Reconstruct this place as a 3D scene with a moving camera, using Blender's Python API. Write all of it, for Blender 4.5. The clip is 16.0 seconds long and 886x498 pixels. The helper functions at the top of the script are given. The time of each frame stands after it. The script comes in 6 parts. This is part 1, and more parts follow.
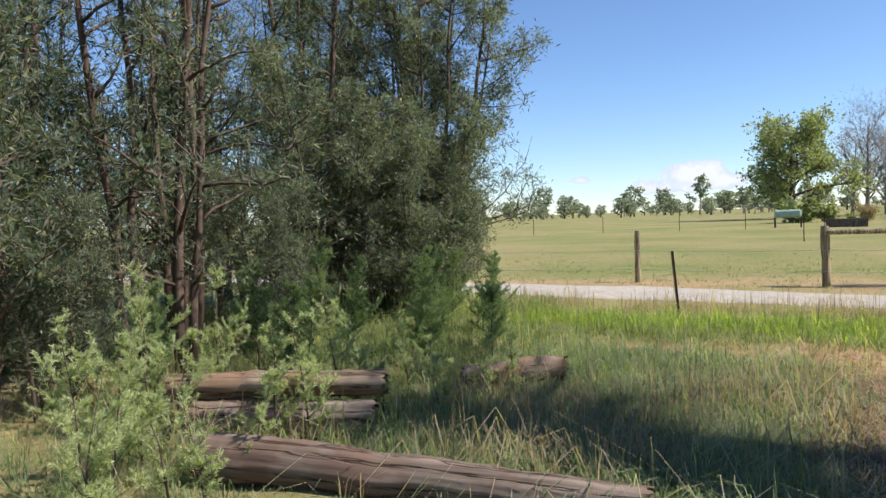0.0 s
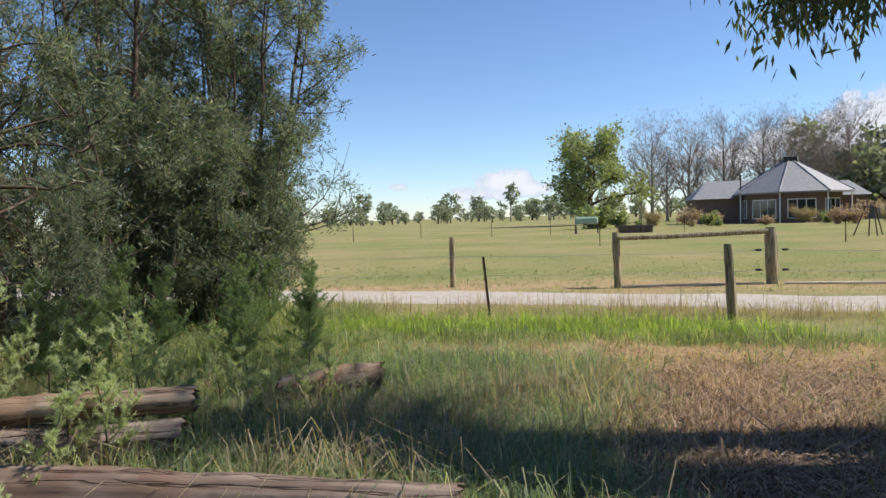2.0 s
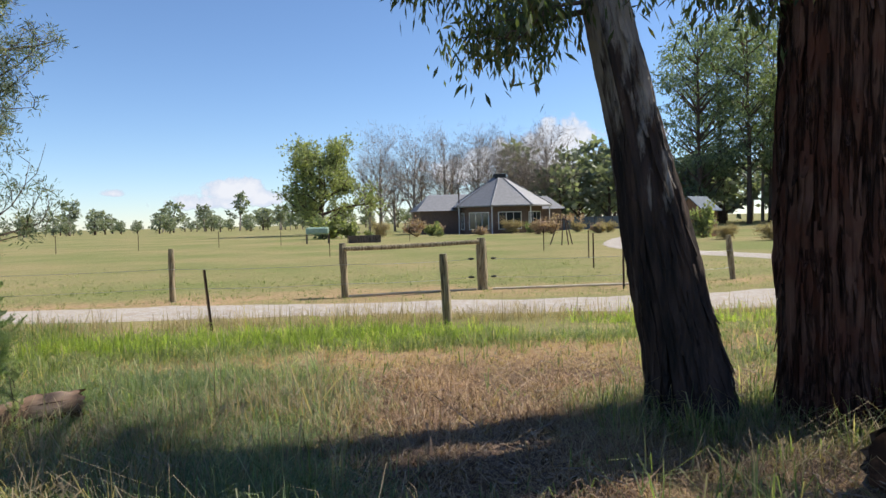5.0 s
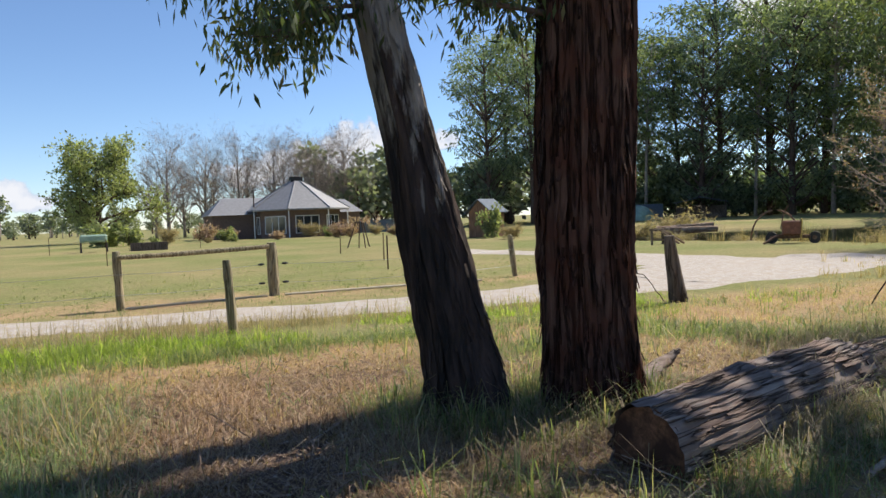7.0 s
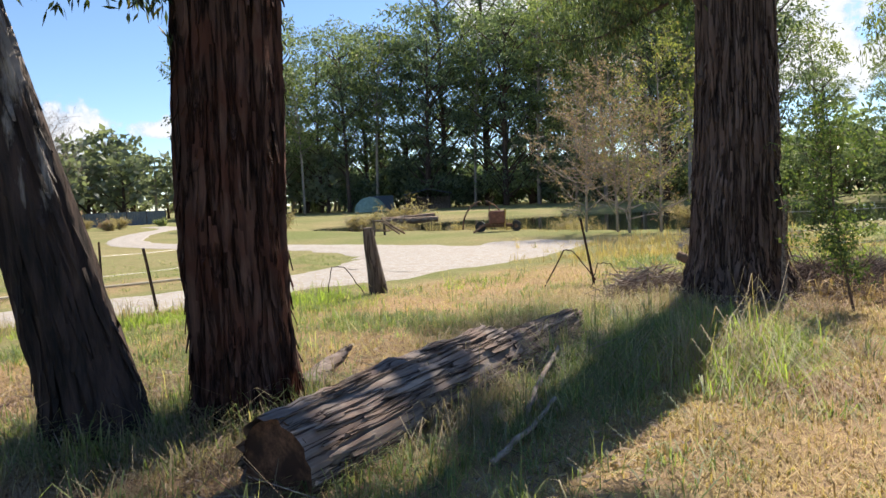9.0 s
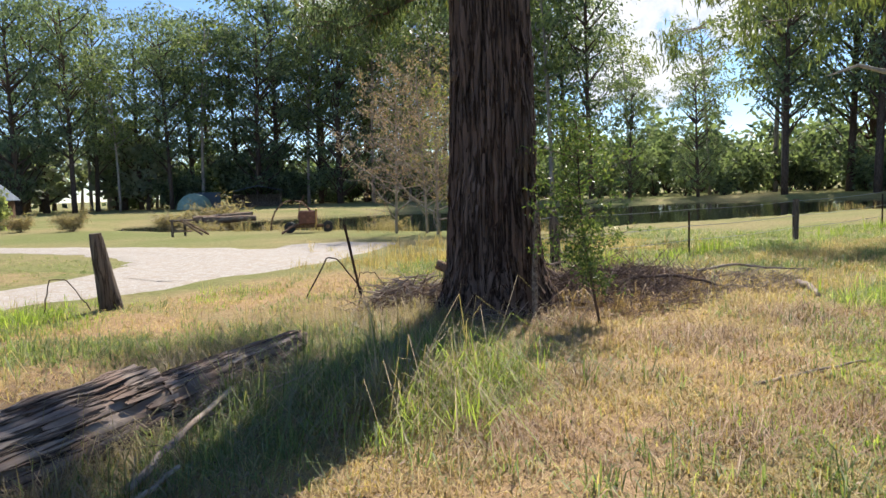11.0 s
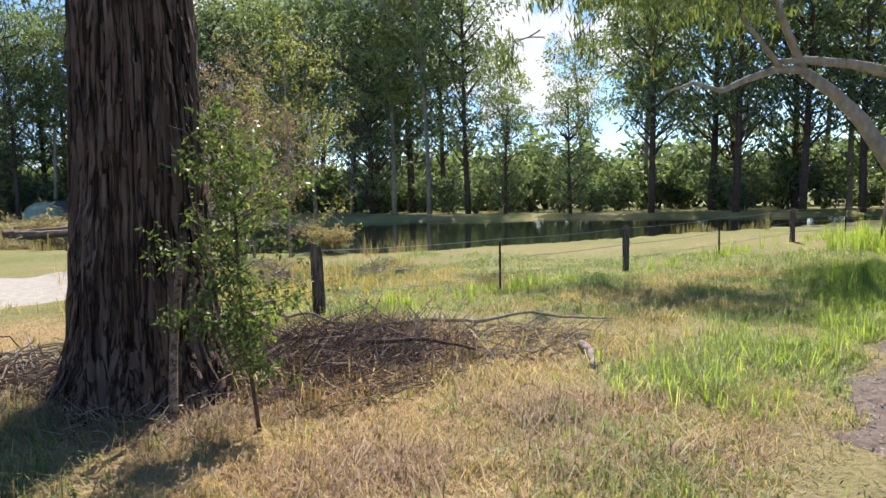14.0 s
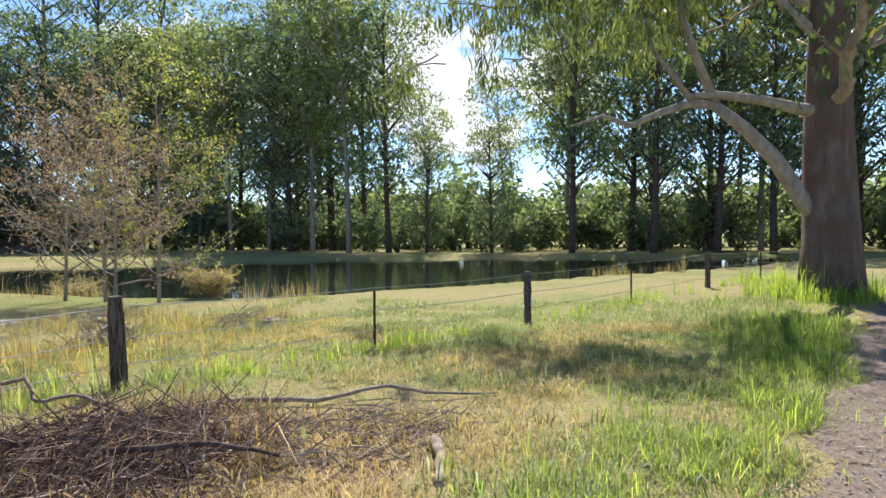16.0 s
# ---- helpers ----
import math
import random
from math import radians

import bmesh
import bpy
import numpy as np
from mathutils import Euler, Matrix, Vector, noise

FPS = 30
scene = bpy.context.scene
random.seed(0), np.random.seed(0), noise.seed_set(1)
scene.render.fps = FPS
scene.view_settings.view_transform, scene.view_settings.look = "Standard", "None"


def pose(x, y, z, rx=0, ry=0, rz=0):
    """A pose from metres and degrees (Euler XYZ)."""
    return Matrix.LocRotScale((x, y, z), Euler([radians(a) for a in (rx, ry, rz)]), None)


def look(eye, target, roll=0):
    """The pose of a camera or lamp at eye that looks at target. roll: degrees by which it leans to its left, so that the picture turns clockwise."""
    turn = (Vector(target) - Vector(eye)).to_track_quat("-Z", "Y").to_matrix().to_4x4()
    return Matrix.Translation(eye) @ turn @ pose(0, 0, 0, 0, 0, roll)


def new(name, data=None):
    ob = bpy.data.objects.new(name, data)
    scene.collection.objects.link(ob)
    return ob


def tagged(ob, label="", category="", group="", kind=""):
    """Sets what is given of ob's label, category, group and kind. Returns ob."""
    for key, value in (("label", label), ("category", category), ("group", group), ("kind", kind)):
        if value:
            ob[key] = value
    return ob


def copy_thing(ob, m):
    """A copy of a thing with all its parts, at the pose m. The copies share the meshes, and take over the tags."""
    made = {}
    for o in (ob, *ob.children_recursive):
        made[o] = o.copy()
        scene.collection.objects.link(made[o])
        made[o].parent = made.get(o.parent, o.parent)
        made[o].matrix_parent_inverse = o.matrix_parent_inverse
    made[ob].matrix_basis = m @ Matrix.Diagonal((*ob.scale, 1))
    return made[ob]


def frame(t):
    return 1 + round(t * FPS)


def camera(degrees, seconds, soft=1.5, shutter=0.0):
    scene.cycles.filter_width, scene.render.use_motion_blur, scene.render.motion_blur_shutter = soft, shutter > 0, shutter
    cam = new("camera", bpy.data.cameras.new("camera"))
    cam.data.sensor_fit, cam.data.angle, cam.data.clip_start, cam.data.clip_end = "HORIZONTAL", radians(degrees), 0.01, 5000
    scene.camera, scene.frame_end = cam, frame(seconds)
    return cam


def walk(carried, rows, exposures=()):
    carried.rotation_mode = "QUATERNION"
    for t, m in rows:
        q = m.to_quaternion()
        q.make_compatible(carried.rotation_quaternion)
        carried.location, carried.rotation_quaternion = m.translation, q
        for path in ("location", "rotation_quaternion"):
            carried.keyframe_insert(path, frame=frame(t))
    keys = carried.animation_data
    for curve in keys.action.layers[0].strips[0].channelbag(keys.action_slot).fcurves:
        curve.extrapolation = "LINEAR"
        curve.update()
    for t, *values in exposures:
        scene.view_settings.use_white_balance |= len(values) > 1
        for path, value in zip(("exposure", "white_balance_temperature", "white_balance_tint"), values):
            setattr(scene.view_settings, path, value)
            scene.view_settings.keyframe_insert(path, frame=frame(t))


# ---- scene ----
cam = camera(63.4, 16.0)
PATH = [
    (0, (-0.173, -0.296, 1.579), (-1.071, 1.489, 1.493), -1.9),
    (0.5, (-0.162, -0.297, 1.572), (-0.948, 1.54, 1.489), -2.0),
    (1, (-0.146, -0.343, 1.594), (-0.812, 1.541, 1.506), -1.8),
    (1.5, (-0.146, -0.303, 1.587), (-0.692, 1.619, 1.499), -1.7),
    (2, (-0.123, -0.328, 1.597), (-0.552, 1.624, 1.512), -1.8),
    (2.5, (-0.101, -0.345, 1.606), (-0.416, 1.628, 1.524), -1.7),
    (3, (-0.089, -0.34, 1.606), (-0.29, 1.648, 1.528), -1.6),
    (3.5, (-0.081, -0.339, 1.607), (-0.166, 1.657, 1.531), -1.7),
    (5.8, (0.056, -0.348, 1.616), (0.566, 1.585, 1.539), -1.5),
    (6, (0.08, -0.338, 1.605), (0.639, 1.581, 1.528), -1.6),
    (6.5, (0.119, -0.334, 1.605), (0.816, 1.539, 1.525), -1.9),
    (7, (0.17, -0.347, 1.61), (1.003, 1.47, 1.523), -2.2),
    (7.5, (0.26, -0.391, 1.612), (1.232, 1.354, 1.516), -2.3),
    (8, (0.44, -0.441, 1.623), (1.562, 1.211, 1.513), -2.4),
    (8.5, (0.639, -0.445, 1.614), (1.91, 1.094, 1.49), -2.5),
    (9, (0.988, -0.37, 1.593), (2.404, 1.035, 1.453), -2.6),
    (9.5, (1.418, -0.386, 1.599), (2.936, 0.907, 1.443), -2.4),
    (9.7, (1.614, -0.425, 1.604), (3.16, 0.833, 1.446), -2.3),
    (11.8, (3.486, -0.977, 1.626), (5.229, -0.01, 1.464), -1.6),
    (12, (3.746, -1.074, 1.643), (5.5, -0.127, 1.482), -1.5),
    (12.5, (4.323, -1.234, 1.67), (6.1, -0.33, 1.515), -1.4),
    (13, (4.969, -1.283, 1.702), (6.768, -0.423, 1.554), -1.1),
    (13.5, (5.54, -1.363, 1.757), (7.353, -0.53, 1.61), -0.9),
    (14, (6.183, -1.377, 1.791), (8.01, -0.575, 1.653), -1.0),
    (14.5, (6.778, -1.459, 1.844), (8.624, -0.699, 1.718), -0.7),
    (15, (7.427, -1.426, 1.867), (9.292, -0.71, 1.768), -0.8),
    (15.3, (7.781, -1.44, 1.873), (9.659, -0.757, 1.796), -0.4),
    (15.5, (8.003, -1.448, 1.874), (9.89, -0.788, 1.804), -0.4),
    (16, (8.583, -1.5, 1.838), (10.485, -0.882, 1.803), -0.4),
]
walk(cam, [(t, look(e, g, ro)) for t, e, g, ro in PATH], [(0, 0.67, 6000, 12), (1.5, 0.58, 6030, 12), (3.5, 0.52, 6050, 12), (7, 0.56, 6200, 12), (9, 0.82, 6300, 12), (12.5, 0.80, 6100, 12), (16, 0.98, 6050, 12)])

# world, sun and exposure
SUN_AZ = radians(76.5)
SUN_EL = radians(47.0)
world = bpy.data.worlds.new("sky")
scene.world = world
world.use_nodes = True
wn = world.node_tree.nodes
wn.clear()
w_out = wn.new("ShaderNodeOutputWorld")
w_bg = wn.new("ShaderNodeBackground")
w_sky = wn.new("ShaderNodeTexSky")
w_sky.sky_type = "NISHITA"
w_sky.sun_disc = False
w_sky.sun_elevation = SUN_EL
w_sky.sun_rotation = SUN_AZ
w_sky.altitude = 1200.0
w_sky.air_density = 1.0
w_sky.dust_density = 0.1
w_sky.ozone_density = 4.0
w_bg.inputs["Strength"].default_value = 0.1
world.node_tree.links.new(w_sky.outputs[0], w_bg.inputs[0])
world.node_tree.links.new(w_bg.outputs[0], w_out.inputs[0])

sun_data = bpy.data.lights.new("sun", "SUN")
sun_data.energy = 5.0
sun_data.angle = radians(0.6)
sun_data.color = (1.0, 0.90, 0.74)
sun_dir = Vector((math.sin(SUN_AZ) * math.cos(SUN_EL), math.cos(SUN_AZ) * math.cos(SUN_EL), math.sin(SUN_EL)))
sun = new("sun", sun_data)
sun.matrix_world = look(sun_dir * 200, (0, 0, 0))

rng = np.random.default_rng(7)


# ---------- materials ----------
def shader(name):
    m = bpy.data.materials.new(name)
    m.use_nodes = True
    nt = m.node_tree
    return m, nt, nt.nodes["Principled BSDF"]


def node(nt, kind, **values):
    n = nt.nodes.new(kind)
    for k, v in values.items():
        n.inputs[k.replace("_", " ")].default_value = v
    return n


def ramp(nt, source, stops):
    r = nt.nodes.new("ShaderNodeValToRGB")
    els = r.color_ramp.elements
    while len(els) < len(stops):
        els.new(0.5)
    for e, (p, c) in zip(els, stops):
        e.position, e.color = p, (*c, 1)
    nt.links.new(source, r.inputs[0])
    return r.outputs[0]


def noisy(nt, scale, detail=6.0, rough=0.6, stretch=None, where="Object"):
    tc = nt.nodes.new("ShaderNodeTexCoord")
    src = tc.outputs[where]
    if stretch:
        mp = nt.nodes.new("ShaderNodeMapping")
        mp.inputs["Scale"].default_value = stretch
        nt.links.new(src, mp.inputs[0])
        src = mp.outputs[0]
    n = node(nt, "ShaderNodeTexNoise", Scale=scale, Detail=detail, Roughness=rough)
    nt.links.new(src, n.inputs["Vector"])
    return n.outputs["Fac"]


def mixed(nt, fac, a, b, mode="MIX"):
    m = nt.nodes.new("ShaderNodeMix")
    m.data_type, m.blend_type = "RGBA", mode
    for sock, v in ((m.inputs[0], fac), (m.inputs[6], a), (m.inputs[7], b)):
        if isinstance(v, (int, float)):
            sock.default_value = v
        elif isinstance(v, tuple):
            sock.default_value = (*v, 1)
        else:
            nt.links.new(v, sock)
    return m.outputs[2]


def bump(nt, bsdf, height, strength=0.5, distance=0.02):
    b = node(nt, "ShaderNodeBump", Strength=strength, Distance=distance)
    nt.links.new(height, b.inputs["Height"])
    nt.links.new(b.outputs[0], bsdf.inputs["Normal"])


def surface(name, a, b, c=None, scale=4.0, stretch=None, rough=0.85, bumpy=0.4, dist=0.01, metal=0.0, cracks=0.0, wide=0.055):
    """A rough surface that varies at two scales between colours a and b, with wear of colour c."""
    m, nt, bsdf = shader(name)
    f1 = noisy(nt, scale, 8, 0.65, stretch)
    f2 = noisy(nt, scale * 0.22, 3, 0.5)
    col = ramp(nt, f1, [(0.33, a), (0.68, b)])
    if c:
        w = ramp(nt, f2, [(0.45, (0, 0, 0)), (0.62, (1, 1, 1))])
        col = mixed(nt, w, col, c)
    height = f1
    if cracks:
        f3 = noisy(nt, scale * cracks, 4, 0.55, stretch)
        gap = nt.nodes.new("ShaderNodeMath")
        gap.operation = "SUBTRACT"
        nt.links.new(f3, gap.inputs[0])
        gap.inputs[1].default_value = 0.5
        ab = nt.nodes.new("ShaderNodeMath")
        ab.operation = "ABSOLUTE"
        nt.links.new(gap.outputs[0], ab.inputs[0])
        deep = ramp(nt, ab.outputs[0], [(0.0, (0.26, 0.23, 0.21)), (wide, (1, 1, 1))])
        col = mixed(nt, 1.0, col, deep, "MULTIPLY")
        height = mixed(nt, 0.65, f1, deep)
    nt.links.new(col, bsdf.inputs["Base Color"])
    bsdf.inputs["Roughness"].default_value = rough
    bsdf.inputs["Metallic"].default_value = metal
    if rough > 0.75:
        bsdf.inputs["Specular IOR Level"].default_value = 0.2
    bump(nt, bsdf, height, bumpy, dist)
    return m


def leafy(name, dark, light, glow=0.45, rough=0.5, odd=None, turn=0.7):
    """A thin leaf: reflects, and lets sunlight through; each leaf has its own tone."""
    m, nt, bsdf = shader(name)
    geo = nt.nodes.new("ShaderNodeNewGeometry")
    stops = [(0.0, dark), (turn, light)]
    if odd:
        stops += [(turn + 0.14, light), (min(turn + 0.3, 1.0), odd)]
    col = ramp(nt, geo.outputs["Random Per Island"], stops)
    big = noisy(nt, 0.9, 3, 0.5)
    col = mixed(nt, 1.0, col, ramp(nt, big, [(0.3, (0.72, 0.74, 0.76)), (0.7, (1.0, 1.0, 0.95))]), "MULTIPLY")
    nt.links.new(col, bsdf.inputs["Base Color"])
    bsdf.inputs["Roughness"].default_value = rough
    bsdf.inputs["Specular IOR Level"].default_value = 0.3
    tr = nt.nodes.new("ShaderNodeBsdfTranslucent")
    warm = mixed(nt, 1.0, col, (1.5, 1.6, 0.75), "MULTIPLY")
    nt.links.new(warm, tr.inputs[0])
    mx = nt.nodes.new("ShaderNodeMixShader")
    mx.inputs[0].default_value = glow
    nt.links.new(bsdf.outputs[0], mx.inputs[1])
    nt.links.new(tr.outputs[0], mx.inputs[2])
    nt.links.new(mx.outputs[0], nt.nodes["Material Output"].inputs[0])
    return m


M_BARK = surface("stringy_bark", (0.016, 0.008, 0.006), (0.165, 0.092, 0.068), (0.095, 0.040, 0.027), 13, (1, 1, 0.09), 0.95, 1.0, 0.05, cracks=0.8)
M_BARK_OLD = surface("furrowed_grey_bark", (0.045, 0.03, 0.024), (0.23, 0.165, 0.135), (0.15, 0.10, 0.078), 13, (1, 1, 0.07), 0.95, 1.0, 0.06, cracks=0.8)
M_BARK_GREY = surface("smooth_gum_bark", (0.085, 0.062, 0.05), (0.20, 0.15, 0.125), (0.12, 0.075, 0.055), 5, (1, 1, 0.25), 0.8, 0.3, 0.01)
M_STICK = surface("dry_stick_wood", (0.15, 0.11, 0.085), (0.46, 0.38, 0.31), None, 8, None, 0.9, 0.3, 0.006)
M_PALEPOLE = surface("sun_bleached_pole", (0.38, 0.33, 0.25), (0.66, 0.60, 0.48), None, 10, (0.1, 1, 1), 0.85, 0.3, 0.005)
M_STICK_BROWN = surface("brown_stick_wood", (0.10, 0.065, 0.048), (0.33, 0.235, 0.18), None, 8, None, 0.9, 0.3, 0.006)
M_TWIG = surface("twig_bark", (0.05, 0.035, 0.028), (0.17, 0.12, 0.095), None, 12, (1, 1, 0.3), 0.9, 0.5, 0.01)
M_TWIG_PALE = surface("pale_twig_bark", (0.22, 0.18, 0.15), (0.42, 0.36, 0.31), None, 6, (1, 1, 0.3), 0.9, 0.3, 0.01)
M_DEAD = surface("grey_dead_wood", (0.09, 0.058, 0.04), (0.44, 0.345, 0.26), (0.23, 0.15, 0.10), 15, (0.045, 1, 1), 0.9, 0.8, 0.02, cracks=0.6, wide=0.018)
M_LOG = surface("fallen_log_bark", (0.085, 0.064, 0.054), (0.37, 0.305, 0.26), (0.21, 0.15, 0.12), 16, (0.05, 1, 1), 0.92, 1.0, 0.03, cracks=0.8, wide=0.03)
M_LOG_OLD = surface("weathered_brown_log", (0.075, 0.052, 0.04), (0.30, 0.235, 0.19), (0.16, 0.105, 0.08), 14, (0.05, 1, 1), 0.92, 0.9, 0.02, cracks=0.7, wide=0.022)
M_LOGEND = surface("cut_log_wood", (0.05, 0.028, 0.018), (0.24, 0.13, 0.08), (0.05, 0.03, 0.022), 22, None, 0.9, 0.5, 0.01)
M_POST = surface("weathered_pine_post", (0.19, 0.155, 0.095), (0.44, 0.37, 0.24), (0.31, 0.275, 0.18), 14, (1, 1, 0.08), 0.9, 0.5, 0.008, cracks=0.9)
M_POST_DARK = surface("old_hardwood_post", (0.07, 0.055, 0.045), (0.22, 0.18, 0.15), None, 14, (1, 1, 0.08), 0.92, 0.7, 0.012, cracks=0.9)
M_STEEL = surface("rusted_dark_steel", (0.03, 0.022, 0.018), (0.11, 0.065, 0.045), None, 20, None, 0.8, 0.3, 0.004, 0.3)
M_WIRE = surface("galvanised_wire", (0.28, 0.28, 0.28), (0.45, 0.45, 0.45), None, 20, None, 0.5, 0.1, 0.002, 0.7)
M_RUBBER = surface("black_plastic", (0.012, 0.012, 0.012), (0.03, 0.03, 0.03), None, 20, None, 0.6, 0.1, 0.002)


def shedding_bark():
    """Dark fibrous bark low down that gives way to smooth grey wood higher up, in ragged patches."""
    m, nt, bsdf = shader("shedding_gum_bark")
    f1 = noisy(nt, 11, 8, 0.65, (1, 1, 0.09))
    dark = ramp(nt, f1, [(0.38, (0.010, 0.007, 0.006)), (0.68, (0.075, 0.047, 0.038))])
    pale = ramp(nt, noisy(nt, 3, 5, 0.6, (1, 1, 0.3)), [(0.3, (0.20, 0.175, 0.16)), (0.7, (0.40, 0.36, 0.335))])
    tc = nt.nodes.new("ShaderNodeTexCoord")
    sx = nt.nodes.new("ShaderNodeSeparateXYZ")
    nt.links.new(tc.outputs["Object"], sx.inputs[0])
    up = nt.nodes.new("ShaderNodeMapRange")
    up.inputs[1].default_value, up.inputs[2].default_value, up.inputs[3].default_value, up.inputs[4].default_value = 1.3, 3.0, -0.2, 0.1
    nt.links.new(sx.outputs[2], up.inputs[0])
    ad = nt.nodes.new("ShaderNodeMath")
    ad.operation = "ADD"
    nt.links.new(up.outputs[0], ad.inputs[0])
    nt.links.new(noisy(nt, 4.5, 7, 0.65, (1, 1, 0.16)), ad.inputs[1])
    bare_wood = ramp(nt, ad.outputs[0], [(0.46, (0, 0, 0)), (0.55, (1, 1, 1))])
    nt.links.new(mixed(nt, bare_wood, dark, pale), bsdf.inputs["Base Color"])
    bsdf.inputs["Roughness"].default_value = 0.9
    bump(nt, bsdf, mixed(nt, bare_wood, f1, (0.9, 0.9, 0.9)), 0.9, 0.04)
    return m


M_BARK_SHED = shedding_bark()
M_ROAD = surface("pale_gravel", (0.27, 0.24, 0.21), (0.54, 0.50, 0.45), (0.36, 0.31, 0.255), 24, None, 0.95, 0.7, 0.012)
M_PATH = surface("dirt_track", (0.085, 0.066, 0.055), (0.25, 0.205, 0.175), (0.14, 0.105, 0.085), 34, None, 0.95, 0.5, 0.01)
M_ROOF = surface("corrugated_grey_roof", (0.20, 0.20, 0.205), (0.27, 0.27, 0.275), None, 3, None, 0.55, 0.1, 0.01, 0.2)
M_BRICK = surface("brown_brick", (0.12, 0.085, 0.07), (0.22, 0.155, 0.125), None, 6, None, 0.9, 0.3, 0.01)
M_WHITE = surface("white_paint", (0.62, 0.62, 0.6), (0.78, 0.78, 0.76), None, 6, None, 0.6, 0.1, 0.004)
M_SHED = surface("brown_timber", (0.14, 0.08, 0.05), (0.27, 0.16, 0.10), None, 8, (1, 1, 0.2), 0.85, 0.3, 0.01)
M_BLUEROOF = surface("blue_grey_metal", (0.10, 0.125, 0.155), (0.16, 0.19, 0.23), None, 4, None, 0.8, 0.1, 0.01, 0.0)
M_RED = surface("faded_red_paint", (0.15, 0.055, 0.035), (0.28, 0.11, 0.065), (0.16, 0.07, 0.04), 8, None, 0.7, 0.2, 0.01)
M_RUST = surface("rusty_iron", (0.10, 0.055, 0.035), (0.26, 0.17, 0.12), None, 10, None, 0.85, 0.3, 0.01)
M_TANK = surface("green_tank", (0.22, 0.32, 0.25), (0.34, 0.46, 0.37), None, 3, None, 0.6, 0.1, 0.01)

M_SHRUB = leafy("tea_tree_needles", (0.045, 0.066, 0.055), (0.21, 0.245, 0.185), 0.48, 0.55, (0.42, 0.36, 0.28))
M_YOUNG = leafy("young_needles", (0.26, 0.31, 0.17), (0.58, 0.61, 0.38), 0.48, 0.5)
M_FEATHER = leafy("feathery_green_needles", (0.10, 0.15, 0.075), (0.28, 0.35, 0.18), 0.5, 0.5)
M_GUM = leafy("gum_leaves", (0.04, 0.06, 0.03), (0.12, 0.15, 0.07), 0.42, 0.42, (0.2, 0.15, 0.07))
M_FOREST = leafy("forest_leaves", (0.10, 0.13, 0.062), (0.31, 0.345, 0.17), 0.5, 0.5)
# forest leaf colour with the bluish tint of distance haze mixed in
M_FORESTB = leafy("haze_tinted_leaves", (0.08, 0.11, 0.08), (0.235, 0.28, 0.19), 0.48, 0.5)
M_WILLOW = leafy("weeping_leaves", (0.085, 0.11, 0.05), (0.19, 0.215, 0.10), 0.5, 0.45)
M_GREENTREE = leafy("orchard_leaves", (0.15, 0.18, 0.10), (0.35, 0.37, 0.20), 0.5, 0.5)
M_SAP = leafy("glossy_sapling_leaves", (0.05, 0.085, 0.03), (0.16, 0.21, 0.075), 0.45, 0.38, (0.32, 0.32, 0.12))
M_AUTUMN = leafy("autumn_leaves", (0.20, 0.21, 0.07), (0.42, 0.42, 0.15), 0.5, 0.5, (0.36, 0.21, 0.14))
M_PINK = leafy("pinkish_seed_heads", (0.30, 0.18, 0.15), (0.48, 0.34, 0.28), 0.35, 0.6)
M_GRASS = leafy("green_grass", (0.105, 0.145, 0.06), (0.27, 0.32, 0.14), 0.5, 0.5, (0.56, 0.47, 0.27), 0.68)
M_LUSH = leafy("lush_grass", (0.16, 0.22, 0.045), (0.36, 0.44, 0.11), 0.62, 0.5, (0.52, 0.47, 0.22), 0.75)
M_DRY = leafy("dry_grass", (0.30, 0.20, 0.105), (0.60, 0.45, 0.24), 0.4, 0.7, (0.2, 0.24, 0.07))
M_DEADGRASS = leafy("dead_mown_grass", (0.16, 0.095, 0.065), (0.50, 0.34, 0.235), 0.3, 0.75, (0.66, 0.52, 0.38))
# cooler copy of the green grass: the bluish cast of shade is in its colour
M_SHADEGRASS = leafy("shade_tinted_grass", (0.11, 0.155, 0.085), (0.29, 0.36, 0.20), 0.5, 0.5, (0.60, 0.55, 0.36), 0.7)
M_STRAW = leafy("straw_litter", (0.20, 0.125, 0.075), (0.50, 0.345, 0.21), 0.3, 0.7)
M_LITTER = leafy("gum_leaf_litter", (0.09, 0.055, 0.04), (0.36, 0.25, 0.17), 0.15, 0.7, (0.45, 0.38, 0.30))
# pale grey-green: aerial haze over the far trees is put into the leaf colour
M_FAR = leafy("haze_tinted_far_leaves", (0.19, 0.215, 0.175), (0.30, 0.32, 0.26), 0.4, 0.6)
M_REED = leafy("pale_reeds", (0.24, 0.18, 0.12), (0.45, 0.36, 0.25), 0.4, 0.7)


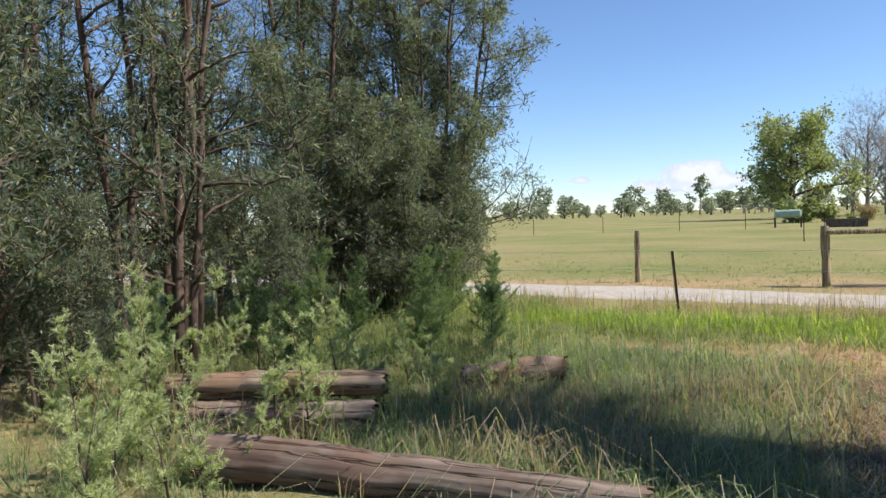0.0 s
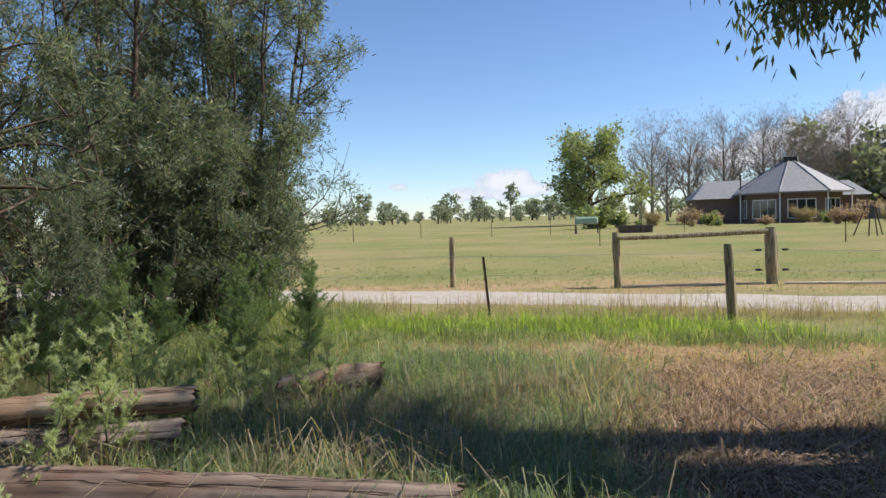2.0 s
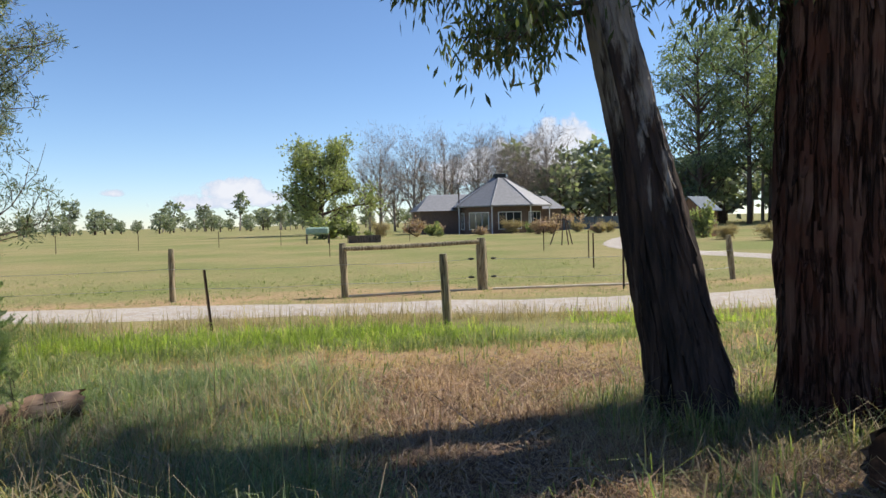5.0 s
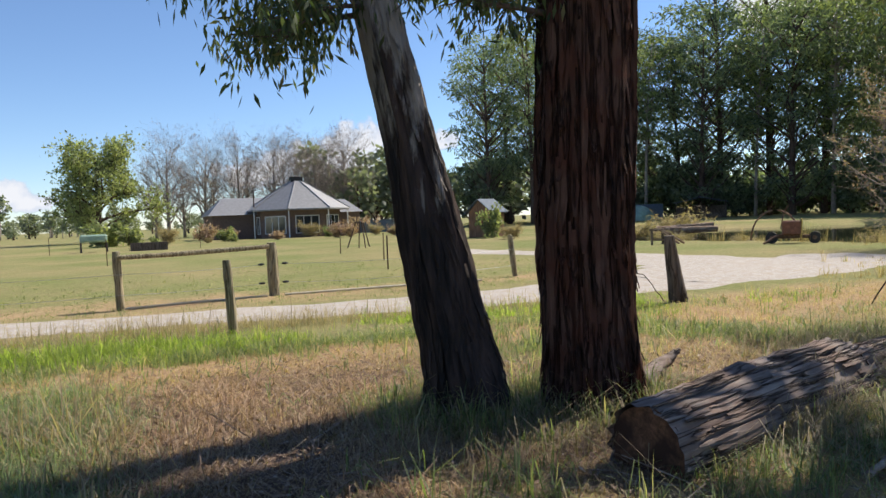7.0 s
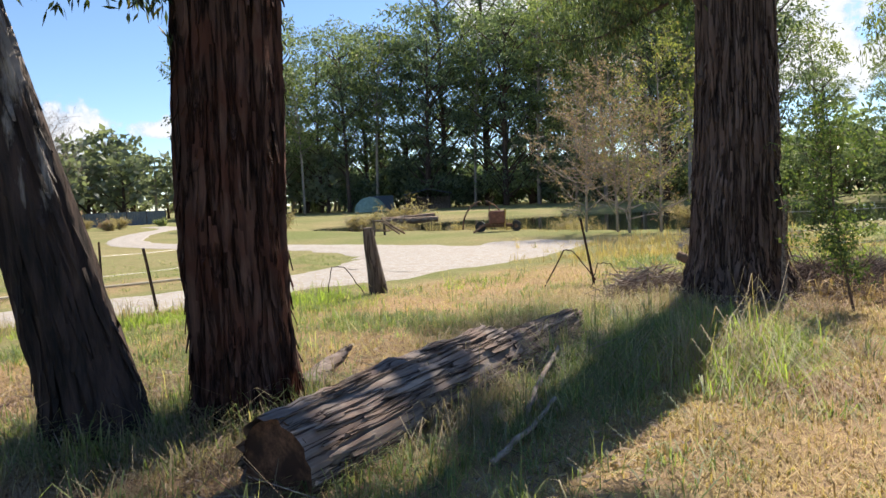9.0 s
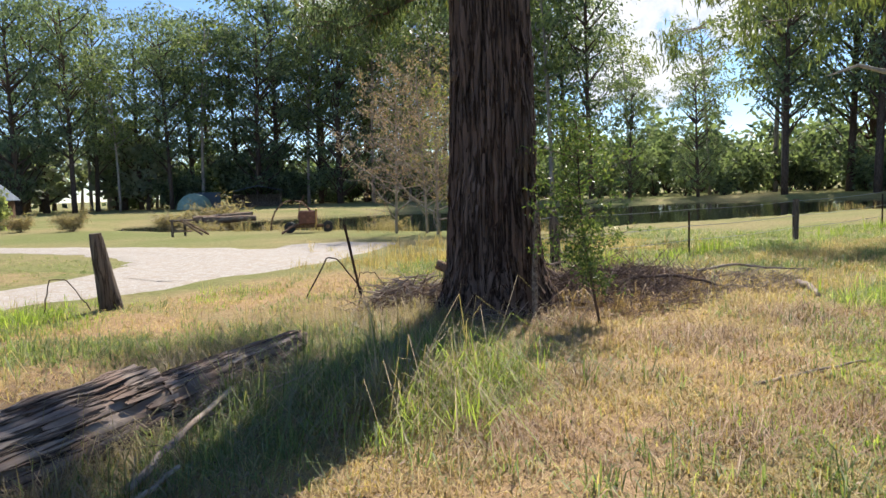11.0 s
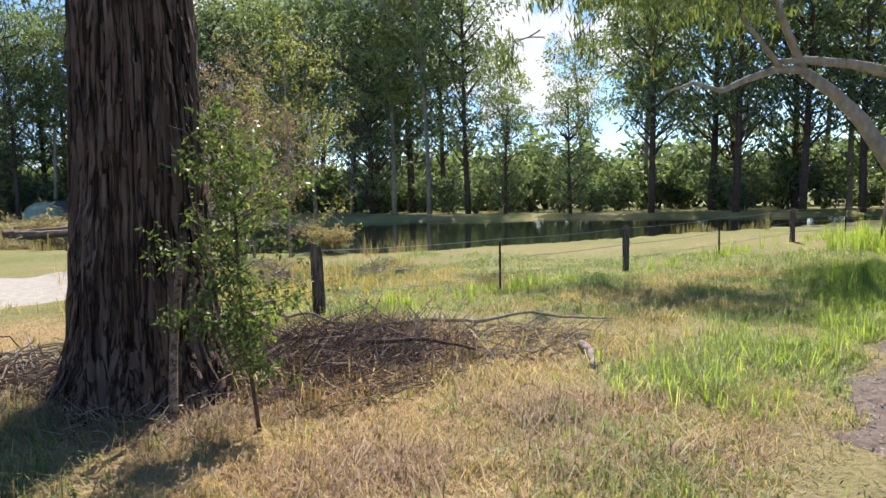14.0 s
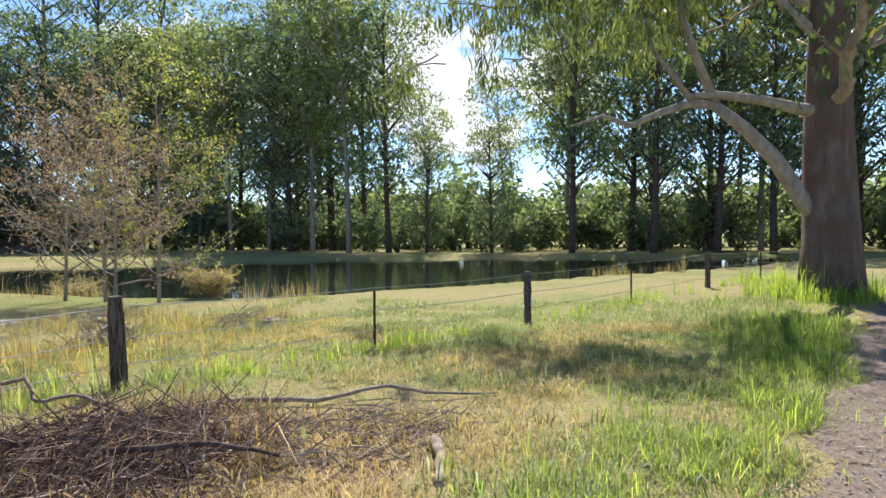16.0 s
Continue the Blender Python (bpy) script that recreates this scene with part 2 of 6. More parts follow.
def ground_material():
    m, nt, bsdf = shader("pasture_soil")
    at = nt.nodes.new("ShaderNodeVertexColor")
    at.layer_name = "cover"
    sep = nt.nodes.new("ShaderNodeSeparateColor")
    nt.links.new(at.outputs[0], sep.inputs[0])
    fine = noisy(nt, 9.0, 8, 0.7)
    mid = noisy(nt, 1.1, 6, 0.65)
    wide = noisy(nt, 0.11, 5, 0.6)
    green = ramp(nt, fine, [(0.3, (0.115, 0.14, 0.046)), (0.7, (0.235, 0.245, 0.09))])
    green2 = ramp(nt, fine, [(0.3, (0.19, 0.165, 0.075)), (0.7, (0.36, 0.30, 0.15))])
    green = mixed(nt, ramp(nt, wide, [(0.38, (0, 0, 0)), (0.62, (1, 1, 1))]), green, green2)
    dry = ramp(nt, fine, [(0.28, (0.22, 0.14, 0.08)), (0.72, (0.52, 0.37, 0.21))])
    soil = ramp(nt, fine, [(0.28, (0.06, 0.042, 0.03)), (0.72, (0.26, 0.18, 0.13))])

    def patchy(sock, amount=0.55):
        a = nt.nodes.new("ShaderNodeMath")
        a.operation = "MULTIPLY_ADD"
        nt.links.new(mid, a.inputs[0])
        a.inputs[1].default_value = amount
        nt.links.new(sock, a.inputs[2])
        b = nt.nodes.new("ShaderNodeMapRange")
        b.inputs[1].default_value, b.inputs[2].default_value = 0.55, 0.95
        nt.links.new(a.outputs[0], b.inputs[0])
        return b.outputs[0]

    col = mixed(nt, patchy(sep.outputs[0]), green, dry)
    col = mixed(nt, patchy(sep.outputs[1]), col, soil)
    nt.links.new(col, bsdf.inputs["Base Color"])
    bsdf.inputs["Roughness"].default_value = 0.95
    bsdf.inputs["Specular IOR Level"].default_value = 0.08
    bump(nt, bsdf, fine, 1.0, 0.04)
    return m


M_GROUND = ground_material()


def water_material():
    m, nt, bsdf = shader("dark_pond_water")
    bsdf.inputs["Base Color"].default_value = (0.012, 0.016, 0.013, 1)
    bsdf.inputs["Roughness"].default_value = 0.06
    bsdf.inputs["IOR"].default_value = 1.33
    bump(nt, bsdf, noisy(nt, 1.6, 4, 0.6), 0.12, 0.02)
    return m


M_WATER = water_material()


def glass_material():
    m, nt, bsdf = shader("dark_window_glass")
    bsdf.inputs["Base Color"].default_value = (0.03, 0.035, 0.04, 1)
    bsdf.inputs["Roughness"].default_value = 0.08
    bsdf.inputs["Specular IOR Level"].default_value = 0.8
    return m


M_GLASS = glass_material()


# ---------- mesh helpers ----------
def mesh_of(name, verts, faces, smooth=False):
    me = bpy.data.meshes.new(name)
    me.from_pydata(verts if isinstance(verts, list) else verts.tolist(), [], faces if isinstance(faces, list) else faces.tolist())
    if smooth:
        me.polygons.foreach_set("use_smooth", [True] * len(me.polygons))
    me.update()
    return me


def part(name, me, material, parent=None, label=""):
    if isinstance(me, bmesh.types.BMesh):
        data = bpy.data.meshes.new(name)
        me.to_mesh(data)
        me.free()
        me = data
    if not me.materials:
        me.materials.append(material)
    ob = new(name, me)
    if parent:
        ob.parent = parent
    return tagged(ob, label)


def thing(name, label, category, group="", at=(0, 0, 0), kind=""):
    ob = new(name)
    ob.empty_display_size = 0.2
    ob.location = at
    return tagged(ob, label, category, group, kind)


def joined(pieces):
    """Several (verts, faces) as one."""
    vs, fs, k = [], [], 0
    for v, f in pieces:
        v = [tuple(p) for p in v]
        vs += v
        fs += [tuple(i + k for i in q) for q in f]
        k += len(v)
    return vs, fs


def tube(points, radii, sides=8, rough=0.0, ridges=0, seed=0, cap=True):
    """A tapered, slightly uneven tube along points."""
    pts = np.array(points, float)
    n = len(pts)
    radii = np.broadcast_to(np.asarray(radii, float), (n,)) if np.ndim(radii) else np.full(n, float(radii))
    tang = np.gradient(pts, axis=0)
    tang /= np.linalg.norm(tang, axis=1)[:, None] + 1e-9
    ref = np.array([0.0, 0.0, 1.0]) if abs(tang[0][2]) < 0.8 else np.array([1.0, 0.0, 0.0])
    u = np.cross(tang, ref)
    u /= np.linalg.norm(u, axis=1)[:, None] + 1e-9
    w = np.cross(tang, u)
    r = np.random.default_rng(seed)
    a = np.linspace(0, 2 * math.pi, sides, endpoint=False)
    rad = np.repeat(radii[:, None], sides, 1)
    if rough:
        rad = rad * (1 + rough * r.uniform(-1, 1, (n, sides)))
    if ridges:
        prof = r.normal(0, 1, (1, sides))
        drift = np.cumsum(r.normal(0, 0.28, (n, sides)), 0)
        shape = np.clip(prof + drift, -2.2, 2.2)
        rad = rad * (1 + ridges * shape)
    ring = pts[:, None, :] + rad[..., None] * (np.cos(a)[None, :, None] * u[:, None, :] + np.sin(a)[None, :, None] * w[:, None, :])
    verts = [tuple(p) for p in ring.reshape(-1, 3)]
    faces = []
    for i in range(n - 1):
        for j in range(sides):
            k = (j + 1) % sides
            faces.append((i * sides + j, i * sides + k, (i + 1) * sides + k, (i + 1) * sides + j))
    if cap:
        faces.append(tuple(range(sides - 1, -1, -1)))
        faces.append(tuple((n - 1) * sides + j for j in range(sides)))
    return verts, faces


def block(x0, x1, y0, y1, z0, z1, bevel=0.01):
    bm = bmesh.new()
    bmesh.ops.create_cube(bm, size=1.0)
    for v in bm.verts:
        v.co = ((x0 + x1) / 2 + v.co.x * (x1 - x0), (y0 + y1) / 2 + v.co.y * (y1 - y0), (z0 + z1) / 2 + v.co.z * (z1 - z0))
    if bevel:
        bmesh.ops.bevel(bm, geom=bm.edges[:], offset=bevel, segments=1, affect="EDGES")
    return bm


def unit(v):
    return v / (np.linalg.norm(v, axis=-1, keepdims=True) + 1e-9)


def blades(base, direction, length, width, r, droop=0.0, twist=None):
    """Leaves as narrow pointed quads folded at the middle: base points, directions, lengths, widths. Returns verts, faces."""
    n = len(base)
    d = unit(direction)
    side = unit(np.cross(d, r.normal(0, 1, (n, 3))) if twist is None else np.cross(d, twist))
    length = np.broadcast_to(length, (n,))[:, None]
    width = np.broadcast_to(width, (n,))[:, None]
    mid = base + d * length * 0.45
    tip = base + d * length
    tip[:, 2] -= (droop * length)[:, 0]
    v = np.stack([base, mid + side * width * 0.5, tip, mid - side * width * 0.5], 1).reshape(-1, 3)
    f = np.arange(4 * n).reshape(n, 4)
    return v, f


def grass_blades(base, height, width, r, lean=0.35, bend=0.35, az=None):
    """Grass blades with a bent tip: five corners each."""
    n = len(base)
    az = r.uniform(0, 2 * math.pi, n) if az is None else az
    out = np.stack([np.cos(az), np.sin(az), np.zeros(n)], 1)
    side = np.stack([-np.sin(az), np.cos(az), np.zeros(n)], 1) * (np.broadcast_to(width, (n,))[:, None] * 0.5)
    h = np.broadcast_to(height, (n,))[:, None]
    le = np.abs(r.normal(0, lean, n))[:, None]
    up = np.array([0, 0, 1.0])
    mid = base + (up * 0.62 + out * le * 0.5) * h
    tip = base + (up * (1 - bend * le) + out * (le + bend * le)) * h
    v = np.stack([base - side, base + side, mid + side * 0.75, tip, mid - side * 0.75], 1).reshape(-1, 3)
    k = np.arange(n)[:, None] * 5
    return v, (k + np.array([[0, 1, 2, 4]])), (k + np.array([[4, 2, 3]]))


def grass_mesh(name, base, height, width, r, lean=0.35, bend=0.35, az=None):
    v, q, t = grass_blades(base, height, width, r, lean, bend, az)
    me = bpy.data.meshes.new(name)
    n = len(base)
    me.vertices.add(len(v))
    me.vertices.foreach_set("co", v.astype(np.float32).ravel())
    loops = np.concatenate([q, t], 1).ravel()
    me.loops.add(len(loops))
    me.loops.foreach_set("vertex_index", loops.astype(np.int32))
    me.polygons.add(2 * n)
    me.polygons.foreach_set("loop_start", (np.arange(n)[:, None] * 7 + np.array([[0, 4]])).astype(np.int32).ravel())
    me.update(calc_edges=True)
    return me


def quad_mesh(name, v, f):
    me = bpy.data.meshes.new(name)
    n = len(f)
    me.vertices.add(len(v))
    me.vertices.foreach_set("co", np.asarray(v, np.float32).ravel())
    me.loops.add(4 * n)
    me.loops.foreach_set("vertex_index", np.asarray(f, np.int32).ravel())
    me.polygons.add(n)
    me.polygons.foreach_set("loop_start", (np.arange(n) * 4).astype(np.int32))
    me.update(calc_edges=True)
    return me


LATTICE = np.random.default_rng(11).uniform(0, 1, (64, 64))


def vnoise(x, y, scale, shift=0.0):
    """Smooth value noise in 0..1."""
    x = np.asarray(x, float) * scale + shift * 3.7
    y = np.asarray(y, float) * scale + shift * 1.9
    i, j = np.floor(x).astype(int), np.floor(y).astype(int)
    u, v = x - i, y - j
    u, v = u * u * (3 - 2 * u), v * v * (3 - 2 * v)
    p = lambda a, b: LATTICE[(i + a) % 64, (j + b) % 64]
    return (p(0, 0) * (1 - u) + p(1, 0) * u) * (1 - v) + (p(0, 1) * (1 - u) + p(1, 1) * u) * v


def fbm(x, y, scale, shift=0.0):
    return (vnoise(x, y, scale, shift) + 0.5 * vnoise(x, y, scale * 2.1, shift + 5) + 0.25 * vnoise(x, y, scale * 4.3, shift + 9)) / 1.75


# ---------- ground, roads, pond ----------
def line_dist(x, y, pts):
    """Distance from points to a polyline."""
    best = np.full(np.shape(x), 1e9)
    for (ax, ay), (bx, by) in zip(pts[:-1], pts[1:]):
        dx, dy = bx - ax, by - ay
        t = np.clip(((x - ax) * dx + (y - ay) * dy) / (dx * dx + dy * dy), 0, 1)
        best = np.minimum(best, np.hypot(x - ax - t * dx, y - ay - t * dy))
    return best


def inside(x, y, poly):
    """Whether points lie in a polygon."""
    res = np.zeros(np.shape(x), bool)
    for (ax, ay), (bx, by) in zip(poly, poly[1:] + poly[:1]):
        if ay != by:
            res ^= ((ay > y) != (by > y)) & (x < (bx - ax) * (y - ay) / (by - ay) + ax)
    return res


ROAD = [(-60, 19.5), (-30, 16.8), (-12, 14.9), (-6, 14.1), (0, 13.35), (5.3, 12.3), (9, 12.2), (13, 12.6), (15.6, 14.4), (16.4, 18), (16.4, 23), (15.2, 29), (15.6, 36), (19, 45), (24, 54), (30, 63), (33, 74)]
POND = [(27, 40), (25.5, 30), (27.5, 23), (26.6, 15), (27.5, 10.5), (33, 7), (40, 3), (50, -3), (64, -10), (78, -18), (84, -10), (78, 2), (76, 14), (74, 26), (66, 34), (58, 42), (48, 50), (36, 50)]
TRACK = [(-30, -3.2), (-8, -2.9), (2, -2.75), (8, -2.75), (12, -3.35), (18, -4.75), (24, -6.5), (40, -12), (70, -23.5)]


def pond_depth(x, y):
    edge = line_dist(x, y, POND + POND[:1])
    return np.where(inside(x, y, POND), np.clip(edge / 2.5, 0, 1), 0.0)


def ground_z(x, y):
    x, y = np.asarray(x, float), np.asarray(y, float)
    z = 0.10 * (fbm(x, y, 0.35, 1) - 0.5) + 0.04 * (vnoise(x, y, 1.7, 4) - 0.5)
    z = z * np.clip(1.2 - np.hypot(x - 6, y - 5) / 60, 0.2, 1)
    road = np.clip(line_dist(x, y, ROAD) - 1.2, 0, 1)
    z = z * (0.25 + 0.75 * road)
    rise = np.clip((x - 17) / 12, 0, 1) * np.clip((2.5 - y) / 5, 0, 1) * np.clip((44 - x) / 8, 0, 1)
    z = z + 0.28 * rise
    return z - 1.0 * pond_depth(x, y)


def spread(a, b, fine0, fine1, step, growth=1.16):
    mid = list(np.arange(fine0, fine1 + 1e-6, step))
    lo, s = [], step
    while (lo[-1] if lo else fine0) > a:
        s *= growth
        lo.append((lo[-1] if lo else fine0) - s)
    hi, s = [], step
    while (hi[-1] if hi else fine1) < b:
        s *= growth
        hi.append((hi[-1] if hi else fine1) + s)
    return np.array(lo[::-1] + mid + hi)


def cover(x, y):
    """How dry and how bare the ground is, 0..1 each."""
    n1, n2 = fbm(x, y, 0.42, 2), fbm(x, y, 0.8, 6)
    near_trees = np.exp(-(((x - 3) / 6.5) ** 2 + ((y - 4.2) / 2.8) ** 2))
    straw = np.exp(-(((x - 8.5) / 5.0) ** 2 + ((y - 1.0) / 1.7) ** 2))
    litter = np.exp(-(((x - 1.6) / 2.6) ** 2 + ((y - 5.2) / 2.4) ** 2))
    brush = np.exp(-(((x - 13) / 2.2) ** 2 + ((y - 2.6) / 1.3) ** 2))
    verge = np.exp(-((y - 9.6 - 0.06 * x) / 0.9) ** 2) * (x < 9)
    yard = np.exp(-(((x - 12) / 3.0) ** 2 + ((y - 8.0) / 1.6) ** 2))
    lush = np.exp(-((y + 0.0 + 0.24 * (x - 9)) / 0.8) ** 2) * np.clip((x - 10.4) / 2.2, 0, 1)
    dry = 0.22 + 0.55 * straw + 0.45 * near_trees + 0.5 * yard + 0.5 * (n1 - 0.5) - 0.5 * verge - 0.6 * lush + 0.5 * np.exp(-((y - 7.9) / 0.9) ** 2) * (x < 9) + 0.45 * np.exp(-((y - 15.6) / 1.6) ** 2) * (x < 12)
    dry = dry + np.where(y > 14.5, -0.08, 0)
    bare = 0.02 + 0.6 * litter + 0.35 * near_trees * (n2 > 0.45) + 0.55 * brush + 0.5 * (n2 - 0.5) * near_trees - 0.3 * verge
    bare = bare + 0.5 * np.exp(-(((x - 6.2) / 2.6) ** 2 + ((y - 4.5) / 1.2) ** 2)) + 0.75 * np.exp(-(((x - 14.6) / 1.2) ** 2 + ((y - 1.1) / 0.9) ** 2))
    return np.clip(dry, 0, 1), np.clip(bare, 0, 1)


def build_ground():
    xs, ys = spread(-2200, 2600, -8, 32, 0.2), spread(-1800, 2800, -6, 18, 0.2)
    X, Y = np.meshgrid(xs, ys)
    Z = ground_z(X, Y)
    ny, nx = X.shape
    idx = np.arange(nx * ny).reshape(ny, nx)
    f = np.stack([idx[:-1, :-1], idx[:-1, 1:], idx[1:, 1:], idx[1:, :-1]], -1).reshape(-1, 4)
    me = quad_mesh("ground", np.stack([X, Y, Z], -1).reshape(-1, 3), f)
    dry, bare = cover(X.ravel(), Y.ravel())
    at = me.color_attributes.new("cover", "FLOAT_COLOR", "POINT")
    at.data.foreach_set("color", np.stack([dry, bare, 0 * dry, 0 * dry + 1], 1).astype(np.float32).ravel())
    me.polygons.foreach_set("use_smooth", [True] * len(f))
    return tagged(part("ground", me, M_GROUND), "uneven paddock ground of short grass, straw and bare soil", "ground", kind="structure")


build_ground()


def smooth_line(pts, n=12):
    p = np.array([pts[0]] + list(pts) + [pts[-1]], float)
    out = []
    for i in range(1, len(p) - 2):
        for t in np.linspace(0, 1, n, endpoint=False):
            a, b, c, d = p[i - 1], p[i], p[i + 1], p[i + 2]
            out.append(0.5 * (2 * b + (c - a) * t + (2 * a - 5 * b + 4 * c - d) * t * t + (3 * b - a - 3 * c + d) * t ** 3))
    out.append(p[-2])
    return np.array(out)


def ribbon(pts, widths, n=14, seed=3, lift=0.02, ragged=0.14):
    """A road strip that follows the ground, with ragged edges dipping into it."""
    line = smooth_line(pts, n)
    t = unit(np.gradient(line, axis=0))
    nrm = np.stack([-t[:, 1], t[:, 0]], 1)
    s = np.linspace(0, len(pts) - 1, len(line))
    half = np.interp(s, np.arange(len(pts)), widths) / 2
    r = np.random.default_rng(seed)
    left = half * (1 + ragged * (fbm(line[:, 0], line[:, 1], 0.9, 3) - 0.5) * 2) + r.uniform(-0.06, 0.06, len(line))
    right = half * (1 + ragged * (fbm(line[:, 0], line[:, 1], 0.9, 8) - 0.5) * 2) + r.uniform(-0.06, 0.06, len(line))
    cols = np.linspace(-1, 1, 15)
    V = []
    for c in cols:
        off = np.where(c < 0, c * right, c * left)
        P = line + nrm * off[:, None]
        z = ground_z(P[:, 0], P[:, 1]) + lift + 0.012 * (vnoise(P[:, 0], P[:, 1], 2.3, 2) - 0.5)
        z = z - 0.008 * (np.abs(np.abs(c) - 0.45) < 0.12) + 0.02 * (abs(c) < 0.2)
        if abs(c) > 0.99:
            z = z - lift - 0.05
        V.append(np.stack([P[:, 0], P[:, 1], z], 1))
    V = np.stack(V, 1)
    n0, n1 = V.shape[:2]
    idx = np.arange(n0 * n1).reshape(n0, n1)
    f = np.stack([idx[:-1, :-1], idx[1:, :-1], idx[1:, 1:], idx[:-1, 1:]], -1).reshape(-1, 4)[:, ::-1]
    me = quad_mesh("road", V.reshape(-1, 3), f)
    me.polygons.foreach_set("use_smooth", [True] * len(f))
    return me


ROAD_W = [2.4, 2.4, 2.3, 2.2, 2.1, 2.4, 3.0, 4.4, 5.2, 3.8, 2.6, 2.2, 2.2, 2.2, 2.2, 2.4, 2.4]
tagged(part("road", ribbon(ROAD, ROAD_W, ragged=0.26), M_ROAD), "pale grey gravel farm road with worn wheel ruts", "road", kind="structure")
YARD = [(11.5, 12.2), (14, 12.4), (17, 13.2), (20.5, 14.2)]
tagged(part("road", ribbon(YARD, [2.6, 4.2, 4.6, 3.6], seed=9, lift=0.028), M_ROAD), "wide turning area of pale grey gravel", "road", kind="structure")
tagged(part("pavement", ribbon(TRACK, [3.1] * len(TRACK), n=40, seed=5, ragged=0.45), M_PATH), "brown dirt walking track with leaf litter", "track", kind="structure")


def build_water():
    bm = bmesh.new()
    vs = [bm.verts.new((x, y, -0.36)) for x, y in POND]
    bm.faces.new(vs)
    bmesh.ops.triangulate(bm, faces=bm.faces[:])
    return tagged(part("water", bm, M_WATER), "still dark farm pond reflecting the trees", "pond", kind="structure")


build_water()


# ---------- trees ----------
def limb_path(start, az, el, length, r, up=0.0, wob=0.12, n=6):
    p = np.array(start, float)
    d = np.array([math.cos(az) * math.cos(el), math.sin(az) * math.cos(el), math.sin(el)])
    out = [p.copy()]
    for i in range(n):
        d = d + r.normal(0, wob, 3)
        d[2] += up / n
        d /= np.linalg.norm(d)
        p = p + d * length / n
        out.append(p.copy())
    return np.array(out)


def branches(trunk, radii, r, n_limbs, start, limb_len, el, up, subs, sub_len, sides=5, wob=0.14, taper=0.55, az0=0.0, fan=6.283, dome=False):
    """Limbs and twigs off a trunk. Returns tubes and the twig paths that carry leaves."""
    tubes, carriers = [], []
    n = len(trunk)
    for i in range(n_limbs):
        t = start + (1 - start) * (i + r.uniform(0, 0.9)) / n_limbs
        k = min(t, 0.999) * (n - 1)
        a = int(k)
        p = trunk[a] + (trunk[a + 1] - trunk[a]) * (k - a)
        rr = radii[a] * (1 - (k - a)) + radii[a + 1] * (k - a)
        az = az0 + ((i * 2.4 + r.uniform(-0.5, 0.5)) % 6.283 - 3.1416) * fan / 6.283
        ln = limb_len * ((0.3 + 0.75 * math.sin(math.pi * min(1.0, 0.12 + 0.74 * t))) if dome else (1.15 - 0.6 * t)) * r.uniform(0.7, 1.25)
        path = limb_path(p, az, r.normal(el, 0.15), ln, r, up, wob)
        r0 = rr * taper
        tubes.append(tube(path, np.linspace(r0, r0 * 0.25, len(path)), sides, 0.08, seed=i))
        carriers.append((path[2:], 1.0))
        for j in range(subs):
            q = path[1 + int(r.integers(1, len(path) - 1))]
            az2 = az + r.uniform(-1.3, 1.3)
            sp = limb_path(q, az2, r.normal(el * 0.8, 0.35), sub_len * r.uniform(0.6, 1.2), r, up * 0.6, wob * 1.3, 4)
            tubes.append(tube(sp, np.linspace(r0 * 0.42, r0 * 0.12, len(sp)), 4, seed=j))
            carriers.append((sp, 0.8))
    return tubes, carriers


def clumps(carriers, r, per, spread_r, length, width, droop=0.0, hang=0.0, clump_n=12, aim=0.5):
    """Leaves gathered in clumps along twigs."""
    bases, dirs = [], []
    for path, share in carriers:
        m = max(1, int(per * share))
        t = r.uniform(0.15, 1.0, m) * (len(path) - 1)
        a = np.minimum(t.astype(int), len(path) - 2)
        c = path[a] + (path[a + 1] - path[a]) * (t - a)[:, None] + r.normal(0, spread_r * 0.55, (m, 3))
        cc = np.repeat(c, clump_n, 0)
        off = r.normal(0, 1, (len(cc), 3))
        off = unit(off) * (np.abs(r.normal(0, 0.5, (len(cc), 1))) * spread_r)
        b = cc + off
        d = unit(off) * aim + r.normal(0, 0.55, (len(cc), 3))
        d[:, 2] -= hang
        bases.append(b)
        dirs.append(d)
    b, d = np.concatenate(bases), np.concatenate(dirs)
    n = len(b)
    return blades(b, d, length * r.uniform(0.6, 1.3, n), width * r.uniform(0.7, 1.3, n), r, droop)


def make_tree(name, label, at, trunk, radii, spec, leaf, bark, mat_leaf, seed, category="tree", group="", sides=10, ridges=0.0):
    """A tree as an empty at its base with a trunk (limbs joined on) and a crown."""
    r = np.random.default_rng(seed)
    root = thing(name, label, category, group, at)
    tubes, carriers = branches(np.array(trunk), np.array(radii), r, **spec)
    v, f = joined([tube(trunk, radii, sides, 0.04, ridges, seed)] + tubes)
    part("trunk", mesh_of("trunk", v, f, True), bark, root)
    if leaf:
        lv, lf = clumps(carriers, r, **leaf)
        part("crown", quad_mesh("crown", lv, lf), mat_leaf, root)
    return root


def bend_trunk(height, lean_x, lean_y, r, n=9, wob=0.06, z0=-0.15):
    t = np.linspace(0, 1, n)
    x = lean_x * t ** 1.2 + np.cumsum(r.normal(0, wob, n)) * t
    y = lean_y * t ** 1.2 + np.cumsum(r.normal(0, wob, n)) * t
    return np.stack([x, y, z0 + (height - z0) * t], 1)


# gum forest round the pond: a few kinds, then copies
FRONT = [(57, 108), (66, 103), (78, 97), (92, 84), (99, 66), (94, 50), (88, 38), (84, 27), (85, 12), (86, -6), (84, -22), (76, -38), (66, -52), (54, -66)]
forest_kinds = []


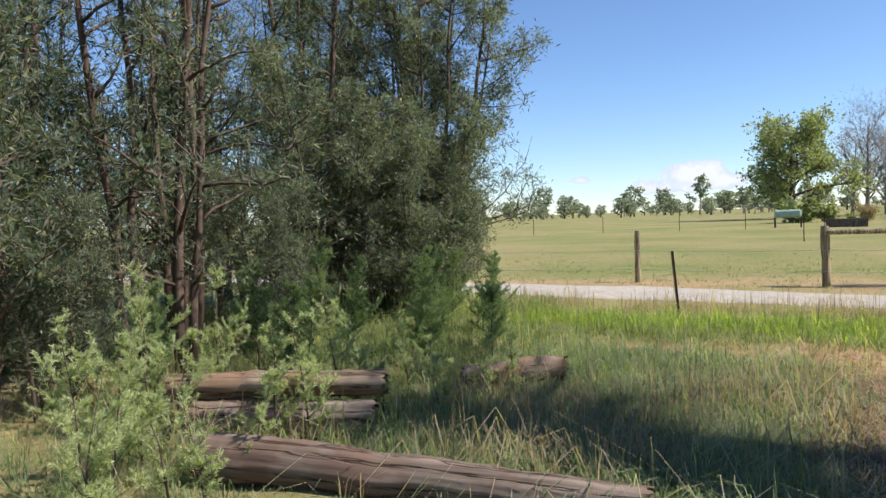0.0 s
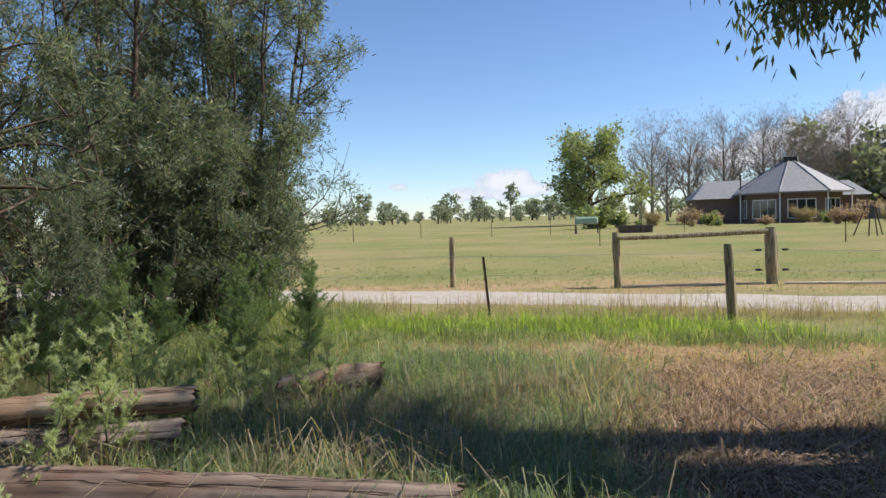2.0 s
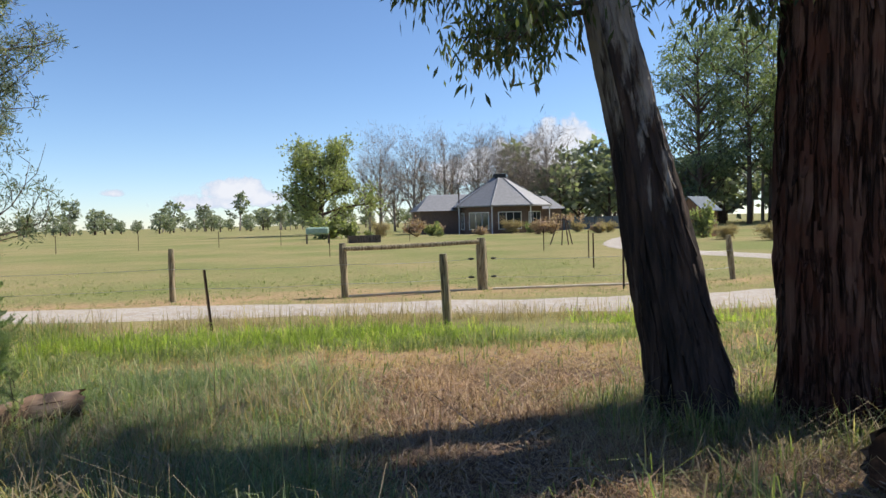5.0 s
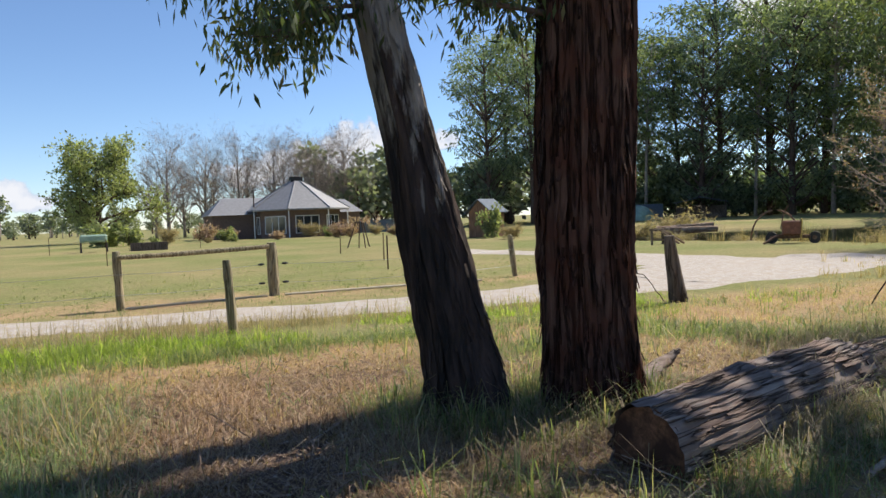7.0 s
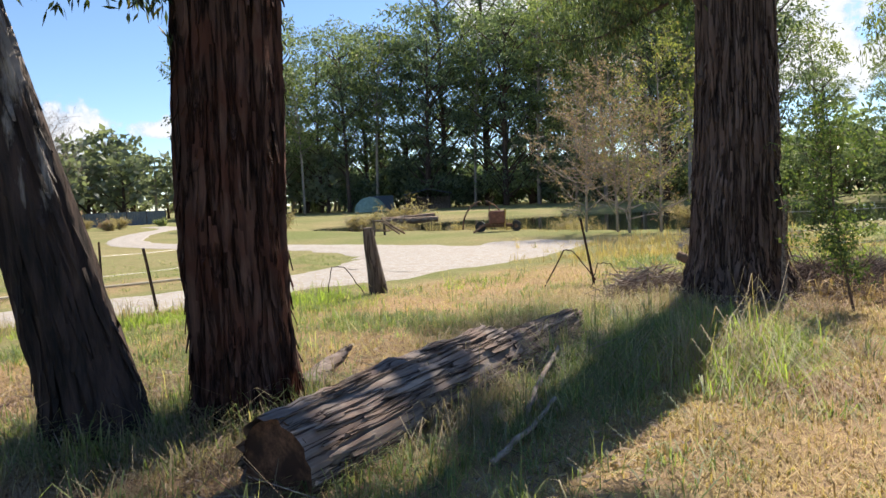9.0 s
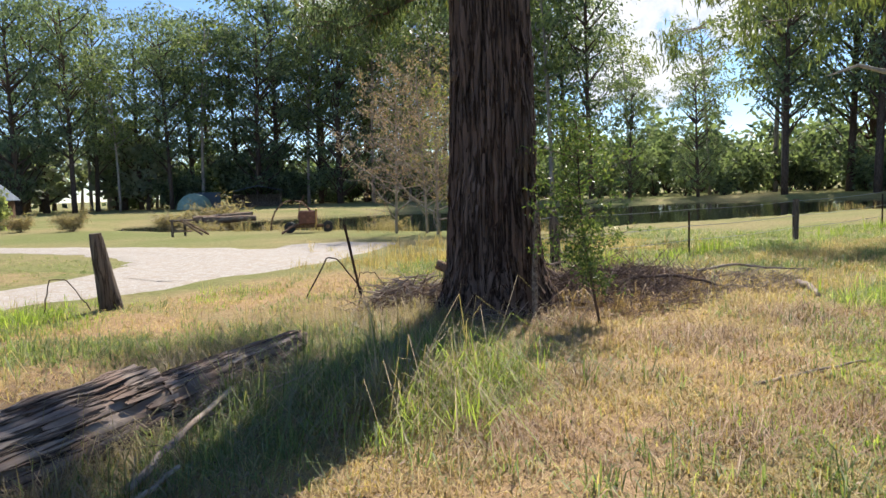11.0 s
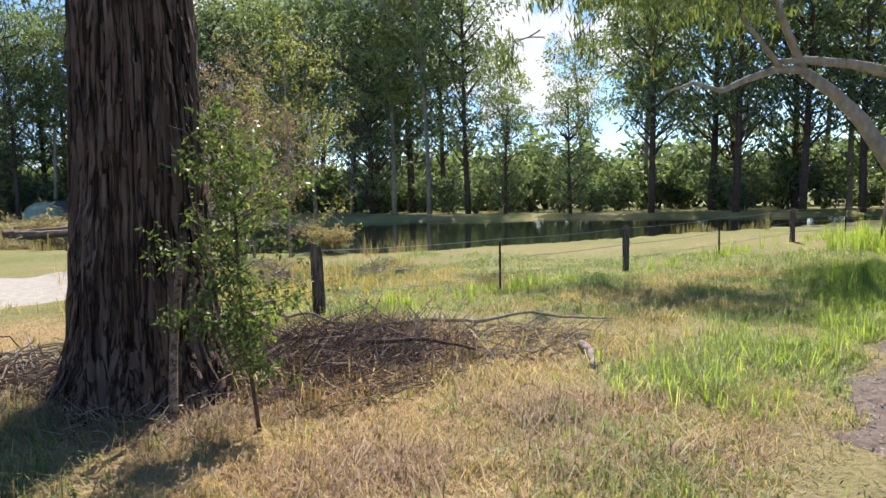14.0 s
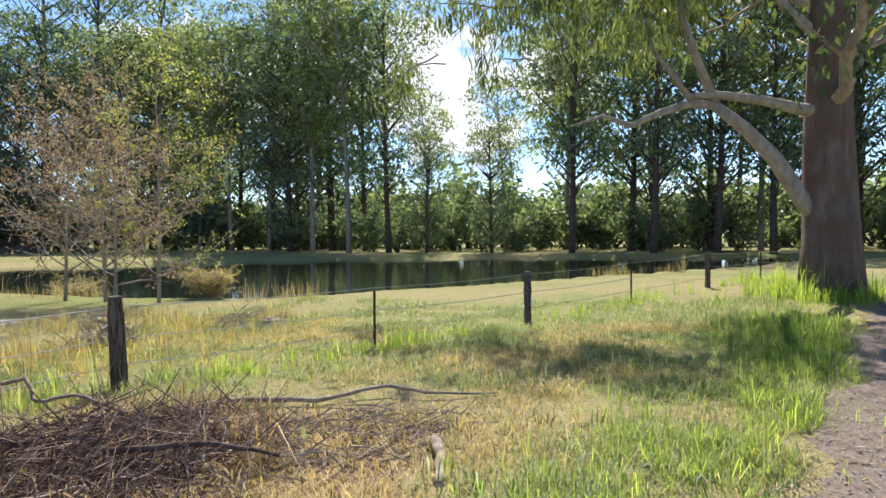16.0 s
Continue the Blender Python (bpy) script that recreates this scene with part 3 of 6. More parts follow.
def forest_gum(lab, h, rad, first, crown_r, n_masses, leaf_n, bark, mat, seed):
    """A tall gum: bare pole, steep limbs, and separate rounded masses of hanging leaves with gaps between."""
    r = np.random.default_rng(seed)
    root = thing("gum_tree", lab, "tree", "gum trees beyond the pond")
    trunk = bend_trunk(h * 0.93, r.uniform(-1.3, 1.3), r.uniform(-1.3, 1.3), r, 9, 0.10)
    wood = [tube(trunk, np.linspace(rad, 0.05, 9), 6, 0.03)]
    bases, dirs = [], []
    for k in range(n_masses):
        u = first + (1 - first) * (k + r.uniform(0.1, 0.9)) / n_masses
        out = crown_r * (0.35 + 0.75 * math.sin(math.pi * (0.12 + 0.62 * (u - first) / (1 - first)))) * r.uniform(0.35, 1.05)
        az = k * 2.4 + r.uniform(-0.7, 0.7)
        i = min(u, 0.98) * 8
        on = trunk[int(i)] + (trunk[min(int(i) + 1, 8)] - trunk[int(i)]) * (i - int(i))
        c = on + np.array([math.cos(az) * out, math.sin(az) * out, r.uniform(-0.4, 0.8)])
        low = on - np.array([0, 0, min(on[2] - 1.0, out * 0.9)])
        mid = (low + c) / 2 + r.normal(0, 0.25, 3) - np.array([0, 0, 0.2])
        wood.append(tube([low, mid, c], [rad * 0.36, rad * 0.22, 0.03], 4, cap=False))
        size = np.array([1, 1, 0.75]) * (h * 0.078) * r.uniform(0.6, 1.3)
        n = int(leaf_n * (size[0] / (h * 0.078)) ** 2)
        o = unit(r.normal(0, 1, (n, 3)))
        o[:, 2] = np.where(o[:, 2] < -0.25, -o[:, 2] * 0.6, o[:, 2])
        lumps = 1 + 0.28 * np.sin(o[:, 0:1] * 4 + k) * np.sin(o[:, 1:2] * 5 + 2 * k)
        bases.append(c + o * size * lumps * r.uniform(0.62, 1.05, (n, 1)))
        d = o * 0.7 + r.normal(0, 0.5, (n, 3))
        d[:, 2] -= 0.75
        dirs.append(d)
    v, f = joined(wood)
    part("trunk", mesh_of("trunk", v, f, True), bark, root)
    b, d = np.concatenate(bases), np.concatenate(dirs)
    n = len(b)
    part("crown", quad_mesh("crown", *blades(b, d, 0.5 * r.uniform(0.6, 1.35, n), 0.19 * r.uniform(0.7, 1.3, n), r)), mat, root)
    return root


for spec in [("tall grey-green gum tree with a narrow layered crown", 28, 0.34, 0.26, 4.6, 40, 155, M_TWIG, M_FORESTB, 60),
             ("slender gum tree with an open patchy crown", 26, 0.28, 0.36, 4.2, 30, 155, M_TWIG_PALE, M_FOREST, 61),
             ("dense blue-green gum tree with a full crown", 25, 0.38, 0.07, 5.0, 50, 145, M_TWIG, M_FORESTB, 62),
             ("leaning gum tree with a sparse top", 24, 0.24, 0.45, 3.6, 20, 150, M_TWIG_PALE, M_FOREST, 63)]:
    forest_kinds.append(forest_gum(*spec))


def scatter_forest():
    r = np.random.default_rng(91)
    line = smooth_line(FRONT, 20)
    seg = np.concatenate([[0], np.cumsum(np.linalg.norm(np.diff(line, axis=0), axis=1))])
    total = seg[-1]
    used = set()
    for row, (back, step, size) in enumerate([(0, 6.6, 1.12), (9, 7.0, 1.3), (22, 8.2, 1.45)]):
        s = r.uniform(0, step)
        while s < total:
            x, y = np.interp(s, seg, line[:, 0]), np.interp(s, seg, line[:, 1])
            dx, dy = x - 20, y - 10
            L = math.hypot(dx, dy)
            x, y = x + dx / L * (back + r.uniform(-2, 2)), y + dy / L * (back + r.uniform(-2, 2))
            az = math.degrees(math.atan2(x - 8, y + 1.4))
            k = (0, 1, 2, 2, 0)[int(r.integers(0, 5))] if r.uniform() < 0.88 else 3
            sc = size * r.uniform(0.8, 1.12)
            if row == 2 and az > 52 and r.uniform() < (0.5 if az < 80 else 0.1):
                s += step
                continue
            if 69.0 < az < 79.5:
                sc, k = (0.55, 1) if row else (0.5, 2)
                if row == 1 and r.uniform() < 0.5:
                    sc, k = 0.8, 3
                if row >= 2:
                    s += step
                    continue
            sc *= 1.12 if az > 52 else 1.22 if az > 36 else 1.0
            m = pose(x, y, float(ground_z(x, y)) - 0.05, 0, 0, r.uniform(0, 360)) @ Matrix.Diagonal((sc, sc, sc * r.uniform(0.92, 1.1), 1))
            if k not in used:
                used.add(k)
                forest_kinds[k].matrix_basis = m
            else:
                copy_thing(forest_kinds[k], Matrix.Identity(4)).matrix_basis = m
            s += step * r.uniform(0.75, 1.3)


scatter_forest()


# understorey bushes along the forest edge
def make_bush(name, label, at, seed, height, radius, mat_leaf, per, leaf_len, leaf_w, spread_r=0.45, stems=7, group="", bark=M_TWIG, category="bush", clump_n=10, hang=0.1):
    r = np.random.default_rng(seed)
    root = thing(name, label, category, group, at)
    tubes, carriers = [], []
    for i in range(stems):
        az = i * 2.4 + r.uniform(-0.4, 0.4)
        path = limb_path((r.normal(0, 0.08), r.normal(0, 0.08), -0.08), az, r.uniform(0.75, 1.45), height * r.uniform(0.75, 1.05), r, 0.3, 0.12, 7)
        path[:, :2] *= radius / max(0.5 * height, 0.1) * 0.8
        tubes.append(tube(path, np.linspace(0.012 * height + 0.006, 0.004, len(path)), 5, seed=i))
        carriers.append((path[2:], 1.0))
        for j in range(5):
            q = path[int(r.integers(2, len(path)))]
            sp = limb_path(q, az + r.uniform(-1.5, 1.5), r.uniform(0.2, 1.1), height * 0.28 * r.uniform(0.6, 1.2), r, 0.2, 0.2, 4)
            tubes.append(tube(sp, np.linspace(0.005 * height + 0.003, 0.002, len(sp)), 4, seed=j))
            carriers.append((sp, 0.8))
    v, f = joined(tubes)
    part("stem", mesh_of("stem", v, f, True), bark, root)
    lv, lf = clumps(carriers, r, per=per, spread_r=spread_r, length=leaf_len, width=leaf_w, hang=hang, clump_n=clump_n)
    part("crown", quad_mesh("crown", lv, lf), mat_leaf, root)
    return root


def scatter_bushes():
    r = np.random.default_rng(17)
    kinds = [make_bush("understorey_bush", "dark green bush under the gum trees", (88, 30, 0), 300, 4.6, 2.8, M_FORESTB, 5, 0.5, 0.26, 0.75, group="bushes under the gums", clump_n=9),
             make_bush("understorey_bush", "grey-green bush at the edge of the wood", (90, 16, 0), 301, 3.4, 2.6, M_FORESTB, 5, 0.45, 0.24, 0.7, group="bushes under the gums", clump_n=9)]
    line = smooth_line(FRONT, 20)
    seg = np.concatenate([[0], np.cumsum(np.linalg.norm(np.diff(line, axis=0), axis=1))])
    s = 20.0
    while s < seg[-1]:
        x, y = np.interp(s, seg, line[:, 0]), np.interp(s, seg, line[:, 1])
        L = math.hypot(x - 20, y - 10)
        off = r.uniform(2, 26)
        x, y = x + (x - 20) / L * off, y + (y - 10) / L * off
        sc = r.uniform(0.8, 2.2)
        copy_thing(kinds[int(r.integers(0, 2))], pose(x, y, 0, 0, 0, r.uniform(0, 360)) @ Matrix.Diagonal((sc, sc, sc, 1)))
        if r.uniform() < 0.95:
            far = r.uniform(30, 48)
            x, y = np.interp(s, seg, line[:, 0]), np.interp(s, seg, line[:, 1])
            x, y = x + (x - 20) / L * far, y + (y - 10) / L * far
            sc = r.uniform(2.0, 3.0)
            copy_thing(kinds[int(r.integers(0, 2))], pose(x, y, 0, 0, 0, r.uniform(0, 360)) @ Matrix.Diagonal((sc, sc, sc * 0.8, 1)))
        s += r.uniform(2.2, 3.8)


scatter_bushes()


# ---------- the three near gums ----------
def near_gum(label, at, stations, radii, limbs, seed, crown, ridges, bark=M_BARK, sides=44, rings=70, dense=3, shag=260, shag_low=1.0):
    """stations: (height, dx, dy) of the trunk's middle. limbs: (height, azimuth deg, elevation deg, length, thickness, up, leaves)."""
    r = np.random.default_rng(seed)
    root = thing("gum_tree", label, "tree", "big gum trees beside the track", at)
    st = np.array(stations, float)
    z = np.concatenate([np.linspace(st[0, 0], 5.5, rings), np.linspace(5.8, st[-1, 0], 14)])
    px, py, pr = np.interp(z, st[:, 0], st[:, 1]), np.interp(z, st[:, 0], st[:, 2]), np.interp(z, st[:, 0], radii)
    trunk = np.stack([px, py, z], 1)
    part("trunk", mesh_of("trunk", *tube(trunk, pr, sides, 0.015, ridges, seed), smooth=True), bark, root)
    # loose strips of bark
    strips = []
    for k in range(shag):
        h = 0.03 + 3.6 * r.uniform(0, 1) ** shag_low
        a = r.uniform(0, 6.283)
        ln, w = r.uniform(0.12, 0.6), r.uniform(0.008, 0.036)
        c = np.array([np.interp(h, z, px), np.interp(h, z, py), 0])
        c2 = np.array([np.interp(h + ln, z, px), np.interp(h + ln, z, py), 0])
        ra_, rb_ = np.interp(h, z, pr) * r.uniform(1.05, 1.13) + r.uniform(0, 0.03) * (r.uniform() < 0.4), np.interp(h + ln, z, pr) * 1.04
        o, s = np.array([math.cos(a), math.sin(a), 0]), np.array([-math.sin(a), math.cos(a), 0])
        p0, p1 = c + o * ra_ + (0, 0, h), c2 + o * rb_ + (0, 0, h + ln)
        pm = (p0 + p1) / 2 - o * 0.02
        vs = []
        for p, ww in ((p0, 0.4), (pm, 1.0), (p1, 0.7)):
            vs += [p - s * w * ww, p + s * w * ww, p + s * w * ww * 0.9 - o * 0.008, p - s * w * ww * 0.9 - o * 0.008]
        strips.append((vs, [(4 * i + j, 4 * i + (j + 1) % 4, 4 * i + 4 + (j + 1) % 4, 4 * i + 4 + j) for i in range(2) for j in range(4)] + [(3, 2, 1, 0), (8, 9, 10, 11)]))
    tagged(part("peeling_bark", mesh_of("peeling_bark", *joined(strips)), bark, root), "loose curling strips of bark", kind="stuff")
    wood, carriers, low = [], [], []
    for h, az, el, ln, th, up, leaves in limbs:
        k = np.array([np.interp(h, z, px), np.interp(h, z, py), h])
        path = limb_path(k, radians(az), radians(el), ln, r, up, 0.16, 9)
        part("limb", mesh_of("limb", *tube(path, np.linspace(th, th * 0.25, len(path)), 9, 0.06, seed=int(h * 10)), smooth=True), M_TWIG, root)
        for j in range(20):
            q = path[int(r.integers(2, len(path)))]
            sp = limb_path(q, radians(az) + r.uniform(-1.2, 1.2), r.uniform(-0.3, 0.7), ln * 0.32 * r.uniform(0.5, 1.2), r, -0.25, 0.22, 5)
            wood.append(tube(sp, np.linspace(th * 0.22, 0.004, len(sp)), 5, seed=j))
            low.append((sp, leaves))
    # crown above the view, unseen; fan and reach are set to place ground shade
    n_l, c_len, start, az0, fan = crown
    tubes, car = branches(trunk[rings:], pr[rings:], r, n_l, start, c_len, 0.6, 0.25, 4, c_len * 0.4, az0=az0, fan=fan)
    v, f = joined(wood + tubes)
    tagged(part("twigwork", mesh_of("twigwork", v, f, True), M_TWIG, root), kind="stuff")
    a = clumps(low, r, per=11, spread_r=0.22, length=0.115, width=0.026, hang=1.3, clump_n=6, aim=0.2) if low else None
    b = clumps(car, r, per=dense * 1.6, spread_r=0.75, length=0.22, width=0.07, hang=0.8, clump_n=10)
    if a:
        part("hanging_leaves", quad_mesh("hanging_leaves", *a), M_GUM, root)
    part("crown", quad_mesh("crown", *b), M_GUM, root)
    return root


# the top stations are out of view too, leaned to steer the shade
T1 = near_gum("leaning gum tree with dark fibrous bark peeling to smooth grey wood", (2.77, 4.93, 0),
    [(-0.2, 0.0, 0.0), (0.2, -0.01, 0.01), (0.62, -0.07, 0.045), (1.37, -0.20, 0.12), (2.24, -0.34, 0.20), (3.55, -0.60, 0.32), (6, -1.1, 0.6), (8.5, -1.2, 2.0)],
    [0.40, 0.325, 0.285, 0.255, 0.198, 0.162, 0.145, 0.05],
    [(3.25, 168, 14, 1.35, 0.028, -0.15, 0.8), (3.5, 186, 6, 1.5, 0.035, -0.2, 0.9), (3.3, 202, 4, 1.2, 0.022, -0.1, 0.7), (3.6, 350, 16, 1.0, 0.03, -0.2, 0.8), (3.9, 170, -2, 1.7, 0.04, -0.25, 1.0), (4.1, 195, -4, 1.7, 0.035, -0.25, 1.0), (3.9, 335, 0, 1.1, 0.03, -0.3, 0.7)],
    5, (4, 1.8, 0.3, 1.2, 1.6), 0.075, M_BARK_SHED, 64, dense=1, shag=300, shag_low=1.9)
T2 = near_gum("straight gum tree with dark red-brown stringy bark", (3.78, 4.60, 0),
    [(-0.2, 0, 0), (0.25, 0, 0), (0.7, -0.02, 0.01), (1.5, -0.035, 0.005), (3.4, 0.03, -0.04), (4.4, 0.06, 0.05), (6, 0.2, 0.7), (9, 0.8, 2.4)],
    [0.47, 0.39, 0.365, 0.37, 0.365, 0.32, 0.20, 0.06],
    [(3.15, 172, 6, 1.35, 0.035, -0.1, 0.35), (3.3, 150, 20, 1.2, 0.03, -0.1, 0.6), (3.5, -20, 50, 2.0, 0.09, 0.2, 0.6)],
    6, (7, 4.4, 0.1, 1.25, 1.2), 0.07, M_BARK, 72, dense=1.4, shag=360, shag_low=1.3)
T3 = near_gum("broad old gum tree with thick furrowed grey-brown bark", (11.22, 3.66, 0),
    [(-0.2, -0.1, 0.13), (0.2, -0.1, 0.13), (0.6, -0.11, 0.14), (1.5, -0.12, 0.15), (3.2, -0.13, 0.11), (6, -0.2, 0.1), (11, -0.6, 0.6)],
    [0.95, 0.74, 0.61, 0.535, 0.49, 0.42, 0.1],
    [(3.4, 130, 42, 2.8, 0.19, 0.1, 0.6), (4.5, 75, 8, 2.6, 0.04, -1.0, 1.8), (4.4, 86, 2, 2.9, 0.04, -1.0, 1.8), (4.6, 96, 0, 2.4, 0.04, -1.0, 1.6)],
    8, (8, 3.8, 0.1, 1.0, 2.0), 0.05, M_BARK_OLD, 96, dense=1.6, shag=420)


# ---------- fences ----------
def round_post(at, height, radius, lean=(0, 0), mat=M_POST, label="", seed=0, group="fence posts along the road", name="fence_post"):
    r = np.random.default_rng(seed)
    z = np.linspace(-0.12, height, 7)
    pts = np.stack([lean[0] * z / height, lean[1] * z / height, z], 1)
    rad = np.full(7, radius) * (1 + 0.05 * r.normal(0, 1, 7))
    rad[-1] *= 0.86
    root = thing(name, label, "fence post", group, (at[0], at[1], float(ground_z(*at))))
    part("post", mesh_of("post", *tube(pts, rad, 14, 0.03, 0.01, seed), smooth=False), mat, root)
    return root


def star_post(at, height, lean=(0, 0), group="steel fence posts", label="thin rusty steel star picket in the grass"):
    root = thing("steel_picket", label, "fence post", group, (at[0], at[1], float(ground_z(*at))))
    bm = bmesh.new()
    for k in range(3):
        a = k * 2.094
        c = Vector((math.cos(a), math.sin(a), 0))
        s = Vector((-math.sin(a), math.cos(a), 0)) * 0.003
        lo, hi = Vector((0, 0, -0.15)), Vector((lean[0], lean[1], height))
        q = [lo - s, lo + s, lo + c * 0.024 + s, lo + c * 0.024 - s]
        w = [hi + (p - lo) for p in q]
        vs = [bm.verts.new(p) for p in q + w]
        for i in range(4):
            bm.faces.new((vs[i], vs[(i + 1) % 4], vs[4 + (i + 1) % 4], vs[4 + i]))
        bm.faces.new(vs[4:])
        bm.faces.new(vs[3::-1])
    part("picket", bm, M_STEEL, root)
    return root


round_post((-3.47, 15.88), 1.16, 0.065, (0.0, 0), label="round treated-pine fence post beside the gravel road", seed=1)
round_post((0.23, 15.5), 1.2, 0.085, (-0.03, 0), label="thick pine gate post with a top rail", seed=2)
gb = round_post((3.39, 15.85), 1.2, 0.125, (-0.02, 0), label="stout pine strainer post with black insulators", seed=3)
round_post((1.72, 10.6), 1.1, 0.068, (-0.055, 0), M_POST, "weathered round post in the verge grass", 4)
round_post((9.78, 16.1), 1.1, 0.075, (-0.12, 0), label="leaning round fence post beside the drive", seed=5)
round_post((-9.0, 15.9), 1.15, 0.065, label="round treated-pine fence post beside the gravel road", seed=6)
strainer = round_post((9.0, 9.3), 1.16, 0.10, (-0.10, 0.0), M_POST_DARK, "pair of old grey strainer posts leaning together", 7)
part("brace_post", mesh_of("brace_post", *tube([(0.16, -0.05, -0.1), (0.06, 0, 0.5), (-0.06, 0, 1.1)], [0.10, 0.09, 0.07], 12, 0.04, 0.01, 3)), M_POST_DARK, strainer)

rail = thing("gate_rail", "weathered timber rail between two posts", "rail", at=(0.23, 15.5, 0))
part("beam", mesh_of("beam", *tube([(-0.02, -0.09, 1.06), (1.0, 0.02, 1.065), (2.0, 0.14, 1.09), (3.06, 0.25, 1.12)], 0.052, 10, 0.05)), M_POST, rail)
for x0, y0, x1, y1 in ((0.3, 15.3, 3.2, 15.7), (3.6, 15.75, 8.4, 15.4)):
    fr = thing("ground_rail", "pale timber pole lying along the fence line", "rail", at=(x0, y0, 0.03))
    part("pole", mesh_of("pole", *tube([(0, 0, 0), ((x1 - x0) / 2, (y1 - y0) / 2, 0.01), (x1 - x0, y1 - y0, 0)], 0.026, 8, 0.06)), M_PALEPOLE, fr)
for z in (0.72, 0.30):
    for sx in (-1, 1):
        part("insulator", mesh_of("insulator", *tube([(sx * 0.2, 0, z), (sx * 0.26, 0, z), (sx * 0.33, 0, z)], [0.018, 0.028, 0.018], 8)), M_RUBBER, gb)

star_post((-1.84, 10.85), 1.0, (-0.10, 0))
star_post((5.72, 10.6), 1.05, (-0.14, 0.1))
star_post((6.5, 15.1), 1.05, (0, 0))
star_post((9.85, 26.4), 1.1)
star_post((10.4, 34.2), 1.1)
star_post((8.2, 21.5), 1.1)
star_post((11.5, 6.4), 1.12, (-0.22, 0.12))
FENCE = [(15.52, 4.83), (19.54, 3.26), (23.46, 1.47), (27.3, -0.42), (31.14, -2.39), (34.8, -4.2), (38.4, -6.0), (42, -7.8)]
for i, p in enumerate(FENCE):
    if i in (1, 3, 5):
        star_post(p, 0.95, (0.0, 0.0), "fence posts by the pond")
    else:
        round_post(p, 1.12 if i == 0 else 1.05, 0.095 if i == 0 else 0.08, (-0.06 if i == 0 else 0, 0), M_POST_DARK, "weathered timber fence post in long pond-side grass", 20 + i, "fence posts by the pond")
FAR = [(-24.5, 50.6), (-19, 53), (-14.1, 55.2), (-8.6, 56.6), (-4, 57.4), (1.2, 58), (6.3, 58.4), (-0.15, 35.8)]
for i, p in enumerate(FAR):
    star_post(p, 1.25, (0, 0), "far paddock posts", "dark steel post of the far paddock fence")


def wire(name, label, pts, sag=0.03, radius=0.004, mat=M_WIRE):
    out = []
    for a, b in zip(pts[:-1], pts[1:]):
        a, b = np.array(a), np.array(b)
        for t in np.linspace(0, 1, 7, endpoint=False):
            p = a + (b - a) * t
            out.append((p[0], p[1], p[2] - sag * 4 * t * (1 - t)))
    out.append(tuple(pts[-1]))
    root = thing(name, label, "fence wire", "fence wires", (0, 0, 0))
    part("strand", mesh_of("strand", *tube(out, radius, 5)), mat, root)


for z in (0.72, 0.3):
    wire("fence_wire", "thin electric fence wire across the paddock", [(-40, 19.0, z), (-9.0, 15.8, z), (-3.47, 15.8, z), (0.23, 15.4, z), (3.2, 15.85, z)])
    wire("fence_wire", "thin electric fence wire across the paddock", [(3.6, 15.85, z), (6.5, 15.1, z), (9.7, 16.0, z)])
for z in (1.0, 0.62, 0.3):
    wire("fence_wire", "slack plain wire of the pond fence", [(x, y, float(ground_z(x, y)) + z) for x, y in [(12.9, 5.4)] + FENCE], radius=0.006)


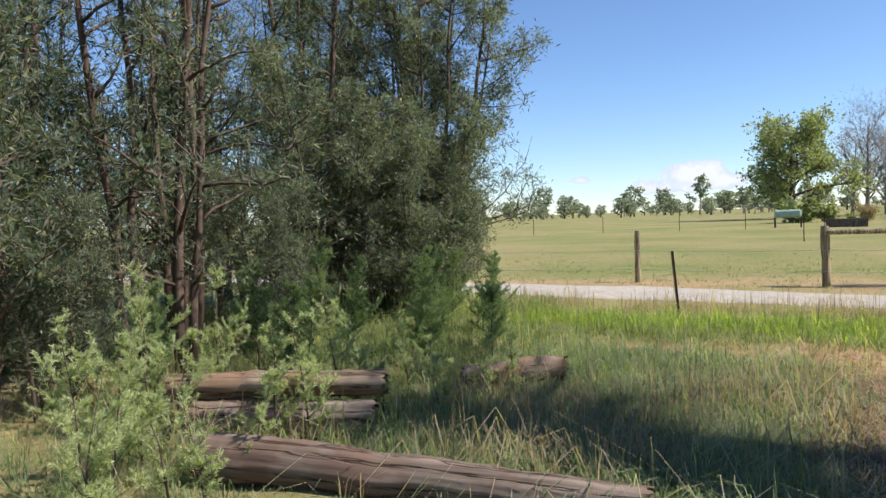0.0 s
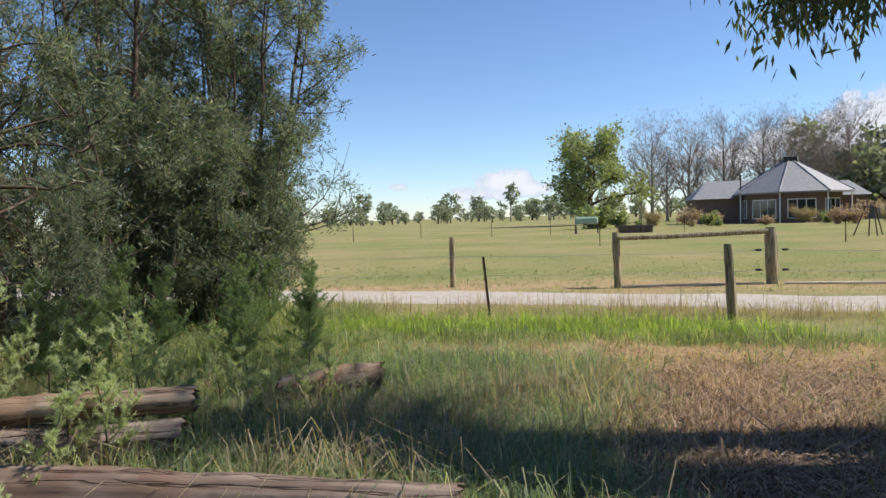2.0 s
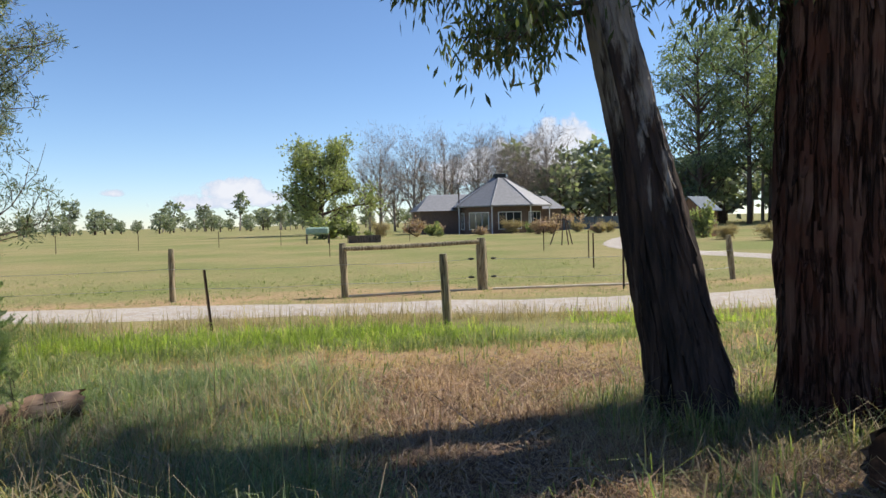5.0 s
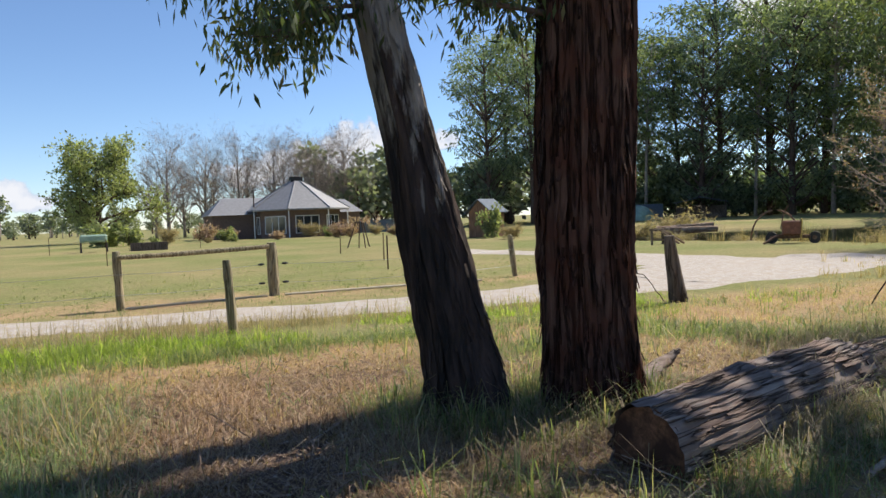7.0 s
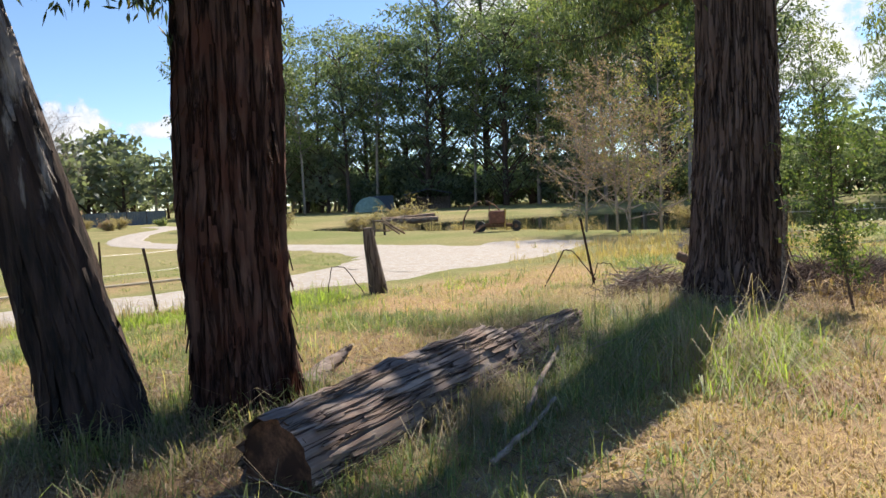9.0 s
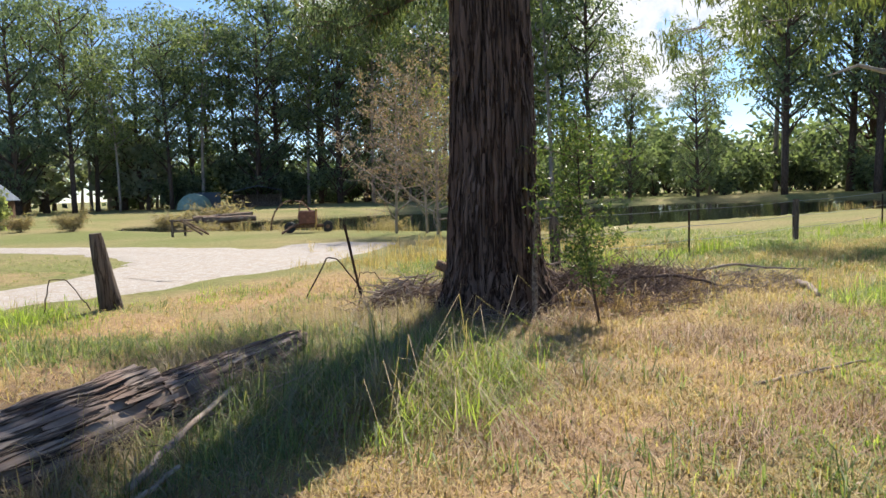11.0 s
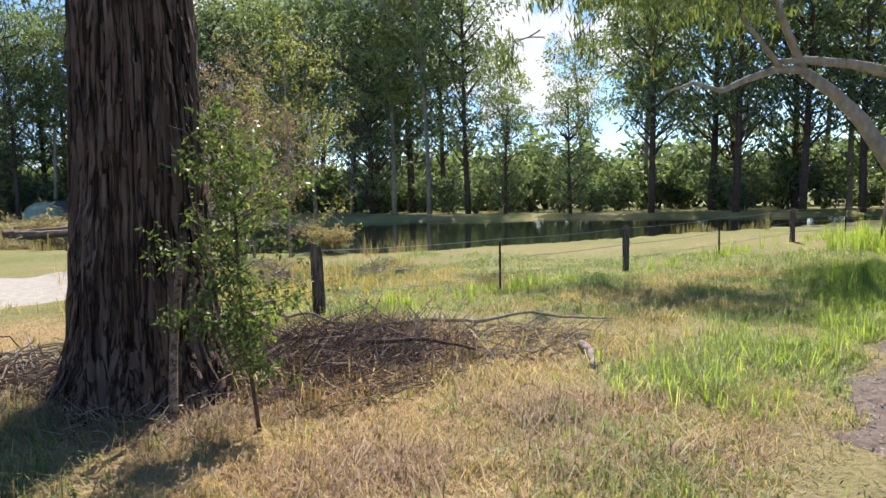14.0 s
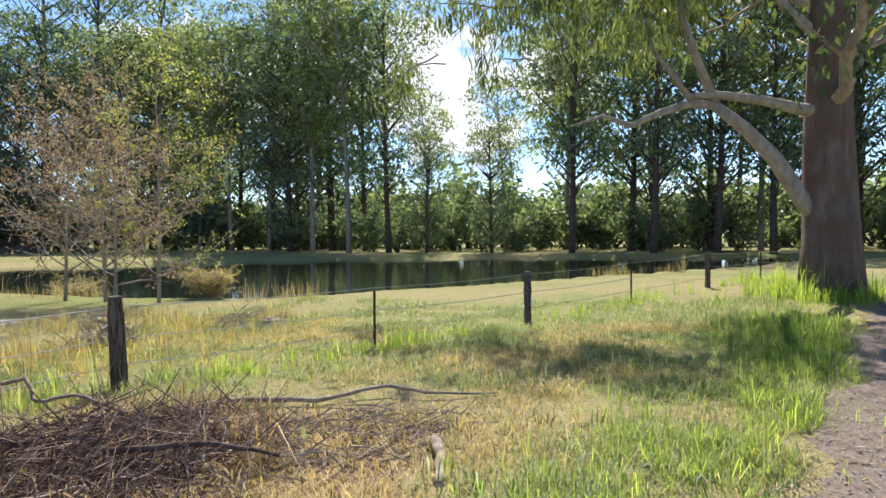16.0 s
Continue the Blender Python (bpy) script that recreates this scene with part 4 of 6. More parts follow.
# ---------- logs ----------
def log(label, a, b, ra, rb, seed, mat=M_LOG, ridges=0.05, name="fallen_log", plates=0):
    """A log from a to b (middle line), with its cut ends as parts."""
    a, b = np.array(a, float), np.array(b, float)
    L = np.linalg.norm(b - a)
    root = thing(name, label, "log", "logs in the grass", tuple(a))
    d = unit(b - a)
    yaw = math.atan2(d[1], d[0])
    root.rotation_euler = (0, -math.asin(d[2]), yaw)
    r = np.random.default_rng(seed)
    n = 26
    xs = np.linspace(0, L, n)
    pts = np.stack([xs, np.cumsum(r.normal(0, 0.006, n)), np.cumsum(r.normal(0, 0.005, n))], 1)
    rad = np.interp(xs, [0, L], [ra, rb]) * (1 + 0.02 * r.normal(0, 1, n))
    bv, bf = tube(pts, rad, 34, 0.02, ridges, seed, cap=False)
    bv = [(p[0] + (r.uniform(-0.05, 0.01) if i < 34 else r.uniform(-0.01, 0.05) if i >= 34 * (n - 1) else 0), p[1], p[2]) for i, p in enumerate(bv)]
    part("bark", mesh_of("bark", bv, bf, True), mat, root)
    if plates:
        bits = []
        for k in range(plates):
            x0, a = r.uniform(-0.02, L - 0.1), r.uniform(-0.5, math.pi + 0.5)
            ln, wa, lift = r.uniform(0.3, 1.3), r.uniform(0.05, 0.2), r.uniform(0.002, 0.016)
            ln = min(ln, L - x0)
            vs = []
            for u, ww in ((0, 0.45), (0.3, 1.0), (0.7, 0.9), (1, 0.35)):
                xx = x0 + ln * u
                rr = np.interp(xx, xs, rad) * 1.03
                cy, cz = np.interp(xx, xs, pts[:, 1]), np.interp(xx, xs, pts[:, 2])
                for da, up in ((-0.5, 0.0), (-0.42, lift), (0.42, lift + 0.006), (0.5, 0.0)):
                    t = a + wa * ww * da + r.normal(0, 0.012)
                    vs.append((xx + r.normal(0, 0.006), cy + (rr + up) * math.cos(t), cz + (rr + up) * math.sin(t)))
            bits.append((vs, [(4 * i + j, 4 * i + j + 1, 4 * i + j + 5, 4 * i + j + 4) for i in range(3) for j in range(3)] + [(0, 1, 2, 3), (15, 14, 13, 12)]))
        tagged(part("flaking_bark", mesh_of("flaking_bark", *joined(bits)), mat, root), "flaking plates of bark", kind="stuff")
    for k, s in ((0, -1), (-1, 1)):
        disc = [(pts[k][0] + s * 0.004 * j * 0 - s * 0.02, pts[k][1] + rad[k] * q * 0.97 * math.cos(t), pts[k][2] + rad[k] * q * 0.97 * math.sin(t)) for j, q in enumerate((0.35, 0.7, 1.0)) for t in np.linspace(0, 2 * math.pi, 28, endpoint=False)]
        fs = [tuple(range(28))] + [(i * 28 + j, i * 28 + (j + 1) % 28, (i + 1) * 28 + (j + 1) % 28, (i + 1) * 28 + j) for i in range(2) for j in range(28)]
        part("cut_end", mesh_of("cut_end", disc, fs), M_LOGEND, root)
    return root


log("big fallen gum log with flaking grey bark, half sunk in grass", (3.10, 3.14, 0.12), (5.75, 3.80, 0.14), 0.29, 0.30, 31, ridges=0.05, plates=110)
log("broken rotting length of gum log trailing into the grass", (5.6, 3.82, 0.04), (8.0, 4.5, 0.10), 0.25, 0.12, 36, ridges=0.10, plates=80)
log("long pale grey log lying in tall grass", (-3.54, 2.98, 0.13), (-0.9, 3.42, 0.03), 0.16, 0.095, 32, M_LOG_OLD, 0.035)
log("weathered split log behind the young bushes", (-4.5, 3.62, 0.36), (-2.98, 4.22, 0.36), 0.10, 0.09, 33, M_DEAD, 0.03)
log("dark rotting log under the stack", (-4.6, 3.55, 0.12), (-3.0, 4.1, 0.12), 0.15, 0.14, 34, M_LOG, 0.04)
log("grey log with a charred split end", (-2.95, 5.55, 0.10), (-2.15, 6.0, 0.13), 0.12, 0.11, 35, M_DEAD, 0.03)


# ---------- tea-tree thicket ----------
def tea_tree(at, seed, height, radius, stems, per, label, mat=M_SHRUB, lean=(0, 0), low=0.15, leaf=0.10, width=0.0165, clump_n=27, spread_r=0.17, rise=0.0, twigs=5):
    r = np.random.default_rng(seed)
    root = thing("tea_tree", label, "tree", "tea-tree thicket", (at[0], at[1], float(ground_z(*at))))
    wood, carriers = [], []
    for i in range(stems):
        az = i * 2.4 + r.uniform(-0.4, 0.4)
        h = height * r.uniform(0.75, 1.05)
        base = np.array([math.cos(az), math.sin(az), 0]) * 0.12 * math.sqrt(stems)
        top = np.array([math.cos(az) * radius * r.uniform(0.2, 0.6) + lean[0], math.sin(az) * radius * r.uniform(0.2, 0.6) + lean[1], h])
        t = np.linspace(0, 1, 9)[:, None]
        path = base + (top - base) * t + np.cumsum(r.normal(0, 0.035, (9, 3)), 0) * np.array([1, 1, 0])
        path[0, 2] = -0.1
        r0 = 0.012 * h * r.uniform(0.7, 1.1)
        wood.append(tube(path, np.linspace(r0, r0 * 0.2, 9) * 0.8, 7, 0.1, seed=i))
        for j in range(13):
            u = low + (1 - low) * (j + r.uniform(0, 1)) / 13
            k = min(int(u * 8), 7)
            q = path[k] + (path[k + 1] - path[k]) * (u * 8 - k)
            ln = radius * 0.75 * (1.15 - 0.7 * u) * r.uniform(0.6, 1.2)
            sp = limb_path(q, r.uniform(0, 6.283), r.uniform(0.2, 0.9) + rise, ln, r, 0.35, 0.2, 5)
            wood.append(tube(sp, np.linspace(r0 * 0.35, 0.004, len(sp)), 4, seed=j))
            carriers.append((sp[1:], 1.0))
            for _ in range(twigs):
                q2 = sp[int(r.integers(1, len(sp)))]
                s2 = limb_path(q2, r.uniform(0, 6.283), r.uniform(0.0, 1.0), ln * 0.45 * r.uniform(0.6, 1.2), r, 0.3, 0.25, 3)
                wood.append(tube(s2, np.linspace(r0 * 0.14, 0.003, len(s2)), 3, seed=j, cap=False))
                carriers.append((s2, 0.7 * 3 / twigs))
    v, f = joined(wood)
    part("trunk", mesh_of("trunk", v, f, True), M_TWIG, root)
    part("crown", quad_mesh("crown", *clumps(carriers, r, per=per, spread_r=spread_r, length=leaf, width=width, hang=-0.25, clump_n=clump_n, aim=0.7)), mat, root)
    return root


TL = "tall dark tea-tree with fine needle leaves and thin stems"
TEA_A = tea_tree((-6.3, 11.2), 101, 7.8, 2.2, 7, 8.0, "airy tea-tree with open dark branches against the sky", lean=(0.35, 0.15), low=0.1)
tea_tree((-7.6, 9.6), 102, 7.2, 1.7, 4, 5.0, "reddish-stemmed tea-tree with a thin crown", low=0.25)
tea_tree((-6.9, 11.8), 103, 7.2, 1.8, 4, 6.0, TL, low=0.2)
tea_tree((-6.2, 5.0), 104, 7.0, 1.8, 4, 3.8, TL, low=0.12)
TEA_B = tea_tree((-7.6, 6.6), 105, 7.4, 1.9, 4, 3.6, TL, low=0.12)
tea_tree((-8.2, 4.2), 106, 6.8, 1.9, 4, 4.7, TL, low=0.1)
tea_tree((-9.6, 8.6), 107, 7.0, 2.0, 4, 4.1, TL, low=0.1)
tea_tree((-6.2, 3.0), 108, 4.8, 1.4, 4, 5.0, TL, low=0.08)
tea_tree((-6.0, 10.6), 109, 3.1, 1.5, 5, 5.3, "low bushy tea-tree at the thicket's edge", low=0.1)
TEA_C = tea_tree((-6.6, 8.4), 110, 3.6, 1.6, 5, 6.0, "low bushy tea-tree at the thicket's edge", low=0.05)
for i, (src, x, y, s) in enumerate([(TEA_B, -9.4, 5.6, 1.0), (TEA_B, -11.2, 7.2, 1.05), (TEA_B, -11.0, 11.2, 1.0), (TEA_A, -9.0, 11.6, 1.05), (TEA_C, -7.2, 4.2, 0.9), (TEA_C, -8.3, 7.6, 1.1), (TEA_C, -6.4, 10.1, 0.8), (TEA_C, -6.0, 11.6, 0.62), (TEA_C, -7.3, 2.4, 0.8), (TEA_C, -5.7, 10.0, 0.8), (TEA_C, -5.9, 9.2, 0.8), (TEA_C, -6.0, 6.4, 0.62), (TEA_C, -5.9, 3.6, 0.55)]):
    copy_thing(src, pose(x, y, float(ground_z(x, y)), 0, 0, 70 + 83 * i) @ Matrix.Diagonal((s, s, s, 1)))
YL = "young feathery tea-tree seedling with pale tips"


def seedling(at, height, lean, seed, mat=None, full=1.0):
    """A thin stem with rising side shoots, each a plume of short needles."""
    r = np.random.default_rng(seed)
    root = thing("tea_tree_seedling", YL, "seedling", "young tea-trees", (at[0], at[1], float(ground_z(*at))))
    t = np.linspace(0, 1, 8)[:, None]
    stem = np.array([lean[0], lean[1], 0]) * t ** 1.6 + np.array([0, 0, 1]) * (t * (height + 0.05) - 0.05) + np.cumsum(r.normal(0, 0.008, (8, 3)), 0)
    wood, b, d = [tube(stem, np.linspace(0.009, 0.002, 8), 5, cap=False)], [], []

    def needles(path, n, size):
        u = r.uniform(0.08, 1.0, n) * (len(path) - 1)
        i = np.minimum(u.astype(int), len(path) - 2)
        along = unit(path[i + 1] - path[i])
        b.append(path[i] + (path[i + 1] - path[i]) * (u - i)[:, None])
        d.append((along * 0.9 + unit(r.normal(0, 1, (n, 3))) * 0.75) * size)

    needles(stem[3:], 90, 1.0)
    for k in range(int((7 + 8 * height) * full)):
        u = r.uniform(0.18, 0.97)
        i = min(int(u * 7), 6)
        q = stem[i] + (stem[i + 1] - stem[i]) * (u * 7 - i)
        ln = (0.06 + 0.34 * (1 - u) ** 0.8) * min(height, 1.1) * r.uniform(0.6, 1.25)
        sp = limb_path(q, r.uniform(0, 6.283), r.uniform(0.45, 0.95), ln, r, 0.25, 0.10, 5)
        wood.append(tube(sp, np.linspace(0.003, 0.001, len(sp)), 3, cap=False))
        needles(sp, int(40 + 240 * ln), 1.0)
        for j in range(int(2 + 14 * ln)):
            q2 = sp[int(r.integers(1, len(sp)))]
            s2 = limb_path(q2, r.uniform(0, 6.283), r.uniform(0.3, 0.9), ln * r.uniform(0.25, 0.5), r, 0.2, 0.1, 3)
            needles(s2, int(26 + 160 * ln), 0.9)
    v, f = joined(wood)
    part("stem", mesh_of("stem", v, f, True), M_TWIG, root)
    b, d = np.concatenate(b), np.concatenate(d)
    part("crown", quad_mesh("crown", *blades(b, d, 0.032 * r.uniform(0.6, 1.3, len(b)), 0.0046 * r.uniform(0.7, 1.3, len(b)), r)), mat or M_YOUNG, root)
    return root


rs = np.random.default_rng(12)
for i, (x, y, h) in enumerate([(-4.31, 3.89, 1.29), (-3.46, 4.33, 1.10), (-3.34, 3.78, 0.98), (-3.56, 3.72, 0.94), (-3.22, 3.04, 0.72), (-3.11, 2.54, 0.62), (-3.32, 2.49, 0.72), (-3.96, 2.88, 0.88), (-3.91, 2.64, 0.98), (-3.85, 2.41, 1.10), (-3.36, 1.99, 0.82), (-4.29, 3.42, 0.85), (-3.42, 5.38, 0.72), (-2.70, 5.38, 0.58), (-2.60, 5.96, 0.55), (-3.28, 4.27, 0.70), (-3.06, 4.38, 0.52), (-2.77, 4.74, 0.45), (-4.6, 3.5, 1.3), (-2.95, 5.0, 0.6), (-2.5, 5.6, 0.55)]):
    seedling((x, y), h, rs.uniform(-0.16, 0.16, 2), 130 + i)


for i, (x, y, h) in enumerate([(-4.9, 5.0, 1.3), (-4.3, 5.6, 1.2), (-3.7, 6.2, 1.0), (-3.1, 6.6, 0.9), (-4.0, 6.9, 1.2), (-3.4, 7.4, 1.0), (-4.6, 7.6, 1.3), (-5.2, 6.2, 1.4), (-4.2, 4.7, 1.1), (-4.0, 8.4, 1.1), (-4.7, 8.9, 1.2), (-5.1, 4.0, 1.2)]):
    sd = seedling((x, y), h, rs.uniform(-0.3, 0.3, 2), 170 + i, M_FEATHER, 2.2)
    tagged(sd, "soft feathery green bush at the foot of the thicket", "bush", "feathery bushes")


# ---------- grass ----------
def lay_grass(name, label, n, box, keep, height, width, mat, seed, lean=0.35, bend=0.35, tuft=7, tuft_r=0.05):
    r = np.random.default_rng(seed)
    m = n // tuft
    x, y = r.uniform(box[0], box[1], m), r.uniform(box[2], box[3], m)
    p = keep(x, y)
    ok = r.uniform(0, 1, m) < p
    x, y = x[ok], y[ok]
    sz = np.repeat(r.uniform(0.4, 1.0, len(x)) + 0.75 * (r.uniform(0, 1, len(x)) < 0.16), tuft)
    ox, oy = r.normal(0, tuft_r, len(x) * tuft), r.normal(0, tuft_r, len(y) * tuft)
    x, y = np.repeat(x, tuft) + ox, np.repeat(y, tuft) + oy
    az = np.arctan2(oy, ox) + r.normal(0, 0.7, len(x))
    road = (line_dist(x, y, ROAD) > np.interp(x, [0, 9, 16, 20], [1.0, 1.6, 2.4, 1.3])) & ((line_dist(x, y, TRACK) > 1.1 + 0.75 * vnoise(x, y, 1.3, 7)) | (r.uniform(0, 1, len(x)) < 0.05)) & (pond_depth(x, y) < 0.25)
    x, y, sz, az = x[road], y[road], sz[road], az[road]
    hh = height(x, y) * sz * r.uniform(0.55, 1.25, len(x))
    hh = hh * np.where((x > -3.7) & (x < -0.6) & (y > 1.7) & (y < 3.4), 0.45, 1.0)
    base = np.stack([x, y, ground_z(x, y) - 0.01], 1)
    return tagged(part(name, grass_mesh(name, base, hh, width * r.uniform(0.7, 1.5, len(x)), r, lean, bend, az), mat), label, "grass", kind="stuff")


def green_amount(x, y):
    dry, bare = cover(x, y)
    return np.clip(1.05 - 1.1 * dry - 1.0 * bare, 0.03, 1)


def dry_amount(x, y):
    dry, bare = cover(x, y)
    return np.clip(0.15 + dry - 0.5 * bare, 0.05, 1)


def lushness(x, y):
    verge = np.exp(-((y - 10.0 - 0.05 * x) / 0.6) ** 2) * (x < 9) * np.clip(0.25 + (x + 1.0) / 2.5, 0.15, 0.8)
    side = np.exp(-((y + 0.15 + 0.24 * (x - 9)) / 0.8) ** 2) * np.clip((x - 12.0) / 1.5, 0, 1)
    fence = np.exp(-((y - 4.3 + 0.47 * (x - 16.5)) / 1.3) ** 2) * np.clip((x - 13) / 4, 0, 1)
    bank = np.exp(-((y - 8.6) / 0.7) ** 2) * ((x > 6) & (x < 11.5))
    return np.clip(verge + side + fence * 0.9 + bank, 0, 1)


lay_grass("grass", "green grass in shade under the trees", 210000, (-6, 9, 1.2, 9), lambda x, y: green_amount(x, y) * np.clip(2.2 * vnoise(x, y, 0.8, 12) - 0.45, 0.1, 1) * np.exp(-((y - 5) / 6) ** 2) * (1 - 0.75 * np.exp(-(((x - 6.2) / 2.4) ** 2 + ((y - 4.6) / 1.3) ** 2))) * (1 - 0.75 * np.exp(-(((x - 1.5) / 2.2) ** 2 + ((y - 5.0) / 2.0) ** 2))), lambda x, y: 0.10 + 0.16 * vnoise(x, y, 0.9, 3), 0.008, M_GRASS, 1, 0.95, 0.8)
lay_grass("grass", "lush bright green roadside grass", 200000, (-10, 42, -14, 12), lambda x, y: lushness(x, y) * np.clip(2.6 * vnoise(x, y, 0.7, 8) - 0.8, 0.06, 1), lambda x, y: 0.08 + 0.15 * vnoise(x, y, 0.8, 3), 0.007, M_LUSH, 2, 0.8, 0.8, 9)
lay_grass("grass", "short green paddock grass", 190000, (6, 28, -4, 9), lambda x, y: green_amount(x, y) * np.clip(2.4 * vnoise(x, y, 1.1, 3) - 0.5, 0.12, 1), lambda x, y: 0.05 + 0.14 * vnoise(x, y, 1.1, 3), 0.009, M_GRASS, 3, 0.8, 0.7)
lay_grass("dry_grass", "flattened dry straw-coloured grass", 150000, (-3, 20, -3, 9.5), dry_amount, lambda x, y: 0.045 + 0.05 * vnoise(x, y, 0.9, 2), 0.006, M_DRY, 4, 1.3, 0.8, 6, 0.07)
lay_grass("dry_grass", "scattered straw and bark litter on the soil", 110000, (-2, 15, 0.5, 8), lambda x, y: cover(x, y)[1] * 1.2 + 0.1, lambda x, y: 0.06 + 0 * x, 0.007, M_STRAW, 5, 2.2, 0.9, 5, 0.1)
lay_grass("grass", "tall grass beside the young bushes and logs", 60000, (-6.5, -0.2, 2.3, 8), lambda x, y: 0.9 * np.exp(-((x + 2.4) / 2.6) ** 2) * (0.3 + 0.7 * vnoise(x, y, 0.9, 1)), lambda x, y: 0.10 + 0.20 * vnoise(x, y, 0.8, 3), 0.006, M_SHADEGRASS, 6, 1.1, 1.0, 11)
lay_grass("dry_grass", "tall dry seed grass beside the logs and road", 11000, (-6, 12, 2.2, 12), lambda x, y: np.exp(-(((x + 1.8) / 1.4) ** 2 + ((y - 4.2) / 1.3) ** 2)) + 0.5 * np.exp(-((y - 10.9 + 0.1 * x) / 0.6) ** 2) * vnoise(x, y, 0.6, 4), lambda x, y: 0.3 + 0.25 * vnoise(x, y, 0.8, 5), 0.005, M_DRY, 7, 0.4, 0.5, 9)
lay_grass("grass", "long arching grass beside the fallen log", 40000, (2.0, 9.5, 1.6, 4.9), lambda x, y: np.exp(-(((y - 2.6 - 0.18 * (x - 4)) / 0.42) ** 2)) * np.clip((x - 2.3) / 1.5, 0, 1) * (0.3 + vnoise(x, y, 1.2, 3)), lambda x, y: 0.2 + 0.2 * np.exp(-((x - 7.4) / 1.2) ** 2), 0.006, M_GRASS, 8, 1.0, 0.9, 12)
lay_grass("dry_grass", "grey dry tangled grass between the log and the old gum", 60000, (4.0, 10.5, 2.0, 6.4), lambda x, y: np.exp(-(((y - 3.6 - 0.1 * (x - 4)) / 1.1) ** 2)) * np.clip(2.2 * vnoise(x, y, 1.1, 18) - 0.5, 0.05, 1), lambda x, y: 0.16 + 0.22 * vnoise(x, y, 1.1, 18), 0.005, M_REED, 28, 1.2, 1.0, 9, 0.06)
lay_grass("grass", "lush green tufts along the road verge", 42000, (-4, 9.5, 8.4, 11.0), lambda x, y: np.exp(-(((y - 9.7 + 0.02 * x) / 0.6) ** 2)) * np.clip(3.0 * vnoise(x, y, 0.7, 24) - 1.2, 0.02, 1), lambda x, y: 0.06 + 0.22 * vnoise(x, y, 0.7, 24), 0.008, M_LUSH, 29, 0.8, 0.8, 9)
lay_grass("dry_grass", "pale dead stalks tangled at the foot of the gums", 9000, (1.4, 5.4, 3.4, 6.0), lambda x, y: np.exp(-((np.minimum(np.hypot(x - 2.6, y - 4.6), np.hypot(x - 3.75, y - 4.2)) - 0.4) / 0.5) ** 2), lambda x, y: 0.16 + 0.2 * vnoise(x, y, 1.3, 3), 0.005, M_REED, 30, 1.1, 1.0, 8, 0.06)
lay_grass("grass", "thin grass of the far paddock beside the road", 60000, (-14, 16, 14, 30), lambda x, y: np.exp(-((y - 14) / 8) ** 2), lambda x, y: 0.05 + 0.04 * vnoise(x, y, 0.9, 3), 0.007, M_GRASS, 9, 0.5, 0.4)
lay_grass("dry_grass", "raked heaps of reddish dead grass on bare soil", 60000, (-0.4, 3.2, 2.6, 7.2), lambda x, y: np.exp(-(((x - 1.3) / 1.3) ** 4 + ((y - 4.6) / 2.0) ** 4)) * np.clip(2.4 * vnoise(x, y, 2.2, 61) - 0.6, 0.05, 1), lambda x, y: 0.07 + 0.07 * vnoise(x, y, 2.2, 61), 0.006, M_DEADGRASS, 31, 1.9, 0.9, 12, 0.10)
lay_grass("dry_grass", "matted orange straw clumps beside the track", 60000, (6.0, 13.0, -1.4, 3.0), lambda x, y: np.clip(3.0 * vnoise(x, y, 1.6, 63) - 1.3, 0.0, 1), lambda x, y: 0.06 + 0.09 * vnoise(x, y, 1.6, 63), 0.006, M_DEADGRASS, 32, 1.7, 0.9, 12, 0.10)
lay_grass("grass", "cool green grass in the shade beside the raked soil", 40000, (-3.0, 0.6, 3.4, 7.6), lambda x, y: np.exp(-(((x + 1.0) / 1.2) ** 4)) * np.clip(2.2 * vnoise(x, y, 1.0, 65) - 0.4, 0.1, 1), lambda x, y: 0.08 + 0.12 * vnoise(x, y, 1.0, 65), 0.005, M_SHADEGRASS, 33, 1.0, 1.0, 10, 0.06)
lay_grass("dry_grass", "short dry grass along the track's edge", 70000, (5.0, 18.0, -3.4, 0.6), lambda x, y: np.exp(-(((line_dist(x, y, TRACK) - 2.0) / 0.75) ** 2)) * np.clip(2.2 * vnoise(x, y, 1.3, 71) - 0.3, 0.1, 1), lambda x, y: 0.04 + 0.06 * vnoise(x, y, 1.3, 71), 0.006, M_DRY, 34, 1.3, 0.9, 8, 0.07)
lay_grass("grass", "short yellow-green grass along the track's edge", 50000, (6.0, 18.0, -3.2, 1.0), lambda x, y: np.exp(-(((line_dist(x, y, TRACK) - 2.3) / 0.7) ** 2)) * np.clip(2.4 * vnoise(x, y, 0.9, 73) - 0.6, 0.03, 1), lambda x, y: 0.05 + 0.08 * vnoise(x, y, 0.9, 73), 0.006, M_LUSH, 35, 1.0, 0.9, 9, 0.06)
lay_grass("dry_grass", "pale seed grass leaning along the gravel's edge", 16000, (-7, 9.5, 10.2, 12.4), lambda x, y: np.exp(-(((y - 11.3 + 0.09 * x) / 0.5) ** 2)) * np.clip(2.4 * vnoise(x, y, 0.8, 75) - 0.7, 0.03, 1), lambda x, y: 0.14 + 0.28 * vnoise(x, y, 0.8, 75), 0.006, M_REED, 36, 0.7, 0.7, 8, 0.07)
lay_grass("reeds", "tawny reeds along the pond edge", 30000, (22, 46, -2, 26), lambda x, y: np.exp(-((line_dist(x, y, POND) - 0.6) / 0.7) ** 2) * (vnoise(x, y, 0.45, 3) > 0.55), lambda x, y: 0.45 + 0.35 * vnoise(x, y, 0.8, 3), 0.012, M_REED, 10, 0.35, 0.3, 14, 0.15)

